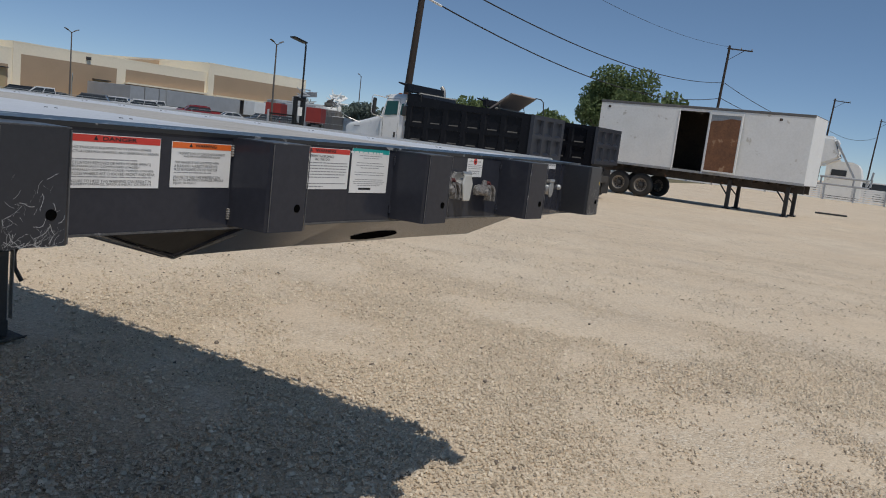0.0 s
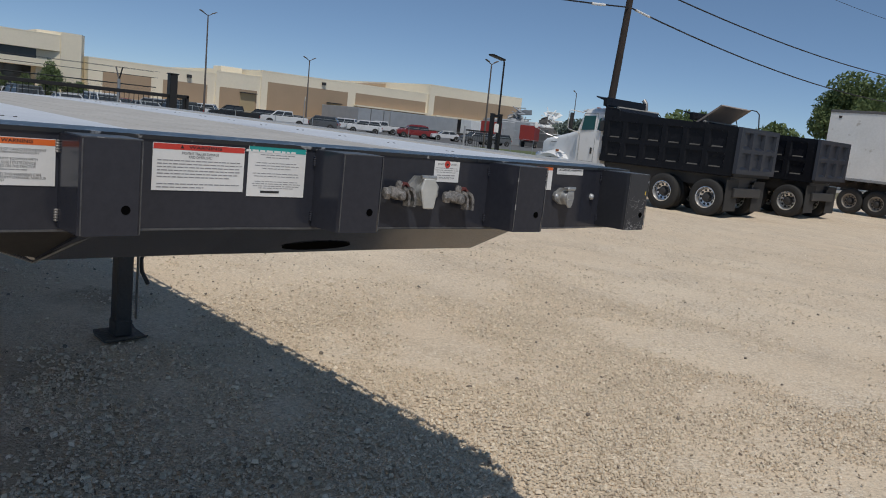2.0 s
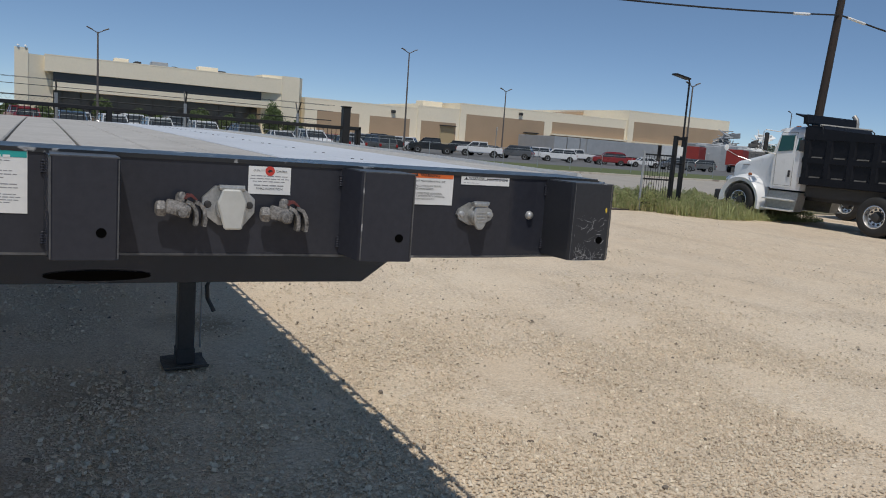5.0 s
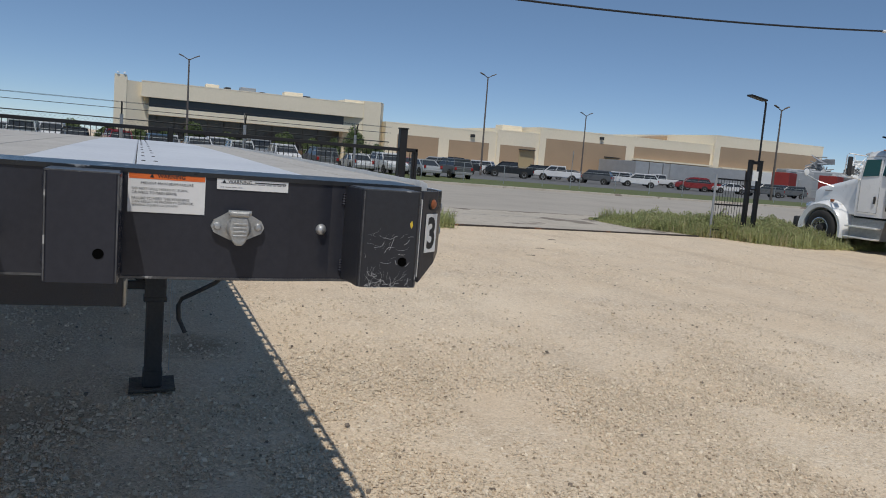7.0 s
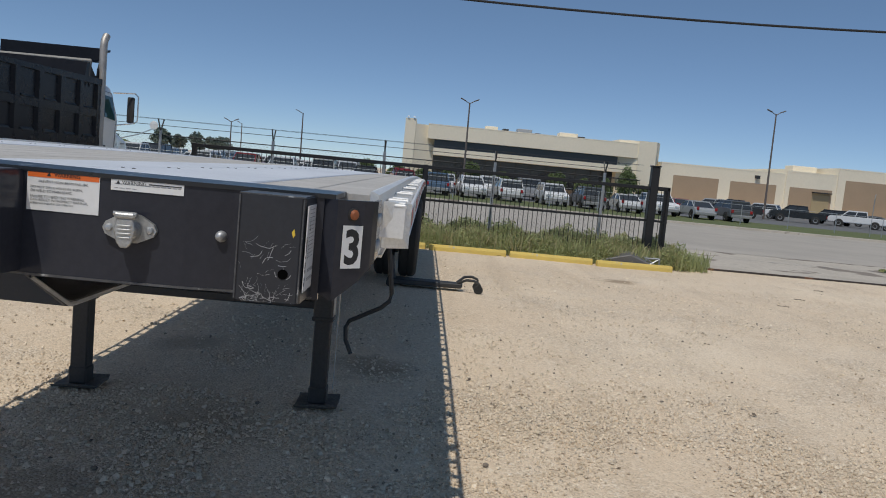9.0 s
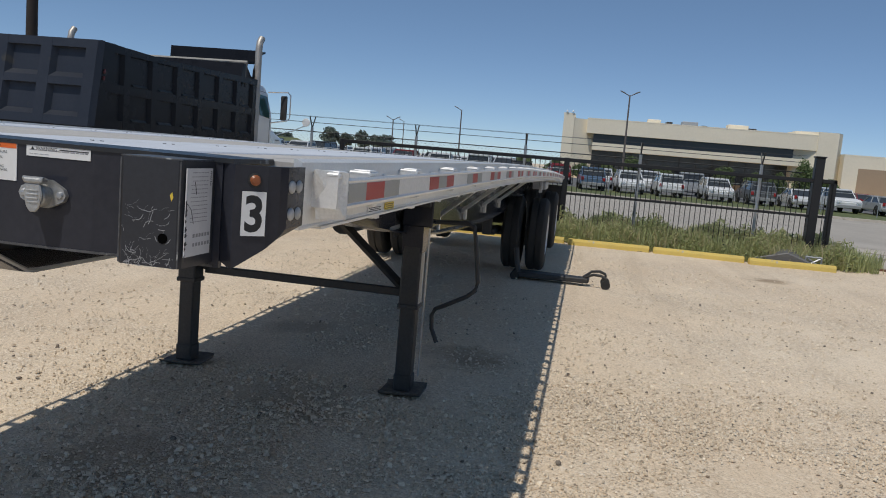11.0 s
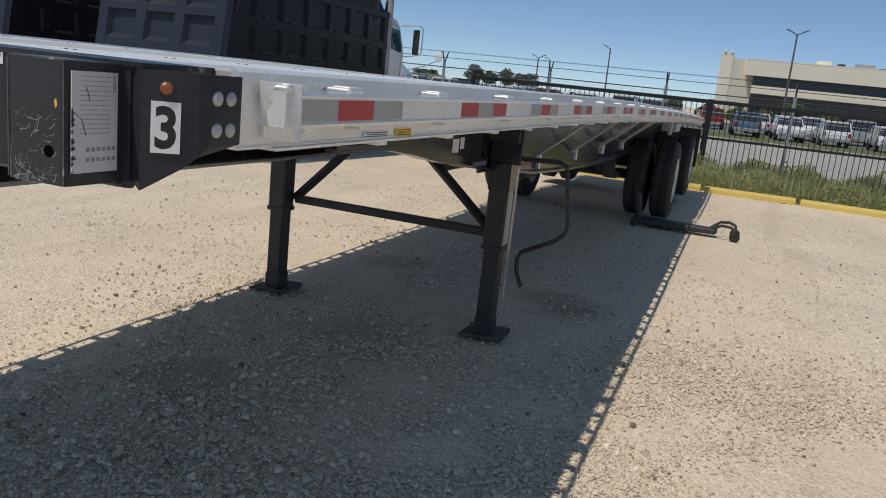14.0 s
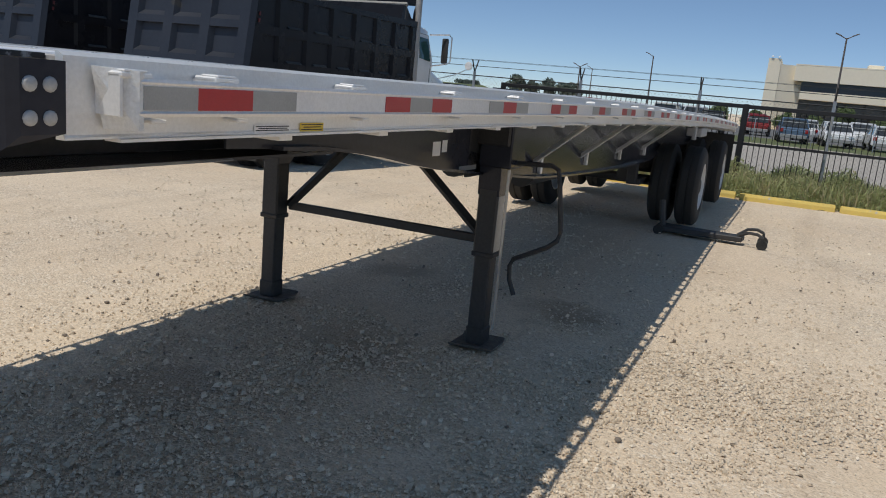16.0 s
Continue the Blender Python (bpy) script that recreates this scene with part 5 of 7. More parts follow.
lathe(bm, [(0.026, 0.01), (0.026, 0.036)], (0, 0, -0.002), "x", 20)
part("barrel", bm, ALUDULL, cov, "", 40)
bm = bmesh.new()
tube(bm, [(0.034, -0.022, 0.038), (0.034, 0.026, 0.038)], 0.006, 8)
part("hinge", bm, ALUDULL, cov, "", 40)
for s in (-1, 1):
    bm = bmesh.new()
    lathe(bm, [(0.0, 0.02), (0.006, 0.019), (0.008, 0.012)], (0, s * 0.04, 0.004), "x", 12)
    part("bolt", bm, BLACKDULL, cov)
# air hose loop under the deck
bm = bmesh.new()
tube(bm, [(-2.9, 0.72, 1.36), (-2.95, 0.72, 1.33), (-3.05, 0.72, 1.32), (-3.15, 0.72, 1.33), (-3.2, 0.72, 1.36)], 0.02, 8)
part("hose", bm, ALUDULL, TR)
bm = bmesh.new()
box(bm, LG - 0.01, LG + 0.03, 0.834, 0.838, 0.12, 1.05)
part("worn_strip", bm, ALUDULL, TR, "bare metal rub mark on the leg")

# the front panel is bowed: pushed back on one half, proud by the socket
BOW = ((-1.3, -0.034), (-0.615, -0.028), (-0.238, -0.032), (-0.09, -0.021), (0.27, -0.0116), (0.39, -0.004), (0.605, 0.0134), (0.748, 0.0175), (0.89, 0.0155), (0.97, 0.005), (1.11, 0.006), (1.16, 0.0), (1.3, 0.0))


def bow_front(ob, m):
    m = m @ ob.matrix_parent_inverse @ ob.matrix_basis
    if ob.type == "MESH" and len(ob.data.vertices):
        ys = [(m @ v.co).y for v in ob.data.vertices]
        if max(ys) - min(ys) > 0.2 and max((m @ v.co).x for v in ob.data.vertices) > -0.6:
            # cross cuts where the bow bends
            bm = bmesh.new()
            bm.from_mesh(ob.data)
            bm.transform(m)
            for u, v in BOW:
                if min(ys) < u < max(ys):
                    bmesh.ops.bisect_plane(bm, geom=bm.verts[:] + bm.edges[:] + bm.faces[:], dist=0.00001, plane_co=(0, u, 0), plane_no=(0, 1, 0))
            bm.transform(m.inverted())
            bm.to_mesh(ob.data)
            bm.free()
        co = np.empty(len(ob.data.vertices) * 3)
        ob.data.vertices.foreach_get("co", co)
        a = np.array(m)
        p = co.reshape(-1, 3) @ a[:3, :3].T + a[:3, 3]
        w = np.clip((p[:, 0] + 0.6) / 0.5, 0, 1) * np.clip((p[:, 2] - 0.9) / 0.2, 0, 1)
        if w.max() > 0:
            p[:, 0] += w * np.interp(p[:, 1], [u for u, v in BOW], [v for u, v in BOW])
            b = np.array(m.inverted())
            if ob.data.users > 1:
                ob.data = ob.data.copy()
            ob.data.vertices.foreach_set("co", (p @ b[:3, :3].T + b[:3, 3]).ravel())
    for c in ob.children:
        bow_front(c, m)


for c in TR.children:
    bow_front(c, Matrix())


# ---- low floor jack by the rear wheels
J = thing("floor_jack", pose(-10.0, 2.79, -0.02, 0, 0, 0), "dark low-profile floor jack with caster wheels on the gravel", "jack")
bm = bmesh.new()
prism(bm, [(-0.16, -0.06), (0.16, -0.05), (0.1, 0.86), (-0.08, 0.88)], "z", 0.045, 0.11)
bmesh.ops.bevel(bm, geom=list(bm.edges), offset=0.012, segments=1, affect="EDGES")
part("frame", bm, BLACKDULL, J)
for pts in ([(-0.05, 0.8, 0.11), (-0.12, 0.9, 0.18), (-0.14, 1.0, 0.19), (-0.13, 1.08, 0.16)], [(0.06, 0.8, 0.11), (0.1, 0.92, 0.17), (0.14, 1.02, 0.17), (0.16, 1.08, 0.14)]):
    bm = bmesh.new()
    tube(bm, pts, 0.018, 8)
    arm_ = part("caster_arm", bm, BLACKDULL, J)
    bm = bmesh.new()
    e = pts[-1]
    lathe(bm, [(0.0, -0.02), (0.055, -0.02), (0.06, -0.012), (0.06, 0.012), (0.055, 0.02), (0.0, 0.02)], (e[0], e[1], 0.06), "x", 16)
    box(bm, e[0] - 0.028, e[0] + 0.028, e[1] - 0.015, e[1] + 0.015, 0.07, e[2], 0.004)
    part("caster", bm, RUBBER, arm_)
for x in (-0.12, 0.16):
    bm = bmesh.new()
    lathe(bm, [(0.0, -0.02), (0.055, -0.02), (0.06, -0.012), (0.06, 0.012), (0.055, 0.02), (0.0, 0.02)], (x, -0.08, 0.06), "x", 16)
    part("front_wheel", bm, RUBBER, J)
bm = bmesh.new()
tube(bm, [(0.02, -0.05, 0.1), (0.0, -0.08, 0.25), (-0.01, -0.1, 0.4)], 0.035, 8)
part("handle", bm, BLACKDULL, J)

# ---- dump trucks; own frame: front axle at x = 0, facing -x, centre line y = 0
DW = truck_wheel_meshes(0.52, 0.28, CHROME)


def shell(bm, sections):
    """Skin over rings of points of equal count, closed at both ends."""
    rings = [[bm.verts.new(p) for p in ring] for ring in sections]
    n = len(rings[0])
    for a, b in zip(rings, rings[1:]):
        for j in range(n):
            bm.faces.new((a[j], a[(j + 1) % n], b[(j + 1) % n], b[j]))
    bm.faces.new(rings[0]), bm.faces.new(rings[-1])


def dump_truck(m, label, X1, XD, ZF, ZD, ZR, ZB, lean, panels, step, apron, roll, stack):
    """X1: the tailgate; ZB, lean: its foot and how far it slopes back; XD: where the rim dips; ZF, ZD, ZR: the rim at the front, the dip and the tailgate; apron: height of the plate over the cab and its reach in y; roll: height of the rolled tarp; stack: top of the exhaust."""
    T = thing("dump_truck", m, label, "dump truck", "parked dump trucks")
    X0, W, Z0 = 2.03, 1.15, ZB - 0.08
    ZH = ZR - ZB
    A1, A2 = X1 - 2.07, X1 - 0.67
    for s in (-1, 1):
        bm = bmesh.new()
        box(bm, -0.75, X1 - 0.1, s * 0.42 - 0.05, s * 0.42 + 0.05, 0.72, 0.98)
        part("chassis_rail", bm, BLACKDULL, T)
    bm = bmesh.new()
    box(bm, 2.0, X1 - 0.2, -0.78, 0.78, 0.84, Z0 - 0.02)
    part("body_frame", bm, BLACKDULL, T)
    for x in (0.0, A1, A2):
        bm = bmesh.new()
        tube(bm, [(x, -0.95, 0.52), (x, 0.95, 0.52)], 0.07, 10)
        if x > 1:
            lathe(bm, [(0.0, -0.2), (0.2, -0.12), (0.2, 0.12), (0.0, 0.2)], (x, 0, 0.52), "x", 14)
        part("axle", bm, BLACKDULL, T)
        for s in (-1, 1):
            wheel(T, x, s * 1.05, 0.52, DW, s, "black tyre on a polished rim")
            if x > 1:
                wheel(T, x, s * 0.7, 0.52, DW, -s)
    # sloping hood: narrow rounded nose, wide at the cab
    sec = []
    for x, hw, z0, z1, r in ((-0.86, 0.52, 0.95, 1.5, 0.08), (-0.8, 0.6, 0.9, 1.64, 0.12), (-0.68, 0.63, 0.92, 1.72, 0.14), (-0.35, 0.67, 0.95, 1.79, 0.16), (0.1, 0.74, 1.0, 1.9, 0.18), (0.6, 0.84, 1.0, 2.03, 0.2), (0.95, 0.92, 1.0, 2.12, 0.22)):
        arc = [(hw - r + r * math.sin(a), z1 - r + r * math.cos(a)) for a in [math.pi / 2 * k / 5 for k in range(6)]]
        half = arc + [(hw, z0 + 0.25), (hw, z0)]
        sec.append([(x, y, z) for y, z in half] + [(x, -y, z) for y, z in half[::-1]])
    bm = bmesh.new()
    shell(bm, sec)
    part("hood", bm, WHITEPAINT, T, "white sloping hood", 35)
    bm = bmesh.new()
    box(bm, -0.91, -0.84, -0.47, 0.47, 0.85, 1.5, 0.03, seg=2)
    g = part("grille", bm, CHROME, T, "bright upright grille", 35)
    for k in range(9):
        bm = bmesh.new()
        box(bm, -0.918, -0.91, -0.4 + k * 0.1 - 0.018, -0.4 + k * 0.1 + 0.018, 0.9, 1.45)
        part("grille_slot", bm, INK, g)
    bm = bmesh.new()
    box(bm, -1.05, -0.86, -1.12, 1.12, 0.44, 0.78, 0.05, seg=2)
    part("bumper", bm, BLACKDULL, T, "dark front bumper", 30)
    for s in (-1, 1):
        # round fender that flows into the hood's side
        bm = bmesh.new()
        sec = []
        for k in range(17):
            a = math.pi * (1.02 - 1.1 * k / 16)
            c, q = math.cos(a), math.sin(a)
            ro = 0.78 + 0.06 * max(0, -c)
            sec.append([(0.62 * c, s * 0.7, 0.5 + 0.62 * q), (0.62 * c, s * 1.16, 0.5 + 0.62 * q), ((ro - 0.06) * c, s * 1.18, 0.5 + (ro - 0.06) * q), (ro * c, s * 1.1, 0.5 + ro * q), ((ro + 0.04) * c, s * 0.7, 0.52 + (ro + 0.06) * q)])
        shell(bm, sec)
        f = part("fender", bm, WHITEPAINT, T, "white rounded front fender", 50)
        bm = bmesh.new()
        lathe(bm, [(0.0, -0.8), (0.09, -0.79), (0.12, -0.72), (0.12, -0.6)], (0, s * 0.86, 1.12), "x", 16)
        part("headlight", bm, CHROME, f, "round headlight", 40)
        bm = bmesh.new()
        box(bm, 0.12, 0.24, s * 1.0 - 0.03, s * 1.0 + 0.03, 1.3, 1.38, 0.015)
        part("marker_light", bm, AMBER, f, "amber turn light")
        bm = bmesh.new()
        box(bm, -0.4, -0.12, min(s * 0.66, s * 0.705), max(s * 0.66, s * 0.705), 1.6, 1.63, 0.006)
        part("hood_badge", bm, PLASTICGREY, T)
        # steps below the cab
        bm = bmesh.new()
        prism(bm, [(0.92, 0.92), (1.95, 0.92), (1.85, 0.36), (0.85, 0.36)], "y", s * 0.62, s * 0.98)
        st = part("step_tank", bm, ALUDULL, T, "dull metal tank box with steps below the cab")
        for z in (0.36, 0.66):
            bm = bmesh.new()
            box(bm, 0.84, 1.86, min(s * 0.98, s * 1.17), max(s * 0.98, s * 1.17), z, z + 0.045, 0.01)
            part("step", bm, ALU, st, "bright metal step")
        # mirrors
        bm = bmesh.new()
        tube(bm, [(1.1, s * 1.0, 2.64), (0.86, s * 1.36, 2.68), (0.84, s * 1.42, 2.62), (0.84, s * 1.42, 2.12), (0.86, s * 1.36, 2.06), (0.95, s * 1.2, 2.02), (1.08, s * 1.04, 1.98)], 0.016, 6)
        mir = part("mirror_bracket", bm, CHROME, T, "bright C-shaped mirror bracket", 40)
        bm = bmesh.new()
        box(bm, 0.8, 0.87, s * 1.27 - 0.075, s * 1.27 + 0.075, 2.06, 2.6, 0.03, seg=2)
        part("mirror", bm, BLACKDULL, mir, "tall black mirror housing", 30)
    # cab with a rounded roof

    def cab_half(z):
        return 1.06 if z < 2.06 else 1.06 - 0.0714 * (z - 2.06) if z < 2.2 else 1.05 - 0.175 * (z - 2.2)

    sec = []
    for z, xa, xb, hw in ((0.98, 0.92, 1.95, 1.04), (2.06, 0.92, 1.95, 1.06), (2.2, 0.95, 1.95, 1.05), (2.6, 1.06, 1.94, 0.98), (2.72, 1.12, 1.93, 0.95), (2.79, 1.24, 1.86, 0.86), (2.82, 1.42, 1.75, 0.7)):
        c = 0.07
        sec.append([(xa, -hw + c * 2, z), (xa + c, -hw, z), (xb - c, -hw, z), (xb, -hw + c, z), (xb, hw - c, z), (xb - c, hw, z), (xa + c, hw, z), (xa, hw - c * 2, z)])
    bm = bmesh.new()
    shell(bm, sec)
    cab = part("cab", bm, WHITEPAINT, T, "white cab", 40)
    bm = bmesh.new()
    prism(bm, [(0.98, 2.66), (0.96, 2.7), (1.16, 2.77), (1.2, 2.74)], "y", -0.88, 0.88)
    part("sun_visor", bm, WHITEPAINT, cab)
    for s in (-1, 1):
        bm = bmesh.new()
        vs = [bm.verts.new(c) for c in ((0.925, s * 0.04, 2.13), (0.925, s * 0.86, 2.13), (1.035, s * 0.81, 2.58), (1.035, s * 0.04, 2.58))]
        bm.faces.new(vs)
        bmesh.ops.solidify(bm, geom=list(bm.faces), thickness=0.006)
        part("windscreen", bm, GLASS, cab)
        for nm, lo, hi in (("side_window", ((1.13, 2.07), (1.137, 2.2), (1.635, 2.2), (1.64, 2.12)), ((1.137, 2.2), (1.15, 2.54), (1.6, 2.56), (1.635, 2.2))), ("quarter_window", ((1.75, 2.12), (1.75, 2.2), (1.85, 2.2), (1.855, 2.13)), ((1.75, 2.2), (1.76, 2.48), (1.84, 2.5), (1.85, 2.2)))):
            bm = bmesh.new()
            for pts in (lo, hi):
                bm.faces.new([bm.verts.new((x, s * (cab_half(z) + 0.012), z)) for x, z in pts])
            bmesh.ops.remove_doubles(bm, verts=list(bm.verts), dist=0.002)
            bmesh.ops.solidify(bm, geom=list(bm.faces), thickness=0.008)
            part(nm, bm, GLASSGREEN, cab, "green tinted side window")
        bm = bmesh.new()
        line = [(1.1, 1.1), (1.08, 2.0), (1.085, 2.2), (1.12, 2.62), (1.66, 2.64), (1.69, 2.2), (1.7, 1.1), (1.1, 1.1)]
        for a, b in zip(line, line[1:]):
            tube(bm, [(a[0], s * cab_half(a[1]), a[1]), (b[0], s * cab_half(b[1]), b[1])], 0.007, 4)
        d = part("door_seam", bm, PLASTICGREY, cab)
        bm = bmesh.new()
        box(bm, 1.56, 1.63, min(s * 1.05, s * 1.085), max(s * 1.05, s * 1.085), 1.35, 1.55, 0.012)
        part("door_handle", bm, BLACKDULL, d, "black door handle")
    for k in range(5):
        bm = bmesh.new()
        box(bm, 1.3, 1.42, -0.6 + k * 0.3 - 0.05, -0.6 + k * 0.3 + 0.05, 2.79, 2.85, 0.015)
        part("roof_light", bm, AMBER, cab)
    bm = bmesh.new()
    tube(bm, [(1.98, 1.12, 0.9), (1.98, 1.12, stack - 0.23), (1.95, 1.12, stack - 0.1), (1.86, 1.12, stack)], 0.07, 14)
    part("exhaust_pipe", bm, STACKSTEEL, T, "dull steel exhaust stack", 40)
    # dump body: hollow box with framed, recessed side panels
    rim = [(X0, ZF), (XD, ZD), (X1, ZR)]

    def top(x):
        (xa, za), (xb, zb) = (rim[0], rim[1]) if x < XD else (rim[1], rim[2])
        return za + (zb - za) * (x - xa) / (xb - xa)

    bm = bmesh.new()
    prism(bm, [(X0, Z0), (X1 + lean * ZH, Z0), (X1 + lean * ZH, Z0 + 0.08), (X0, Z0 + 0.08)], "y", -W + 0.1, W - 0.1)
    b = part("dump_body", bm, DUMPBLACK, T, "glossy black steel dump body")
    bm = bmesh.new()
    prism(bm, [(X0, Z0), (X0 + 0.06, Z0), (X0 + 0.06, ZF + 0.05), (X0, ZF + 0.05)], "y", -W + 0.1, W - 0.1)
    part("front_wall", bm, DUMPBLACK, b)
    edges = [X0 + 0.11 + k * step for k in range(panels + 1)]
    for s in (-1, 1):
        bm = bmesh.new()
        prism(bm, [(X0, Z0), (X1 + lean * ZH, Z0), (X1, ZR), (XD, ZD), (X0, ZF)], "y", s * (W - 0.12), s * (W - 0.05))
        part("side_wall", bm, DUMPBLACK, b)
        for nm, lo, hi in (("top_rail", None, 0), ("middle_rail", ZB + 0.42 * ZH, ZB + 0.53 * ZH), ("bottom_rail", Z0, ZB + 0.1 * ZH)):
            bm = bmesh.new()
            if lo is None:
                prism(bm, [(X0, ZR - 0.09), (X1, ZR - 0.13)] + [(x, z) for x, z in rim[::-1]], "y", s * (W - 0.05), s * (W + 0.003))
            else:
                prism(bm, [(X0, lo), (X1 + lean * (ZR - lo) - 0.02, lo), (X1 + lean * (ZR - hi) - 0.02, hi), (X0, hi)], "y", s * (W - 0.05), s * (W - 0.003))
            part(nm, bm, DUMPBLACK, b)
        for x in edges:
            bm = bmesh.new()
            prism(bm, [(x - 0.12, s * (W - 0.05)), (x - 0.075, s * W), (x + 0.075, s * W), (x + 0.12, s * (W - 0.05))], "z", Z0, ZR - 0.1)
            part("side_rib", bm, DUMPBLACK, b)
        bm = bmesh.new()
        prism(bm, [(X1 - 0.3, ZR), (X1, ZR), (X1 + lean * ZH, ZB), (X1 + lean * ZH - 0.2, ZB)], "y", s * (W - 0.05), s * (W + 0.002))
        part("rear_post", bm, DUMPBLACK, b)
        for xa, xb in zip(edges, edges[1:]):
            for z in (ZB + 0.1 * ZH, ZB + 0.535 * ZH):
                bm = bmesh.new()
                prism(bm, [(s * (W - 0.05), z + 0.04), (s * (W - 0.005), z + 0.004), (s * (W - 0.05), z - 0.02)], "x", xa + 0.17, xb - 0.19)
                part("ledge", bm, LITLEDGE, b, "dusty ledge with a highlight in its colour")

    # tailgate with two rows of three recessed panels
    def gate(bm):
        for v in bm.verts:
            v.co.x += lean * (ZR - v.co.z)
        return bm

    bm = bmesh.new()
    box(bm, X1 - 0.02, X1 + 0.03, -W, W, ZB, ZR + 0.01, 0.01)
    tail = part("tailgate", gate(bm), TAILLIT, T, "black tailgate with six recessed panels")
    for k in range(4):
        y = -W + 0.09 + k * (2 * W - 0.18) / 3
        bm = bmesh.new()
        prism(bm, [(X1 + 0.03, y - 0.14), (X1 + 0.11, y - 0.085), (X1 + 0.11, y + 0.085), (X1 + 0.03, y + 0.14)], "z", ZB + 0.01, ZR)
        part("tailgate_rib", gate(bm), TAILLIT, tail)
    for lo, hi, up in ((0.0, 0.1, 0.07), (0.46, 0.55, 0.07), (0.9, 1.0, 0.0)):
        bm = bmesh.new()
        prism(bm, [(X1 + 0.03, ZB + lo * ZH), (X1 + 0.108, ZB + lo * ZH), (X1 + 0.108, ZB + hi * ZH), (X1 + 0.03, ZB + hi * ZH + up)], "y", -W, W)
        part("tailgate_bar", gate(bm), TAILLIT, tail)
    for z in (ZB + 0.55 * ZH, ZB + 0.63 * ZH):
        bm = bmesh.new()
        box(bm, X1 - 0.12, X1 - 0.08, W + 0.002, W + 0.02, z, z + 0.06, 0.006)
        part("marker_light", gate(bm), DIMRED, tail, "dim red side marker")
    # apron plate over the cab, and the rolled tarp across the body's front
    za, ya, yb = apron
    bm = bmesh.new()
    prism(bm, [(1.6, za + 0.02), (1.6, za + 0.06), (1.86, za), (2.0, za + 0.03), (2.02, za - 0.2), (1.9, za - 0.24), (1.88, za - 0.06)], "y", ya, yb)
    sh = part("cab_shield", bm, DUMPBLACK, b, "black sloping shield plate")
    for y in (ya + 0.04, yb - 0.04):
        bm = bmesh.new()
        tube(bm, [(1.94, y, za - 0.2), (2.03, y, (za + ZF) / 2 - 0.1), (2.06, y, ZF - 0.02)], 0.028, 6)
        part("tarp_bracket", bm, DUMPBLACK, sh)
    # the rail's pale colour stands for sun along its edge
    bm = bmesh.new()
    tube(bm, [(2.46, -W + 0.04, roll), (2.48, W - 0.04, roll + 0.01)], 0.035, 8)
    part("tarp_track", bm, TARPSUNLIT, T, "thin tarp rail coloured pale as a sunlit edge", 40)
    bm = bmesh.new()
    prism(bm, [(X0 + 0.04, ZF), (2.42, roll + 0.01), (2.5, roll), (2.62, ZF - 0.12), (X0 + 0.06, ZF - 0.12)], "y", -W + 0.1, W - 0.1)
    part("tarp", bm, DUMPBLACK, T, "black tarp bundled at the body's front")
    for s in (-1, 1):
        bm = bmesh.new()
        tube(bm, [(2.48, s * (W - 0.03), roll), (2.56, s * (W - 0.01), roll - 0.06), (2.6, s * (W - 0.01), ZF - 0.2)], 0.016, 6)
        part("tarp_arm", bm, BLACKDULL, T)
        # round mirror on an arm over the fender
        bm = bmesh.new()
        tube(bm, [(-0.1, s * 0.72, 1.74), (-0.4, s * 1.0, 1.86), (-0.62, s * 1.24, 2.02)], 0.012, 6)
        arm = part("fender_mirror_arm", bm, CHROME, T)
        bm = bmesh.new()
        lathe(bm, [(0.0, -0.06), (0.05, -0.05), (0.09, -0.02), (0.1, 0.01), (0.095, 0.02), (0.0, 0.03)], (-0.64, s * 1.26, 2.1), "x", 18)
        part("fender_mirror", bm, WHITEPAINT, arm, "round pale convex mirror", 40)
    bm = bmesh.new()
    box(bm, 1.86, X0 + 0.01, -1.13, -0.6, 2.1, 2.43, 0.02, seg=2)
    part("air_cleaner", bm, BLACKDULL, T, "black box between the cab and the body")
    for s in (-1, 1):
        bm = bmesh.new()
        box(bm, X1 - 0.12, X1 - 0.1, s * 0.8 - 0.34, s * 0.8 + 0.34, 0.2, 1.08)
        part("mud_flap", bm, RUBBER, T)
    bm = bmesh.new()
    box(bm, X1 - 0.12, X1 - 0.02, -0.8, 0.8, 0.6, 0.86, 0.02)
    part("rear_beam", bm, BLACKDULL, T)
    return T


TA = dump_truck(pose(-16.55, 22.07, lift(-14, 22)), "white-cabbed dump truck with a black ribbed body on gravel", 6.5, 3.9, 2.8, 2.64, 2.53, 1.26, 0.0, 6, 0.69, (3.12, -1.12, 1.12), 2.85, 3.26)
TA2 = copy_thing(TA, pose(-16.33, 26.97, lift(-14, 27), 0, 0, -1))
bm = bmesh.new()
prism(bm, [(2.06, 2.8), (2.98, 3.46), (3.02, 3.42), (2.12, 2.76)], "y", -1.02, 1.02)
part("tarp_flap", bm, mat("faded brown tarp", (0.36, 0.3, 0.26), (0.27, 0.22, 0.19), 0.8), TA2, "faded brown tarp flap propped up")
bm = bmesh.new()
tube(bm, [(2.98, 1.03, 3.46), (3.22, 1.03, 3.43), (3.34, 1.03, 3.32), (3.42, 1.03, 2.66)], 0.022, 6)
part("tarp_bow", bm, BLACKDULL, TA2)
for s in (-1, 1):
    bm = bmesh.new()
    tube(bm, [(2.5, s * 1.0, 3.1), (2.62, s * 1.03, 2.72)], 0.014, 6)
    part("tarp_prop", bm, BLACKDULL, TA2)
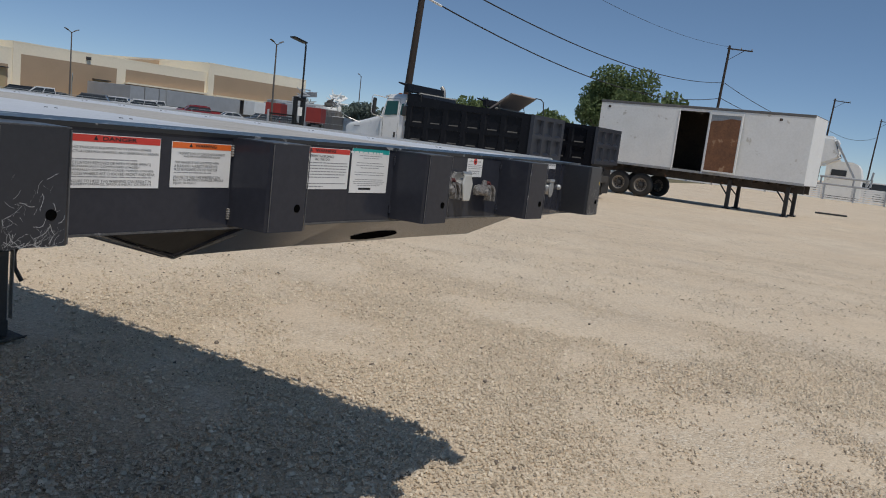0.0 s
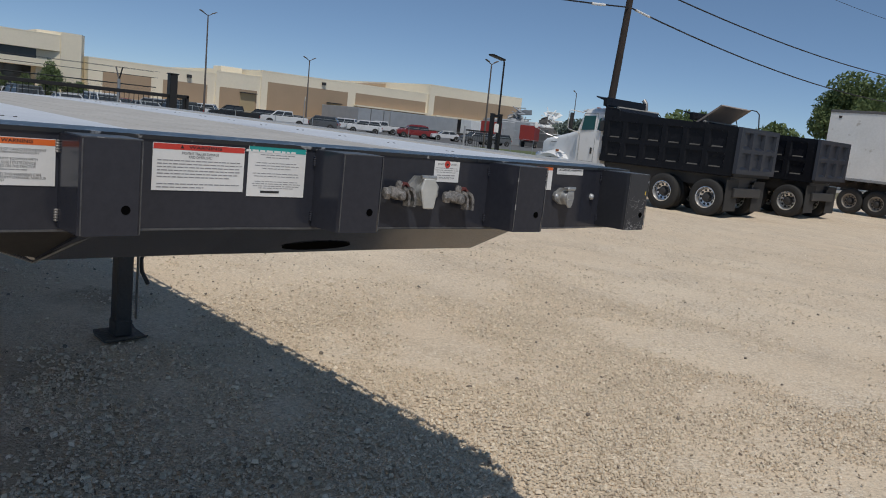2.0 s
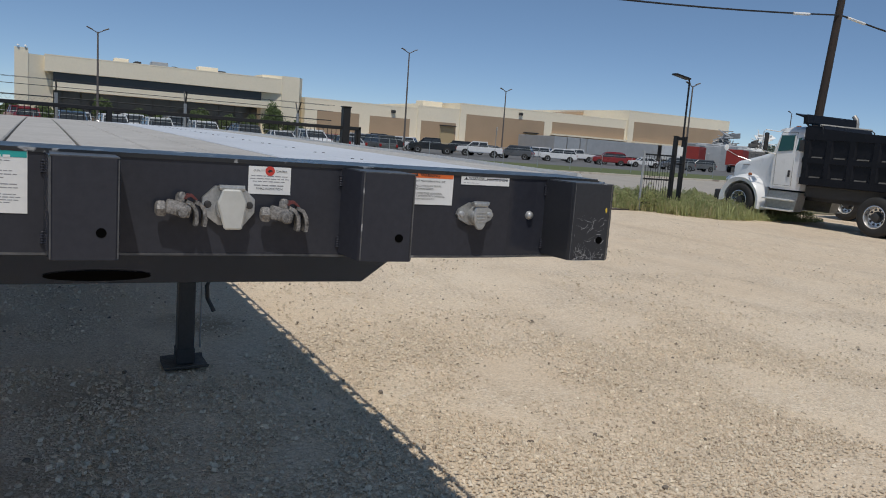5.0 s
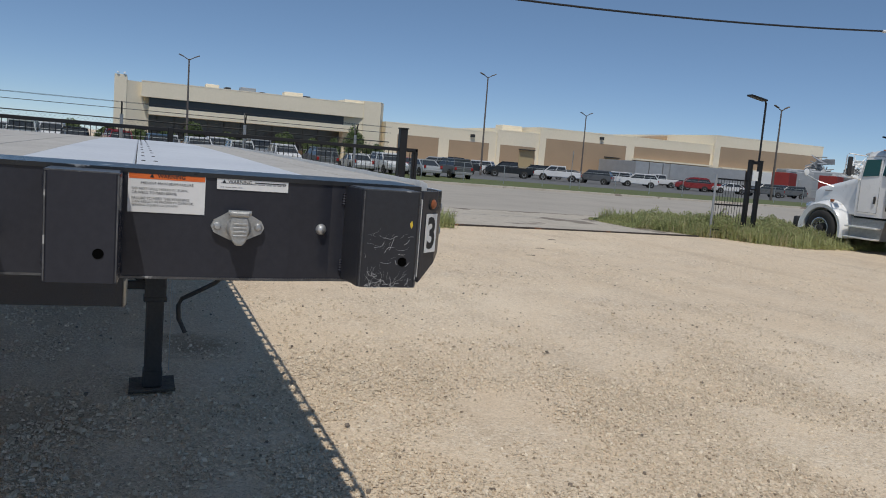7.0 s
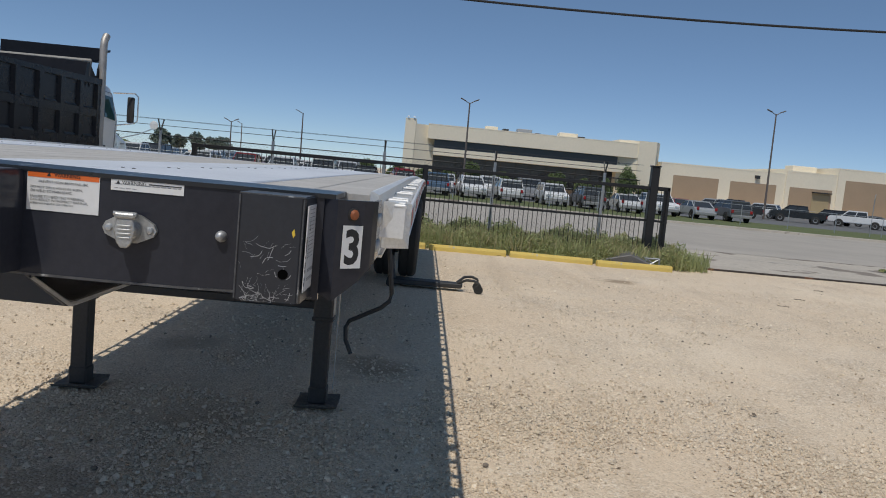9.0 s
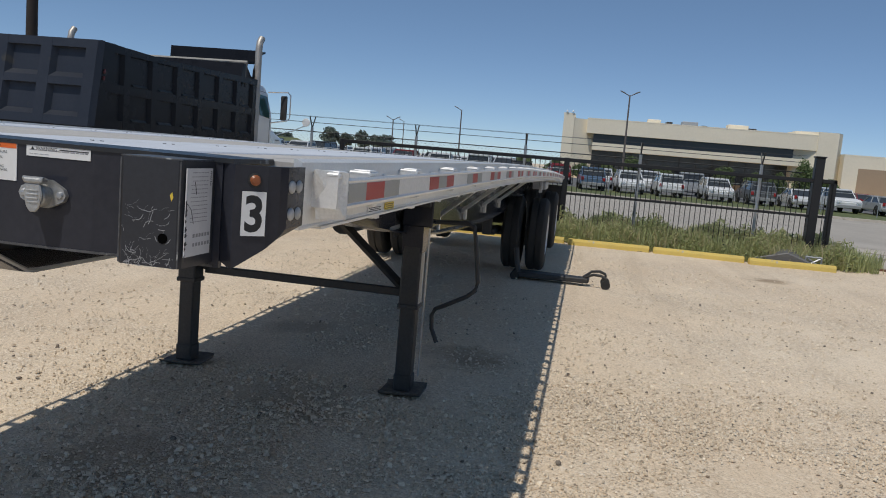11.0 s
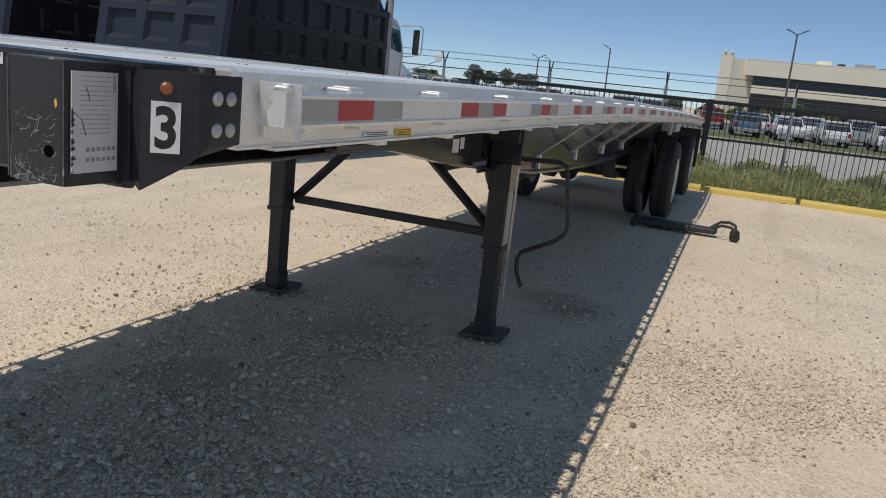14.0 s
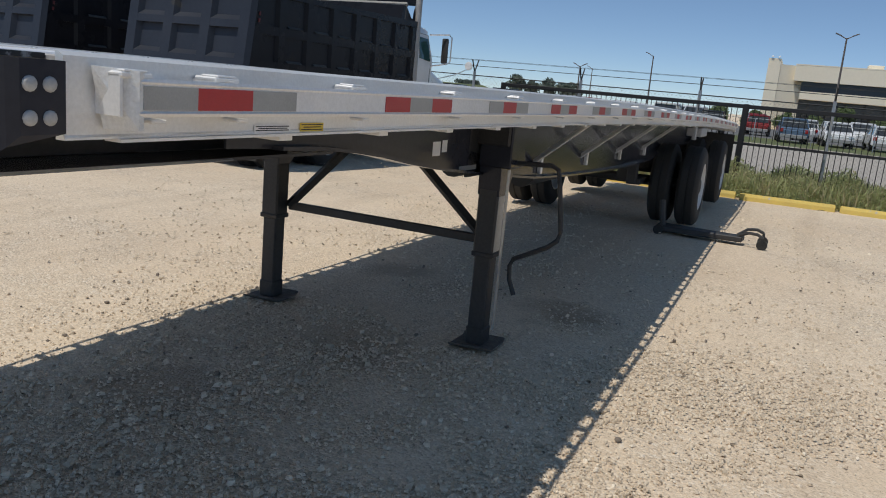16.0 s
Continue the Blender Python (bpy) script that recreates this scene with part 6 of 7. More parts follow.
TB = dump_truck(pose(-17.25, -4.53, lift(-14, -4)), "long dump truck with a high black tailgate and white cab", 7.25, 5.66, 2.82, 2.75, 2.79, 1.58, 0.16, 6, 0.75, (3.38, -0.84, 1.1), 3.1, 3.68)
copy_thing(TB, pose(-17.5, -9.05, lift(-14, -9)))


# ---- white box van trailers
def box_trailer(m, L, label, door_at=None, Z1=4.03):
    """x from 0 (rear) to L, centre line y = 0; the side door is in the wall at -y."""
    T = thing("box_trailer", m, label, "trailer", "white van trailers")
    Z0, W = 1.33, 1.27
    d0, d1 = door_at or (L + 1, L + 1)
    bm = bmesh.new()
    box(bm, 0, min(d0, L), -W, -W + 0.04, Z0, Z1)
    if door_at:
        box(bm, d1, L, -W, -W + 0.04, Z0, Z1)
        box(bm, d0, d1, -W, -W + 0.04, Z1 - 0.18, Z1)
        box(bm, d0, d1, -W, -W + 0.04, Z0, Z0 + 0.05)
    part("side_wall", bm, VANWHITE, T, "dirty white aluminium side wall")
    bm = bmesh.new()
    box(bm, 0, L, W - 0.04, W, Z0, Z1)
    part("side_wall", bm, VANWHITE, T)
    bm = bmesh.new()
    box(bm, L - 0.04, L, -W + 0.04, W - 0.04, Z0, Z1)
    part("front_wall", bm, VANWHITE, T)
    bm = bmesh.new()
    box(bm, 0, 0.04, -W + 0.04, W - 0.04, Z0, Z1)
    part("rear_door", bm, VANWHITE, T)
    bm = bmesh.new()
    box(bm, 0, L, -W, W, Z1, Z1 + 0.03, 0.01)
    part("roof", bm, DARKGALV, T)
    bm = bmesh.new()
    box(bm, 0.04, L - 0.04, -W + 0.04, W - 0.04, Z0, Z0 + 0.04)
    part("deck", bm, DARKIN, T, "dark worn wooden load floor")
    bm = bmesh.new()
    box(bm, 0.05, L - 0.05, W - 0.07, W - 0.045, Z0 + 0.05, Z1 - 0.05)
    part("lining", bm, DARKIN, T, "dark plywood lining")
    for z in (Z0 - 0.02, Z1 - 0.08):
        for y in (-W - 0.015, W):
            bm = bmesh.new()
            box(bm, -0.01, L + 0.01, y, y + 0.015, z, z + 0.1, 0.003)
            part("rail", bm, DARKGALV if z > 2 else GALV, T)
    x = 0.6
    while x < L - 0.3:
        if not door_at or x < d0 - 0.05 or x > d1 + 0.05:
            bm = bmesh.new()
            box(bm, x - 0.006, x + 0.006, -W - 0.004, -W, Z0 + 0.08, Z1 - 0.08)
            part("panel_seam", bm, VANWHITE, T)
        x += 0.61
    for x in (0.35, L * 0.5, L - 1.3):
        bm = bmesh.new()
        box(bm, x, x + 0.12, -W - 0.02, -W, Z1 - 0.3, Z1 - 0.2, 0.01)
        part("marker_light", bm, DARKIN, T)
    if door_at:
        bm = bmesh.new()
        for x in (d0 - 0.05, d1):
            box(bm, x, x + 0.05, -W - 0.03, -W + 0.05, Z0, Z1 - 0.15, 0.006)
        part("door_frame", bm, VANWHITE, T)
        bm = bmesh.new()
        w = d1 - d0 + 0.12
        n = 9
        lo = [(0.02 + (w - 0.04) * k / n, 0.02) for k in range(n + 1)]
        hi = [(x, (Z1 - Z0 - 0.72) + 0.22 * math.sqrt(min(1.0, x / w * 1.3)) + 0.02 * math.sin(9 * x)) for x, z in lo]
        prism(bm, lo + hi[::-1], "y", -0.03, 0.03)
        door = part("side_door", bm, RUSTPANEL, T, "open side door with a rusty brown inner lining", at=Matrix.Translation((d1 + 0.06, -W - 0.06, Z0 + 0.1)) @ Matrix.Rotation(radians(-5), 4, "Z"))
        bm = bmesh.new()
        box(bm, 0.02, w * 0.98, -0.02, 0.035, 0.02, Z1 - Z0 - 0.3, 0.004)
        part("door_skin", bm, ALUDULL, door, "bare grey metal showing above the lining")
        bm = bmesh.new()
        for a in ((0.0, w, -0.04, 0.04, 0.0, 0.06), (0.0, w, -0.04, 0.04, Z1 - Z0 - 0.36, Z1 - Z0 - 0.26), (0.0, 0.06, -0.04, 0.04, 0.06, Z1 - Z0 - 0.36), (w - 0.06, w, -0.04, 0.04, 0.06, Z1 - Z0 - 0.36)):
            box(bm, *a)
        part("door_edge", bm, VANWHITE, door)
    for s in (-1, 1):
        bm = bmesh.new()
        box(bm, 0.1, L - 0.1, s * 0.5 - 0.05, s * 0.5 + 0.05, 0.98, Z0 - 0.02)
        part("chassis_beam", bm, UNDERSTEEL, T, "grimy steel chassis beam")
    x = 0.4
    while x < L:
        bm = bmesh.new()
        box(bm, x, x + 0.06, -W + 0.02, W - 0.02, Z0 - 0.12, Z0 - 0.025)
        part("cross_bearer", bm, UNDERSTEEL, T)
        x += 0.5
    for ax in (1.27, 2.3):
        for s in (-1, 1):
            wheel(T, ax, s * 1.05, 0.51, BW, s, "old tyre on a rusty cream rim")
        bm = bmesh.new()
        tube(bm, [(ax, -0.9, 0.51), (ax, 0.9, 0.51)], 0.07, 8)
        part("axle", bm, BLACKDULL, T)
    for s in (-1, 1):
        for q in (L - 3.0, L - 0.72):
            bm = bmesh.new()
            box(bm, q, q + 0.15, s * 0.75 - 0.07, s * 0.75 + 0.07, 0.06, 1.2, 0.01)
            box(bm, q - 0.07, q + 0.22, s * 0.75 - 0.14, s * 0.75 + 0.14, 0.0, 0.06, 0.01)
            tube(bm, [(q + 0.08, s * 0.75, 0.5), (q - 0.5, s * 0.5, 1.15)], 0.03, 6)
            part("landing_leg", bm, BLACKDULL, T)
    return T


BW = truck_wheel_meshes(0.51, 0.27, mat("rusty cream rim", (0.34, 0.31, 0.27), (0.2, 0.17, 0.14), 0.7))
box_trailer(pose(-12.66, 34.87, lift(-9, 34), 0, 0, -4), 8.9, "old white box trailer with an open side door", (3.62, 4.86))
box_trailer(pose(-15.62, -10.98, lift(-16, -14), 0, 0, -93), 9.0, "old white box trailer parked across the yard", None, 4.34)

# ---- fences and gates along x = -17.5
def rod_mesh(r, h, n=6, material=None):
    return finish(one(tube, [(0, 0, 0), (0, 0, h)], r, n), material)


gate = thing("sliding_gate", pose(-17.5, 0, -0.12), "long black steel sliding gate, slid open along the fence", "gate")
GY0, GY1 = -2.2, 8.6
bm = bmesh.new()
box(bm, -0.04, 0.04, GY0, GY1, 1.71, 1.79, 0.006)
part("top_bar", bm, FENCEBLACK, gate)
for z in (0.18, 0.98):
    bm = bmesh.new()
    box(bm, -0.03, 0.03, GY0, GY1, z, z + 0.05)
    part("rail", bm, FENCEBLACK, gate)
picket = rod_mesh(0.0075, 1.52, 4, FENCEBLACK)
n = int((GY1 - GY0) / 0.108)
for k in range(1, n):
    part("picket", picket, None, gate, at=Matrix.Translation((0, GY0 + k * 0.108, 0.2)))
for y in (GY0, 3.04, GY1):
    bm = bmesh.new()
    box(bm, -0.05, 0.05, y - 0.05, y + 0.05, 0.05, 1.8, 0.006)
    part("upright", bm, FENCEBLACK, gate)
bm = bmesh.new()
for y in (GY0 + 0.6, GY1 - 0.6):
    lathe(bm, [(0.0, -0.03), (0.08, -0.03), (0.08, 0.03), (0.0, 0.03)], (0, y, 0.09), "x", 14)
part("roller", bm, GALV, gate)
bm = bmesh.new()
box(bm, -17.6, -17.42, 8.2, 8.38, -0.13, 2.12, 0.01)
box(bm, -17.62, -17.4, 8.18, 8.4, 2.12, 2.15, 0.008)
solo("gate_post", bm, FENCEBLACK, "square black steel gate post beside the gateway", "post", "gate posts")
bm = bmesh.new()
box(bm, -17.58, -17.42, 8.6, 8.67, -0.13, 1.67, 0.008)
box(bm, -17.58, -17.42, 8.38, 8.67, 1.6, 1.68, 0.008)
solo("gate_post", bm, FENCEBLACK, "thin black steel catch frame beside the gate post", "post", "gate posts")

# short return panel and posts on the other side of the gateway
ret = thing("picket_gate", pose(-17.45, 0, -0.13), "black steel picket panel with twin posts in the weeds", "gate")
for z in (0.22, 0.95, 1.68):
    bm = bmesh.new()
    box(bm, -0.025, 0.025, 17.78, 18.86, z, z + 0.045)
    part("rail", bm, FENCEBLACK, ret)
stub = rod_mesh(0.009, 1.5, 4, FENCEBLACK)
for k in range(11):
    part("picket", stub, None, ret, at=Matrix.Translation((0, 17.84 + 0.098 * k, 0.18)))
for y in (18.92, 19.28):
    bm = bmesh.new()
    box(bm, -0.06, 0.06, y - 0.055, y + 0.055, 0, 2.3, 0.008)
    box(bm, -0.065, 0.065, y - 0.06, y + 0.06, 2.3, 2.32, 0.004)
    part("post", bm, FENCEBLACK, ret)
for za, zb in ((2.2, 2.29), (1.45, 1.5)):
    bm = bmesh.new()
    box(bm, -0.05, 0.05, 18.97, 19.23, za, zb, 0.008)
    part("cross_bar", bm, FENCEBLACK, ret)
bm = bmesh.new()
box(bm, 0.052, 0.058, 19.0, 19.2, 1.72, 2.0, 0.002)
part("notice", bm, VANWHITE, ret, "small faded white notice")
bm = bmesh.new()
tube(bm, [(0, 17.74, 0), (0, 17.74, 1.82)], 0.035, 8)
part("stub_post", bm, GALV, ret)

# chain-link fence behind, with barbed wire on forked arms
cl = thing("chain_link_fence", pose(-18.0, 0, -0.13), "galvanised chain-link fence topped with barbed wire", "fence")
CL0, CL1, CLH = -60.0, 8.1, 1.92
posts = [7.25 - 2.6 * k for k in range(26)]
cpost = rod_mesh(0.035, CLH + 0.1, 8, GALV)
arm = bmesh.new()
for s in (-1, 1):
    tube(arm, [(0, 0, CLH + 0.08), (s * 0.2, 0, CLH + 0.36)], 0.016, 5)
arm = finish(arm, BLACKDULL)
for y in posts:
    p = part("post", cpost, None, cl, at=Matrix.Translation((0, y, 0)))
    part("forked_arm", arm, None, p)
bm = bmesh.new()
tube(bm, [(0, CL0, CLH), (0, CL1, CLH)], 0.012, 5)
part("top_rail", bm, BLACKDULL, cl)
bm = bmesh.new()
for x, z in ((-0.2, 0.36), (-0.11, 0.22), (0.11, 0.22), (0.2, 0.36)):
    tube(bm, [(x, CL0, CLH + z), (x, CL1, CLH + z)], 0.004, 3)
part("barbed_wire", bm, BLACKDULL, cl)


def mesh_wire(y0, y1, h, pitch):
    """Diamond wire netting as thin crossing strips."""
    v, f = [], []
    w = 0.0014
    span = y1 - y0
    k = -h
    while k < span:
        for s in (1, -1):
            a0, a1 = max(0.0, k), min(span, k + h)
            za, zb = a0 - k, a1 - k
            if s < 0:
                za, zb = h - za, h - zb
            i = len(v)
            v += [(0.002 * s, y0 + a0, za - w), (0.002 * s, y0 + a0, za + w), (0.002 * s, y0 + a1, zb + w), (0.002 * s, y0 + a1, zb - w)]
            f.append((i, i + 1, i + 2, i + 3))
        k += pitch
    me = bpy.data.meshes.new("netting")
    me.from_pydata(v, [], f)
    me.materials.append(DARKGALV)
    return me


tagged(part("netting", mesh_wire(-26, CL1, CLH, 0.09), None, cl), kind="stuff")

# ---- office and warehouse across the street
def wall_block(x0, x1, y0, y1, z0, z1, material, name, parent, label="", bev=0.0):
    bm = bmesh.new()
    box(bm, x0, x1, y0, y1, z0, z1, bev)
    return part(name, bm, material, parent, label)


B = thing("office_building", pose(-122, 0, -0.25), "long cream two-storey office with dark ribbon windows", "building")
wall_block(-12, 0.0, -0.75, 0.9, 0, 9.85, CREAM, "wall", B, "cream stair tower")
for y in (-0.3, 0.6):
    bm = bmesh.new()
    tube(bm, [(-0.2, y, 9.8), (-0.2, y, 10.1), (0.0, y, 10.2)], 0.05, 6)
    lathe(bm, [(0.0, 0.02), (0.16, 0.0), (0.2, -0.14), (0.0, -0.16)], (0.05, y, 10.15), "z", 10)
    part("roof_lamp", bm, VANWHITE, B, "small pale floodlight on the tower's roof")
bm = bmesh.new()
prism(bm, [(-12, 0.9), (-0.1, 0.9), (-1.5, 4.0), (-12, 4.0)], "z", 0, 9.1)
part("wall", bm, CREAM, B, "cream slanting return wall")
wall_block(-28, 0.0, 2.9, 36.2, 7.0, 9.15, CREAM, "wall", B, "cream parapet band")
wall_block(-28, 0.02, 2.9, 36.2, 9.15, 9.3, CREAM, "coping", B)
wall_block(-28, -1.5, 4.0, 33.4, 5.66, 7.0, DARKBAND, "window", B, "dark ribbon window")
bm = bmesh.new()
vs = [bm.verts.new(c) for c in ((-0.02, 2.95, 7.0), (-0.02, 2.95, 6.98), (-1.5, 4.0, 5.66), (-1.5, 4.0, 7.0))]
bm.faces.new(vs)
bmesh.ops.solidify(bm, geom=list(bm.faces), thickness=0.05)
part("reveal", bm, CREAM, B, "slanting window reveal")
wall_block(-28, -0.6, 3.95, 36.0, 4.55, 5.66, CREAM, "wall", B, "cream spandrel band")
# dark sheet puts the ground floor's shade under the spandrel into the colour
wall_block(-28, -4.0, 3.95, 36.0, 1.0, 4.55, DARKBAND, "window", B, "dark sheet standing for the shaded ground floor")
for k in range(13):
    y = 4.0 + (k + 0.5) * 32 / 13
    wall_block(-4.0, -3.92, y - 0.08, y + 0.08, 1.0, 4.55, BLACKDULL, "mullion", B)
wall_block(-28, -3.5, 3.95, 36.0, 0, 1.0, BROWNWALL, "wall", B)
bm = bmesh.new()
prism(bm, [(-28, 33.4), (-1.5, 33.4), (-0.1, 36.2), (0.2, 36.2), (0.2, 39.0), (-2.0, 40.1), (-28, 40.1)], "z", 0, 9.75)
part("wall", bm, CREAM, B, "cream end pier")
for y, z, w, h, mt in ((12.3, 9.3, 2.0, 0.9, CREAM), (15.2, 9.3, 0.9, 0.7, BLACKDULL), (17.6, 9.3, 2.4, 0.95, GALV), (20.6, 9.3, 0.8, 0.5, BLACKDULL), (24.6, 9.3, 3.0, 1.0, CREAM), (27.6, 9.3, 1.2, 0.6, BLACKDULL)):
    wall_block(-9, -6.5, y, y + w, z - 0.3, z + h, mt, "roof_unit", B, bev=0.06)
W = thing("warehouse", pose(-122, 0, -0.25), "long cream warehouse with tan brick panels", "building")
for a, b, h, o in ((40.1, 60.2, 6.65, 0.0), (60.2, 68.4, 7.15, 0.2), (68.4, 106.4, 8.25, 0.4), (106.4, 134.3, 10.2, 0.9)):
    wall_block(-60, o, a, b, 0, h, CREAM, "wall", W, "cream stucco wall")
    wall_block(-60, o + 0.02, a, b, h, h + 0.2, CREAM, "coping", W)
for a, b, t, o in ((42.2, 49.5, 4.95, 0.0), (51.4, 58.8, 4.85, 0.0), (60.9, 67.75, 4.8, 0.2), (69.65, 86.5, 6.6, 0.4), (88.3, 105.9, 6.7, 0.4), (107.8, 133.5, 8.25, 0.9)):
    bm = bmesh.new()
    box(bm, o - 0.2, o + 0.05, a, b, 0, t)
    p = part("panel", bm, BROWNWALL, W, "tan brick panel")
    n = int((b - a) / 3.7)
    for k in range(1, n):
        y = a + (b - a) * k / n
        wall_block(o + 0.05, o + 0.058, y - 0.02, y + 0.02, 0, t, DOORTAN, "joint", p)
for a, b, z, o in ((64.6, 67.4, 4.2, 0.2), (82.0, 84.9, 4.2, 0.4)):
    wall_block(o + 0.02, o + 0.14, a, b, 0, z, DOORTAN, "loading_door", W, "tan roller loading door")
    wall_block(o + 0.05, o + 0.7, a - 0.1, b + 0.1, z, z + 0.16, BLACKDULL, "canopy", W, "dark canopy over the loading door")
for a, b, z, o in ((88.0, 106.2, 4.35, 0.4), (107.6, 133.6, 4.2, 0.9)):
    wall_block(o + 0.05, o + 0.25, a, b, 0, z - 0.3, BLACKDULL, "dock_wall", W, "dark row of loading docks")
    wall_block(o + 0.05, o + 1.2, a, b, z - 0.12, z + 0.16, CREAM, "canopy", W, "pale canopy along the docks")
bm = bmesh.new()
prism(bm, [(96, 8.4), (106.4, 8.4), (106.4, 10.1), (97, 8.9)], "x", -20, -14)
part("roof_unit", bm, BROWNWALL, W, "tan wall of a higher hall behind")
wall_block(-8, -5, 63.5, 67.5, 7.2, 8.5, CREAM, "roof_unit", W, bev=0.05)
wall_block(-6, -5, 57.4, 59.4, 6.7, 7.0, BLACKDULL, "roof_unit", W)
wall_block(-6, -5, 46.0, 47.8, 6.7, 7.0, BLACKDULL, "roof_unit", W)
for y, z, o in ((80.6, 7.3, 0.4), (55.2, 5.6, 0.0)):
    wall_block(o, o + 0.4, y, y + 0.7, z, z + 0.5, BLACKDULL, "wall_lamp", W)


# ---- poles and lamps
def light_pole(x, y, h, heads=2, rz=0.0, material=POLESTEEL, label="tall brown steel car-park light with two heads"):
    T = thing("street_lamp", pose(x, y, lift(x, y), 0.5, 0, rz), label, "street lamp", "car-park lights")
    bm = bmesh.new()
    tube(bm, [(0, 0, 0), (0, 0, h)], 0.13, 8, 0.075)
    part("pole", bm, material, T)
    for s in (-1, 1)[:heads]:
        bm = bmesh.new()
        tube(bm, [(0, 0, h - 0.1), (0, s * 0.55, h + 0.2)], 0.05, 6)
        box(bm, -0.15, 0.15, -0.3, 0.3, -0.05, 0.05, 0.03, m=Matrix.Translation((0, s * 0.75, h + 0.3)) @ Matrix.Rotation(s * 0.4, 4, 'X'))
        part("lamp_head", bm, material, T)


for x, y, h in ((-85, 40.95, 11.65), (-100, 64.1, 9.65), (-65, 66.7, 9.8), (-85, 7.25, 9.65)):
    light_pole(x, y, h)
light_pole(-110, -24.6, 6.2, 2, label="dark car-park light with two heads")
light_pole(-150, -32.6, 7.6, 1, label="slim brown car-park light with one small head")
light_pole(-110, -14.7, 8.3, 1, label="slim brown car-park light with one small head")
light_pole(-100, 127.2, 11.6, 1, label="slim brown car-park light with one small head")
# yard light standing against the gate post
G = thing("street_lamp", pose(-17.58, 19.35, -0.13), "slim black yard light with a single flat head", "street lamp")
bm = bmesh.new()
tube(bm, [(0, 0, 0), (0, -0.03, 3.98), (0, -0.07, 4.05)], 0.032, 8, 0.026)
part("pole", bm, FENCEBLACK, G)
bm = bmesh.new()
box(bm, -0.12, 0.12, -0.62, 0.0, -0.025, 0.03, 0.02, m=Matrix.Translation((0, -0.07, 4.05)) @ Matrix.Rotation(radians(-9), 4, "X"))
part("lamp_head", bm, FENCEBLACK, G)


def utility_pole(x, y, h, arm_z=(), rz=0.0, lean=0.0):
    """lean: degrees from upright, towards the yard's far corner."""
    T = thing("utility_pole", Matrix.Translation((x, y, lift(x, y))) @ Matrix.Rotation(radians(lean), 4, Vector((-0.8, 0.6, 0))) @ Matrix.Rotation(radians(rz), 4, "Z"), "dark creosoted wooden utility pole", "utility pole", "utility poles")
    bm = bmesh.new()
    tube(bm, [(0, 0, -0.2), (0, 0, h * 0.5), (0, 0, h)], 0.17, 12, 0.11)
    part("pole", bm, POLEWOOD, T, "", 40)
    for z in arm_z:
        bm = bmesh.new()
        box(bm, -0.06, 0.06, -0.2, 2.2, z - 0.06, z + 0.06, 0.01)
        tube(bm, [(0, 0.05, z - 1.1), (0, 1.4, z - 0.05)], 0.03, 6)
        part("crossarm", bm, POLEWOOD, T)
        for yy in (-0.1, 1.1, 2.1):
            bm = bmesh.new()
            lathe(bm, [(0.03, z + 0.06), (0.05, z + 0.1), (0.05, z + 0.2), (0.02, z + 0.24)], (0, yy, 0), "z", 8)
            part("insulator", bm, PLASTICGREY, T)
    return T


utility_pole(-18.7, 26.62, 11.0, lean=3.0)
utility_pole(-18.5, 79.6, 13.6, (13.3,), -70, 2.4)
utility_pole(-13.6, 129.4, 13.9, (13.6,), -70, 3.5)
utility_pole(-9.2, 171.4, 14.5, (14.1,), -70, 3.5)
utility_pole(-19.0, -11.65, 11.0)


def cable(a, b, sag, r, label="black overhead utility cable strung between poles"):
    pts = []
    for k in range(25):
        t = k / 24
        p = Vector(a).lerp(Vector(b), t)
        p.z -= sag * 4 * t * (1 - t)
        pts.append(p)
    bm = bmesh.new()
    tube(bm, pts, r, 6)
    solo("overhead_cable", bm, CABLE, label, "cable", "overhead cables", smooth=60)


cable((-18.4, 26.9, 6.97), (-18.9, -11.6, 6.4), 0.99, 0.03)
cable((-18.4, 26.95, 6.97), (-18.2, 79.9, 8.25), 1.5, 0.03)
cable((-18.35, 27.05, 8.02), (-18.1, 79.9, 9.75), 1.2, 0.03)
cable((-18.35, 27.05, 8.02), (-30, -20, 11.3), 0.5, 0.024)
cable((-18.1, 79.9, 9.75), (-13.2, 129.6, 8.9), 0.9, 0.03)
cable((-18.2, 79.9, 8.25), (-13.2, 129.6, 8.5), 0.9, 0.03)
cable((-13.2, 129.6, 8.9), (-8.8, 171.6, 10.7), 1.0, 0.03)
cable((-18.0, 80.0, 13.2), (-18.2, 27.2, 10.6), 1.0, 0.012)
for p, q in (((-18.41, 24.5, 6.69), (-18.41, 25.3, 6.78)), ((-18.4, 27.3, 6.94), (-18.4, 28.3, 6.85)), ((-18.35, 27.4, 8.0), (-18.35, 28.4, 7.94))):
    bm = bmesh.new()
    tube(bm, [p, Vector(p).lerp(Vector(q), 0.15), Vector(p).lerp(Vector(q), 0.85), q], 0.05, 8)
    solo("cable_splice", bm, VANWHITE, "pale sleeve splice on the overhead cable", "cable fitting", "cable splices", smooth=40)
# ---- parked vehicles in the car park
def paint(name, c):
    return mat(name + " car paint", c, tuple(v * 0.88 for v in c), 0.28, big=0.6, fine=8, bump=0.0, coat=0.4)


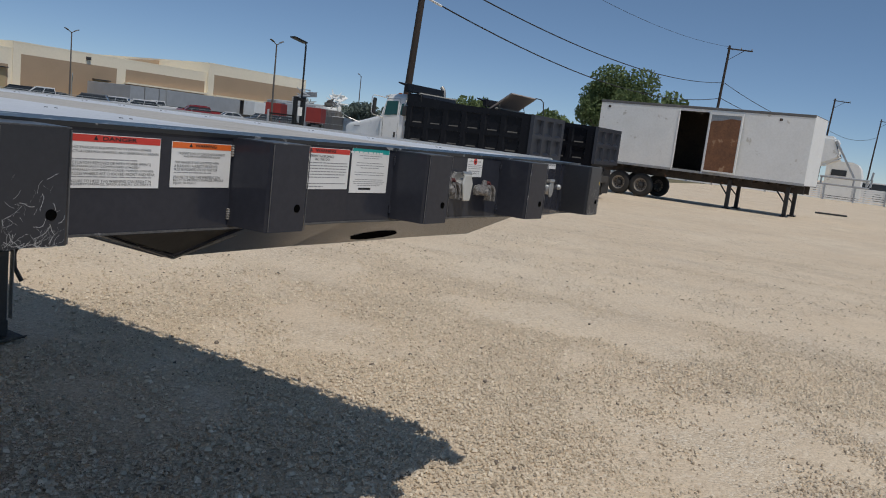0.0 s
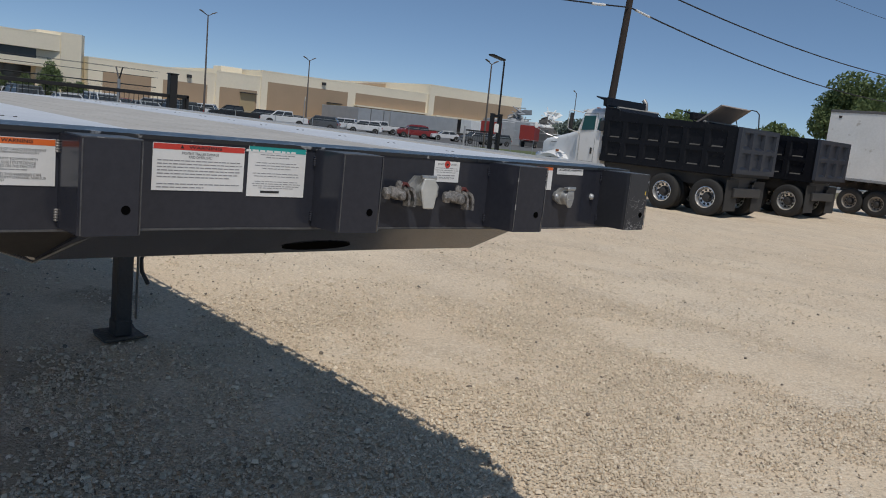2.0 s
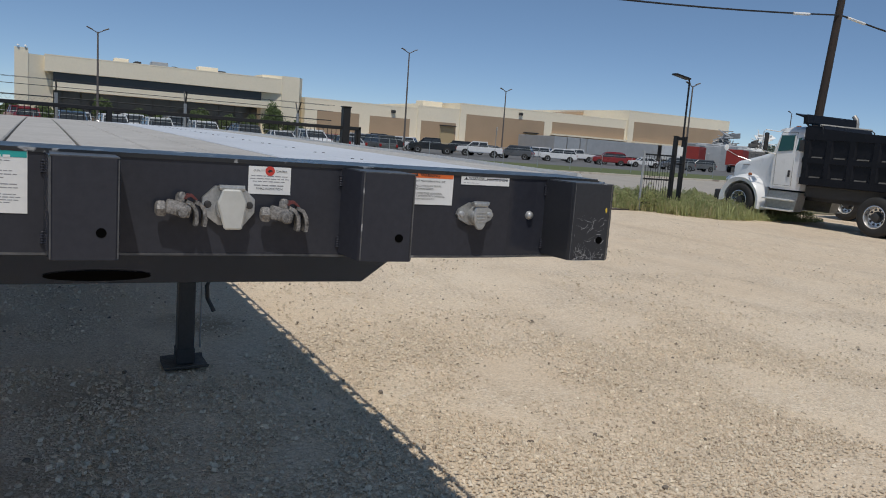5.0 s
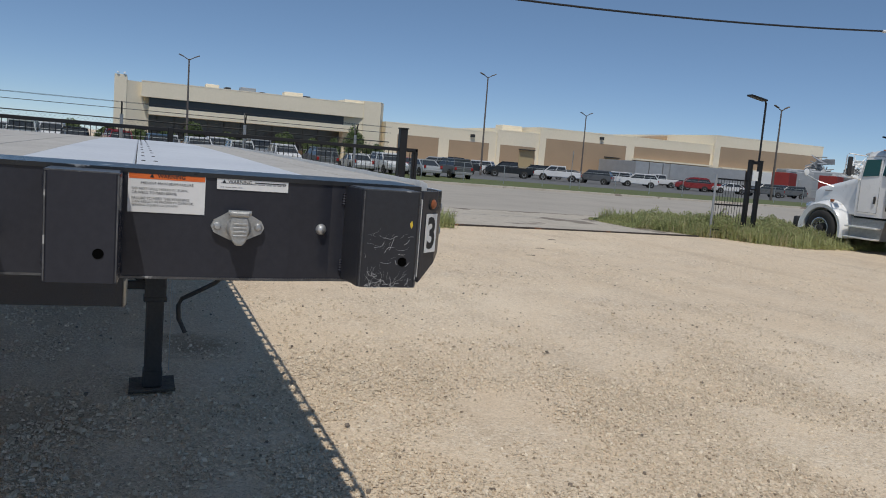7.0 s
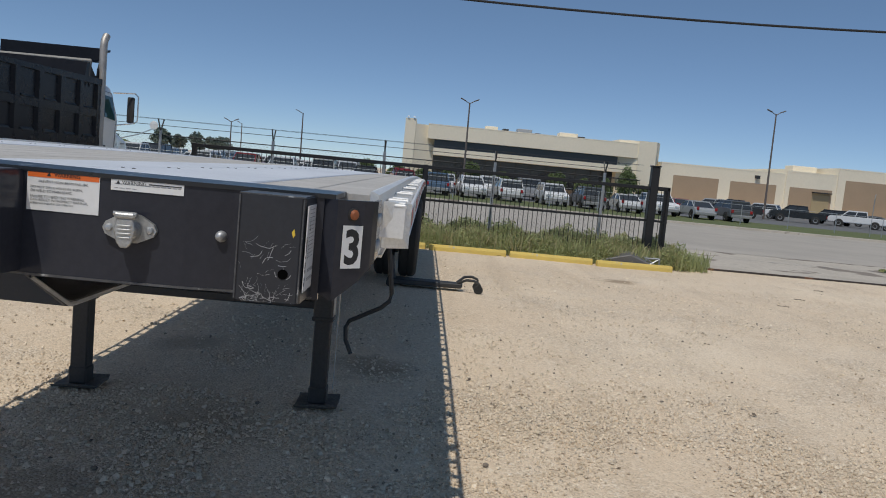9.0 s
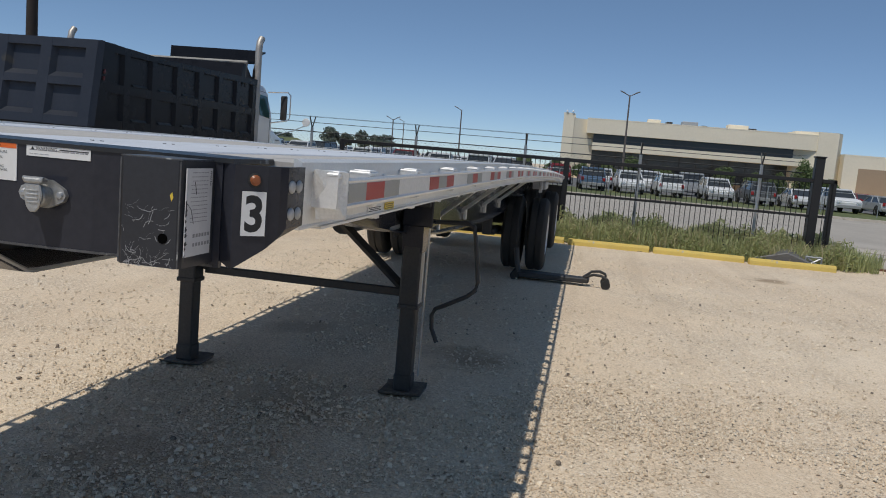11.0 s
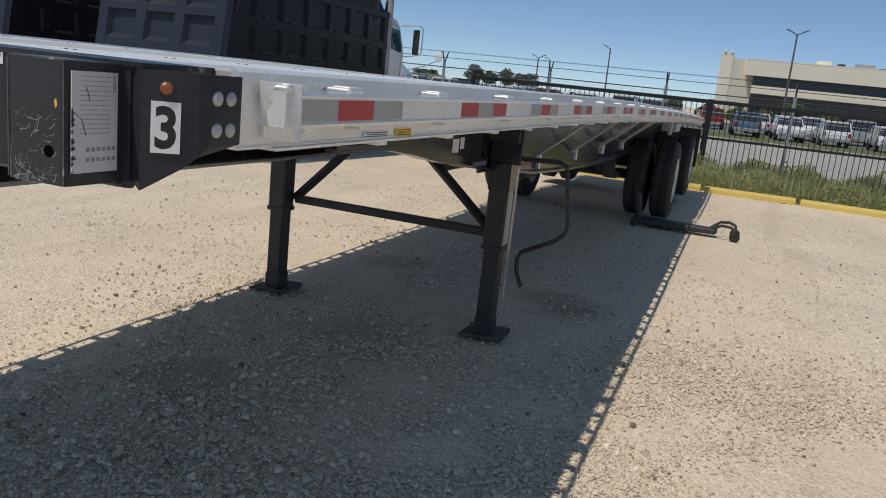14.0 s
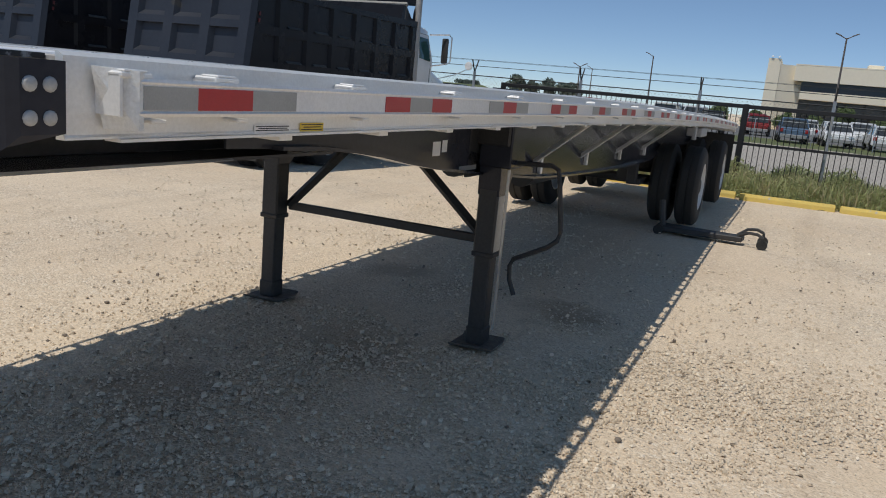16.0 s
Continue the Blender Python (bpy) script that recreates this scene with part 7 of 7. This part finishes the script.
PAINTS = {"white": paint("white", (0.78, 0.78, 0.78)), "black": paint("black", (0.016, 0.017, 0.019)), "silver": paint("silver", (0.45, 0.46, 0.47)), "grey": paint("grey", (0.12, 0.125, 0.13)), "red": paint("red", (0.26, 0.02, 0.022)), "blue": paint("blue", (0.1, 0.16, 0.25))}
SHAPES = {
    "sedan": (4.7, 0.9, [(-2.3, 0.35), (-2.32, 0.7), (-2.1, 0.86), (-1.0, 0.95), (1.5, 0.98), (2.25, 0.92), (2.35, 0.6), (2.3, 0.35)], [(-1.05, 0.94), (-0.35, 1.4), (0.9, 1.43), (1.7, 0.97)]),
    "suv": (4.8, 0.95, [(-2.35, 0.4), (-2.38, 0.85), (-2.2, 1.02), (-1.15, 1.12), (2.2, 1.14), (2.38, 0.95), (2.36, 0.4)], [(-1.2, 1.11), (-0.55, 1.68), (1.9, 1.72), (2.25, 1.13)]),
    "pickup": (5.8, 1.0, [(-2.85, 0.5), (-2.9, 0.95), (-2.7, 1.15), (-1.5, 1.22), (2.85, 1.2), (2.9, 0.7), (2.85, 0.5)], [(-1.55, 1.2), (-0.85, 1.82), (0.85, 1.84), (1.05, 1.2)]),
    "van": (5.2, 1.0, [(-2.55, 0.4), (-2.6, 0.9), (-2.35, 1.15), (-1.7, 1.25), (2.55, 1.25), (2.6, 0.5), (2.55, 0.4)], [(-1.75, 1.24), (-1.1, 1.95), (2.4, 1.98), (2.55, 1.25)]),
}
CW = bmesh.new()
lathe(CW, [(0.2, -0.11), (0.3, -0.115), (0.345, -0.09), (0.355, -0.05), (0.355, 0.05), (0.345, 0.09), (0.3, 0.115), (0.2, 0.11), (0.2, -0.11)], n=20, caps=False)
CW = finish(CW, RUBBER, 40)
CR = bmesh.new()
lathe(CR, [(0.22, -0.1), (0.2, -0.09), (0.06, -0.07), (0.0, -0.08)], n=16, caps=False)
CR = finish(CR, ALUDULL, 40)
WORD = {"sedan": "sedan", "suv": "sport utility car", "pickup": "crew-cab pickup truck", "van": "panel van"}
CARS = {}


def car(kind, colour, x, y, rz):
    """One parked car facing its own -x; the first of each kind and colour is built, the rest copied."""
    m = pose(x, y, lift(x, y) + 0.05, 0, 0, rz)
    if (kind, colour) in CARS:
        return copy_thing(CARS[kind, colour], m)
    L, hw, low, cab = SHAPES[kind]
    T = thing("pickup_truck" if kind == "pickup" else "car", m, f"{colour} {WORD[kind]} parked on asphalt", "pickup truck" if kind == "pickup" else "car", "parked cars")
    CARS[kind, colour] = T
    bm = bmesh.new()
    prism(bm, low, "y", -hw, hw)
    if kind == "pickup":
        # open load bed cut into the rear
        box(bm, 1.15, 2.8, -hw + 0.12, hw - 0.12, 1.15, 1.215)
    bmesh.ops.bevel(bm, geom=list(bm.edges), offset=0.07, segments=2, affect="EDGES")
    body = part("body", bm, PAINTS[colour], T, "", 40)
    bm = bmesh.new()
    prism(bm, cab, "y", -hw * 0.93, hw * 0.93)
    for v in bm.verts:
        if v.co.z > cab[1][1] - 0.1:
            v.co.y *= 0.84
    part("window_band", bm, CARGLASS, T, "dark car windows", 20)
    bm = bmesh.new()
    (x1, z1), (x2, z2) = cab[1], cab[2]
    box(bm, x1 - 0.1, x2 + 0.1, -hw * 0.82, hw * 0.82, max(z1, z2) - 0.13, max(z1, z2) + 0.03, 0.06, seg=2)
    part("roof", bm, PAINTS[colour], T, "", 40)
    for s in (-1, 1):
        for (xa, za), (xb, zb) in ((cab[0], cab[1]), (cab[3], cab[2]), (((cab[0][0] + cab[3][0]) / 2, cab[0][1]), ((cab[1][0] + cab[2][0]) / 2, cab[1][1]))):
            bm = bmesh.new()
            tube(bm, [(xa, s * hw * 0.935, za), (xb, s * hw * 0.79, zb)], 0.045, 4)
            part("pillar", bm, PAINTS[colour], T)
    r = 0.355 if kind in ("sedan", "suv") else 0.4
    for xx in (-L * 0.3, L * 0.31):
        for s in (-1, 1):
            w = part("wheel", CW, None, T, at=Matrix.Translation((xx, s * (hw - 0.08), r)) @ Matrix.Rotation(0 if s < 0 else math.pi, 4, "Z") @ Matrix.Diagonal((r / 0.355, 1, r / 0.355, 1)))
            part("rim", CR, None, w)
            bm = bmesh.new()
            lathe(bm, [(0.0, 0), (r + 0.07, 0), (r + 0.07, 0.006)], (xx, s * hw - (0.003 if s > 0 else 0.003), r), "y", 20)
            part("wheel_arch", bm, RUBBER, T)
    for s in (-1, 1):
        bm = bmesh.new()
        box(bm, -L / 2 - 0.0, -L / 2 + 0.1, s * hw * 0.72 - 0.18, s * hw * 0.72 + 0.18, low[1][1] - 0.16, low[1][1] - 0.02, 0.02)
        part("headlight", bm, CHROME, T)
        bm = bmesh.new()
        box(bm, L / 2 - 0.06, L / 2 + 0.03, s * hw * 0.84 - 0.1, s * hw * 0.84 + 0.1, 0.75, 1.0, 0.02)
        part("tail_light", bm, REDLENS, T)
    for q in (-L / 2, L / 2):
        bm = bmesh.new()
        box(bm, q - 0.06, q + 0.06, -hw * 0.9, hw * 0.9, 0.37, 0.61, 0.03)
        part("bumper", bm, PLASTICGREY, T)
    return T


for kind, colour, x, y, rz in (
    ("pickup", "black", -84, 37.2, 68), ("pickup", "black", -84, 44.2, 68), ("suv", "black", -90, 51.2, 40), ("pickup", "white", -84, 50.9, 62), ("suv", "grey", -84, 56.2, 45),
    ("suv", "white", -90, 63.6, 40), ("suv", "white", -84, 63.0, 60), ("pickup", "white", -94, 73.6, 60), ("pickup", "red", -88, 75.9, 68), ("suv", "red", -84, 71.6, 60),
    ("sedan", "white", -85, 78.8, 65), ("suv", "grey", -80, 80.2, 75), ("suv", "grey", -84, 88.5, 75), ("suv", "white", -93, 44.0, 50), ("sedan", "grey", -94, 58.5, 60), ("suv", "silver", -95, 38.6, 60),
    ("suv", "blue", -62, 3.9, 4), ("suv", "white", -62, 6.8, 184), ("suv", "white", -62, 9.7, 3), ("pickup", "white", -70, 8.9, 180), ("van", "silver", -72, 12.6, 0), ("suv", "white", -62, 13.3, 182),
    ("suv", "grey", -62, 16.2, 3), ("sedan", "white", -62, 19.2, 2), ("suv", "white", -63, 22.3, 184), ("sedan", "silver", -63, 25.4, 4), ("suv", "grey", -64, 28.6, 4), ("sedan", "white", -72, 18.0, 0),
    ("suv", "red", -74, 1.2, 0), ("pickup", "red", -86, 0.4, 10), ("suv", "white", -72, 4.9, 0), ("sedan", "silver", -74, 23.5, 0), ("sedan", "red", -76, 28.2, 0), ("suv", "white", -86, 8.3, 0), ("sedan", "white", -86, 14.8, 0)):
    car(kind, colour, x, y, rz)
rnd = random.Random(21)
for row in range(5):
    y = -2.0 - 2.5 * row
    while y > -52 - 16 * row:
        car(rnd.choice(("sedan", "suv", "suv", "pickup", "van")), rnd.choice(("white", "white", "white", "white", "silver", "grey", "black", "red", "blue")), -66 - 11 * row + rnd.uniform(-0.6, 0.6), y, rnd.choice((0, 180)) + rnd.uniform(-3, 3))
        y -= rnd.uniform(2.8, 3.6) if rnd.random() < 0.85 else 6.0


# semi-trailers at the loading docks
def dock_trailer(x, y, L, rz, colour, label):
    T = thing("box_trailer", pose(x, y, lift(x, y) + 0.05, 0, 0, rz), label, "trailer", "dock trailers")
    bm = bmesh.new()
    box(bm, -L / 2, L / 2, -1.28, 1.28, 1.2, 3.75, 0.03)
    part("body", bm, colour, T)
    bm = bmesh.new()
    box(bm, -L / 2 + 0.3, L / 2 - 0.3, -0.5, 0.5, 0.9, 1.2)
    part("underframe", bm, BLACKDULL, T)
    for xx in (-L / 2 + 1.2, -L / 2 + 2.5):
        for s in (-1, 1):
            wheel(T, xx, s * 1.1, 0.51, BW, s)
    bm = bmesh.new()
    for s in (-1, 1):
        box(bm, L / 2 - 2.6, L / 2 - 2.45, s * 0.8 - 0.07, s * 0.8 + 0.07, 0, 1.0)
    part("landing_legs", bm, BLACKDULL, T)


REDBOX = mat("faded red trailer paint", (0.33, 0.04, 0.03), (0.26, 0.03, 0.025), 0.6)
SILVERBOX = mat("dull silver trailer wall", (0.46, 0.47, 0.48), (0.36, 0.37, 0.38), 0.45, 0.2, big=0.8, fine=9)
for k in range(3):
    dock_trailer(-112, 79.6 + k * 2.75, 11, 0, SILVERBOX, "dull silver semi-trailer backed to the docks")
dock_trailer(-108, 93.4, 17, -86, SILVERBOX, "long dull silver semi-trailer in the car park")
dock_trailer(-106, 105.0, 4.6, -84, VANWHITE, "short white box trailer in the car park")
for x, y in ((-94, 97.5), (-90, 103.0)):
    dock_trailer(x, y, 4.6, -60, REDBOX, "short faded red box trailer in the car park")

# low chain-link fence and a sign on the far verge
vf = thing("chain_link_fence", pose(-57.0, 0, 0), "low galvanised chain-link fence on the far verge", "fence")
vp = rod_mesh(0.03, 1.5, 6, GALV)
y = -110.0
while y < 150:
    part("post", vp, None, vf, at=Matrix.Translation((0, y, lift(-57, y) + 0.05)))
    y += 3.6
bm = bmesh.new()
tube(bm, [(0, yy, lift(-57, yy) + 1.52) for yy in range(-110, 151, 13)], 0.016, 4)
part("top_rail", bm, GALV, vf)
S = thing("road_sign", pose(-57.5, 37.0, lift(-57.5, 37)), "grey metal road sign seen from its edge", "sign")
bm = bmesh.new()
tube(bm, [(0, 0, 0), (0, 0, 3.2)], 0.03, 6)
part("post", bm, GALV, S)
bm = bmesh.new()
prism(bm, [(-0.38, 2.9), (0.0, 3.28), (0.38, 2.9), (0.0, 2.52)], "x", 0.03, 0.045)
part("panel", bm, GALV, S, "", at=Matrix.Rotation(radians(60), 4, "Z"))


# ---- trees and hedges
def crown(n, rx, ry, rz, zc, leaf, seed, lumps=9, material=None):
    """Leaf quads gathered in lumps with an uneven outline and gaps."""
    g = np.random.default_rng(seed)
    c = g.normal(0, 1, (lumps, 3))
    c = c / np.linalg.norm(c, axis=1)[:, None] * g.uniform(0.35, 0.8, (lumps, 1))
    rad = g.uniform(0.28, 0.5, lumps)
    k = g.integers(0, lumps, n)
    d = g.normal(0, 1, (n, 3))
    d = d / np.linalg.norm(d, axis=1)[:, None] * (g.random((n, 1)) ** 0.45)
    p = (c[k] + d * rad[k][:, None]) * np.array([rx, ry, rz]) + np.array([0, 0, zc])
    a, b = g.normal(0, 1, (n, 3)), g.normal(0, 1, (n, 3))
    a /= np.linalg.norm(a, axis=1)[:, None]
    b -= (a * b).sum(1)[:, None] * a
    b /= np.linalg.norm(b, axis=1)[:, None]
    s = leaf * g.uniform(0.6, 1.3, (n, 1))
    v = np.stack([p - a * s, p + b * s * 0.5, p + a * s, p - b * s * 0.5], 1).reshape(-1, 3)
    me = bpy.data.meshes.new("crown")
    me.from_pydata(v.tolist(), [], np.arange(4 * n).reshape(-1, 4).tolist())
    me.materials.append(material or LEAF)
    return me


def tree(x, y, h, w, seed, n=2600, leaf=0.28, z=0.0, label="broad green shade tree beyond the yard", leaf_mat=None):
    T = thing("tree", pose(x, y, z), label, "tree", "trees")
    g = random.Random(seed)
    bm = bmesh.new()
    tube(bm, [(0, 0, -0.3), (0.05, 0.02, h * 0.25), (0.0, 0.1, h * 0.6)], 0.03 * h, 10, 0.012 * h)
    for k in range(6):
        a = g.uniform(0, math.tau)
        z0 = h * g.uniform(0.25, 0.5)
        tube(bm, [(0, 0.05, z0), (math.cos(a) * w * 0.25, math.sin(a) * w * 0.25, z0 + h * 0.15), (math.cos(a) * w * 0.4, math.sin(a) * w * 0.4, z0 + h * 0.3)], 0.012 * h, 6, 0.004 * h)
    part("trunk", bm, BARK, T, "", 40)
    part("crown", crown(n, w / 2, w / 2, h * 0.36, h * 0.62, leaf, seed, 14, leaf_mat), None, T)


tree(-26.9, 75, 10.2, 8.6, 3, 17000, 0.19)
tree(-24, 82, 8.2, 7, 4, 5000, 0.28)
tree(-34, 60, 5.4, 6, 6, 2500, 0.25, label="low green tree beyond the yard")
tree(-40, 58, 5.0, 5, 7, 1800, 0.25, label="low green tree beyond the yard")
tree(-30, 66, 5.2, 6, 16, 1800, 0.25, label="low green tree beyond the yard")
tree(-60, 105, 6.5, 9, 8, 2000, 0.32)
tree(-52, 110, 6.5, 9, 9, 2000, 0.32)
for k, (yy, hh, ww) in enumerate(((-60.8, 5.9, 6.4), (-57.4, 4.8, 4.6), (-52.6, 6.0, 6.2), (-46.6, 5.4, 7.4), (-74, 4.0, 8))):
    tree(-190, yy, hh, ww, 30 + k, 2600, 0.34, label="distant green tree beyond the car park", leaf_mat=HAZYLEAF)
bm = bmesh.new()
prism(bm, [(-192, -0.5), (-188, 1.6), (-180, 2.3), (-168, 1.2), (-150, -0.4)], "y", -120, -60)
for v in bm.verts:
    if v.co.y > -61:
        v.co.y += (v.co.x + 180) * 0.3 - (v.co.z + 0.5) * 2.2
    if v.co.z > 0:
        v.co.z += 0.25 * math.sin(v.co.x)
solo("grass_bank", bm, VERGE, "low grassy bank beyond the car park", "bank", kind="structure")
for k, (yy, hh, ww) in enumerate(((-1.5, 2.6, 4.6), (2.6, 2.8, 4.4), (6.4, 2.6, 4.4), (10.3, 4.2, 4.6), (14.6, 3.2, 4.4), (18.6, 3.0, 4.6), (23.4, 3.7, 4.4), (27.5, 3.2, 4.4), (30.8, 3.4, 4.4), (34.4, 5.4, 5.2), (-6, 3.0, 5), (37.6, 3.2, 4))):
    T = thing("bush", pose(-119.5, yy, lift(-118, yy) - 0.1), "clipped green bush in front of the office", "bush", "office bushes")
    part("foliage", crown(5200, ww / 2, 1.6, hh * 0.5, hh * 0.5, 0.17, 50 + k, 30), None, T)

# ---- odds and ends on the gravel and in the weeds
bm = bmesh.new()
prism(bm, [(-0.55, 0.02), (-0.5, 0.1), (0.1, 0.3), (0.55, 0.16), (0.55, 0.03)], "y", -0.35, 0.35)
bmesh.ops.bevel(bm, geom=list(bm.edges), offset=0.015, segments=1, affect="EDGES")
solo("metal_cover", bm, DARKGALV, "bent grey sheet-metal cover lying in the weeds", "scrap metal", at=pose(-16.75, 7.6, lift(-16.8, 7.6), 4, 3, 78))
bm = bmesh.new()
for a, b in (((0, 0, 0.02), (0, 0, 0.22)), ((0, 0.3, 0.02), (0, 0.3, 0.22)), ((0, 0, 0.22), (0, 0.3, 0.22)), ((0, 0, 0.02), (0, 0.3, 0.02)), ((0, 0, 0.02), (0, 0.3, 0.22)), ((0, 0, 0.22), (0, 0.3, 0.02))):
    tube(bm, [a, b], 0.018, 4)
    tube(bm, [(p[0] - 0.3, p[1], p[2]) for p in (a, b)], 0.018, 4)
for yy in (0, 0.3):
    for zz in (0.02, 0.22):
        tube(bm, [(0, yy, zz), (-0.3, yy, zz)], 0.018, 4)
solo("lattice_crate", bm, GALV, "small galvanised lattice frame beside the parking stop", "scrap metal", at=pose(-16.45, 8.0, lift(-16.5, 8)))
rnd = random.Random(12)
for k in range(4):
    x, y = rnd.uniform(-16, -8), rnd.uniform(4.5, 12)
    bm = bmesh.new()
    tube(bm, [(0, 0, 0.008), (0.08, 0.03, 0.014), (0.16, 0.02, 0.006)], 0.005, 5)
    solo("twig", bm, BARK, "short dark brown twig lying on the gravel", "twig", "twigs", at=pose(x, y, 0, 0, 0, rnd.uniform(0, 360)))


# ---- far side of the yard: a mixer's hopper, white slatted fence and pipe rack behind the box trailer
MX = thing("batch_hopper", Matrix.Translation((-7.85, 84.0, -1.03)) @ Matrix.Scale(1.68, 4), "off-white steel hopper with a chute behind the box trailer", "hopper")
bm = bmesh.new()
prism(bm, [(-3.0, 4.1), (0.14, 4.0), (0.36, 3.55), (0.2, 3.05), (0.62, 2.8), (-0.5, 2.25), (-3.0, 2.0)], "y", -0.8, 0.8)
bmesh.ops.bevel(bm, geom=list(bm.edges), offset=0.16, segments=4, affect="EDGES")
part("hopper_shell", bm, VANWHITE, MX, "rounded off-white hopper shell", 40)
bm = bmesh.new()
prism(bm, [(0.12, 3.75), (0.24, 3.75), (1.46, 1.8), (1.34, 1.8)], "y", -0.85, -0.55)
part("chute", bm, GALV, MX)
for x in (-2.6, -1.2):
    for s in (-0.6, 0.6):
        bm = bmesh.new()
        box(bm, x - 0.06, x + 0.06, s - 0.06, s + 0.06, 0.48, 2.3, 0.01)
        part("post", bm, GALV, MX)
wf = thing("slatted_fence", pose(-30, 79, lift(-10, 79)), "low white slatted fence at the far side of the yard", "fence")
for k in range(7):
    bm = bmesh.new()
    box(bm, 0, 44, -0.02, 0.02, 0.06 + k * 0.19, 0.2 + k * 0.19)
    part("slat", bm, VANWHITE, wf)
for k in range(17):
    bm = bmesh.new()
    box(bm, k * 2.5 - 0.07, k * 2.5 + 0.07, -0.1, -0.02, 0, 1.5)
    part("post", bm, GALV, wf)
PR = thing("pipe_rack", Matrix.Translation((-6.2, 82.3, -1.03)) @ Matrix.Scale(1.68, 4), "grey steel pipe rack at the far side of the yard", "rack")
for x0, x1, z in ((-1.3, 1.3, 1.72), (-1.5, 1.3, 1.3)):
    bm = bmesh.new()
    tube(bm, [(x0, 0, z), (x1 - 0.1, 0, z), (x1, 0, z + 0.08), (x1 + 0.04, 0, z + 0.5)], 0.055, 8)
    part("rail", bm, GALV, PR)
for x in (-1.2, 0.45, 1.1):
    bm = bmesh.new()
    tube(bm, [(x, 0, 0.48), (x, 0, 1.72)], 0.05, 8)
    part("post", bm, GALV, PR)
ST = thing("site_cabin", Matrix.Translation((-6.64, 87.4, -1.03)) @ Matrix.Scale(1.68, 4), "white rounded site cabin behind the slatted fence", "cabin")
bm = bmesh.new()
prism(bm, [(-1.0, 0.7), (-1.02, 2.5), (-0.92, 2.64), (-0.75, 2.7), (0.35, 2.7), (0.62, 2.6), (0.82, 2.35), (0.93, 1.9), (0.95, 0.7)], "y", -0.9, 0.9)
part("body", bm, VANWHITE, ST, "", 40)
bm = bmesh.new()
box(bm, -0.7, 0.12, -0.93, -0.9, 1.85, 2.2, 0.01)
part("window", bm, CARGLASS, ST)
bm = bmesh.new()
box(bm, -0.9, 0.9, -0.5, 0.5, 0.5, 0.71)
part("underframe", bm, BLACKDULL, ST)
car("van", "white", -5.2, 95, -10)
bm = bmesh.new()
box(bm, -0.75, 0.75, -0.06, 0.06, 0.0, 0.09, 0.015)
solo("steel_bar", bm, BLACKDULL, "long dark steel bar lying on the gravel", "scrap metal", at=pose(-3.6, 43.3, lift(-3.6, 43.3), 0, 0, 20))


# ---- scrap heaped beyond the car park, with low trees behind it
def scrap_heap(x, y, w, d, h, n, seed, material, label):
    """Bent sheets, beams and broken boards tipped on a mound."""
    g = random.Random(seed)
    bm = bmesh.new()
    for k in range(n):
        px, py = g.gauss(0, d * 0.28), g.gauss(0, w * 0.28)
        top = h * max(0.12, 1 - (px / d) ** 2 * 2 - (py / w) ** 2 * 2) * g.uniform(0.35, 1.0)
        m = Matrix.Translation((px, py, top)) @ Matrix.Rotation(g.uniform(0, math.tau), 4, "Z") @ Matrix.Rotation(g.gauss(0, 0.6), 4, "X") @ Matrix.Rotation(g.gauss(0, 0.4), 4, "Y")
        if g.random() < 0.5:
            a, b, c = g.uniform(0.5, 1.6), g.uniform(0.3, 0.9), 0.03
        else:
            a, b, c = g.uniform(0.8, 2.2), 0.07, 0.07
        box(bm, -a, a, -b, b, -c, c, 0, m=m)
    for k in range(int(n * 0.5)):
        px, py = g.gauss(0, d * 0.3), g.gauss(0, w * 0.3)
        r = h * g.uniform(0.25, 0.5)
        box(bm, -r, r, -r, r, -0.4, r * 1.2, 0.1, m=Matrix.Translation((px, py, 0.2)) @ Matrix.Rotation(g.uniform(0, 3), 4, "Z"))
    solo("scrap_heap", bm, material, label, "scrap heap", kind="stuff", at=pose(x, y, lift(x, y), 0, 0, 40))


scrap_heap(-110, 121.5, 10, 5, 8.0, 110, 61, SILVERBOX, "pale heap of scrap metal beyond the car park")
scrap_heap(-106, 127.5, 12, 5, 7.6, 110, 62, VANWHITE, "heap of whitish broken boards and sheets")
scrap_heap(-103, 122.5, 9, 4, 6.4, 70, 63, DARKGALV, "dull grey heap of tangled scrap")
for x, y, hh, ww, sd in ((-99, 124, 6.6, 6, 71), (-94.5, 121, 6.6, 7, 72), (-89, 124, 6.8, 8, 73), (-108, 138, 7.0, 9, 74)):
    tree(x, y, hh, ww, sd, 1800, 0.34, lift(x, y), label="distant green tree beyond the car park", leaf_mat=HAZYLEAF)
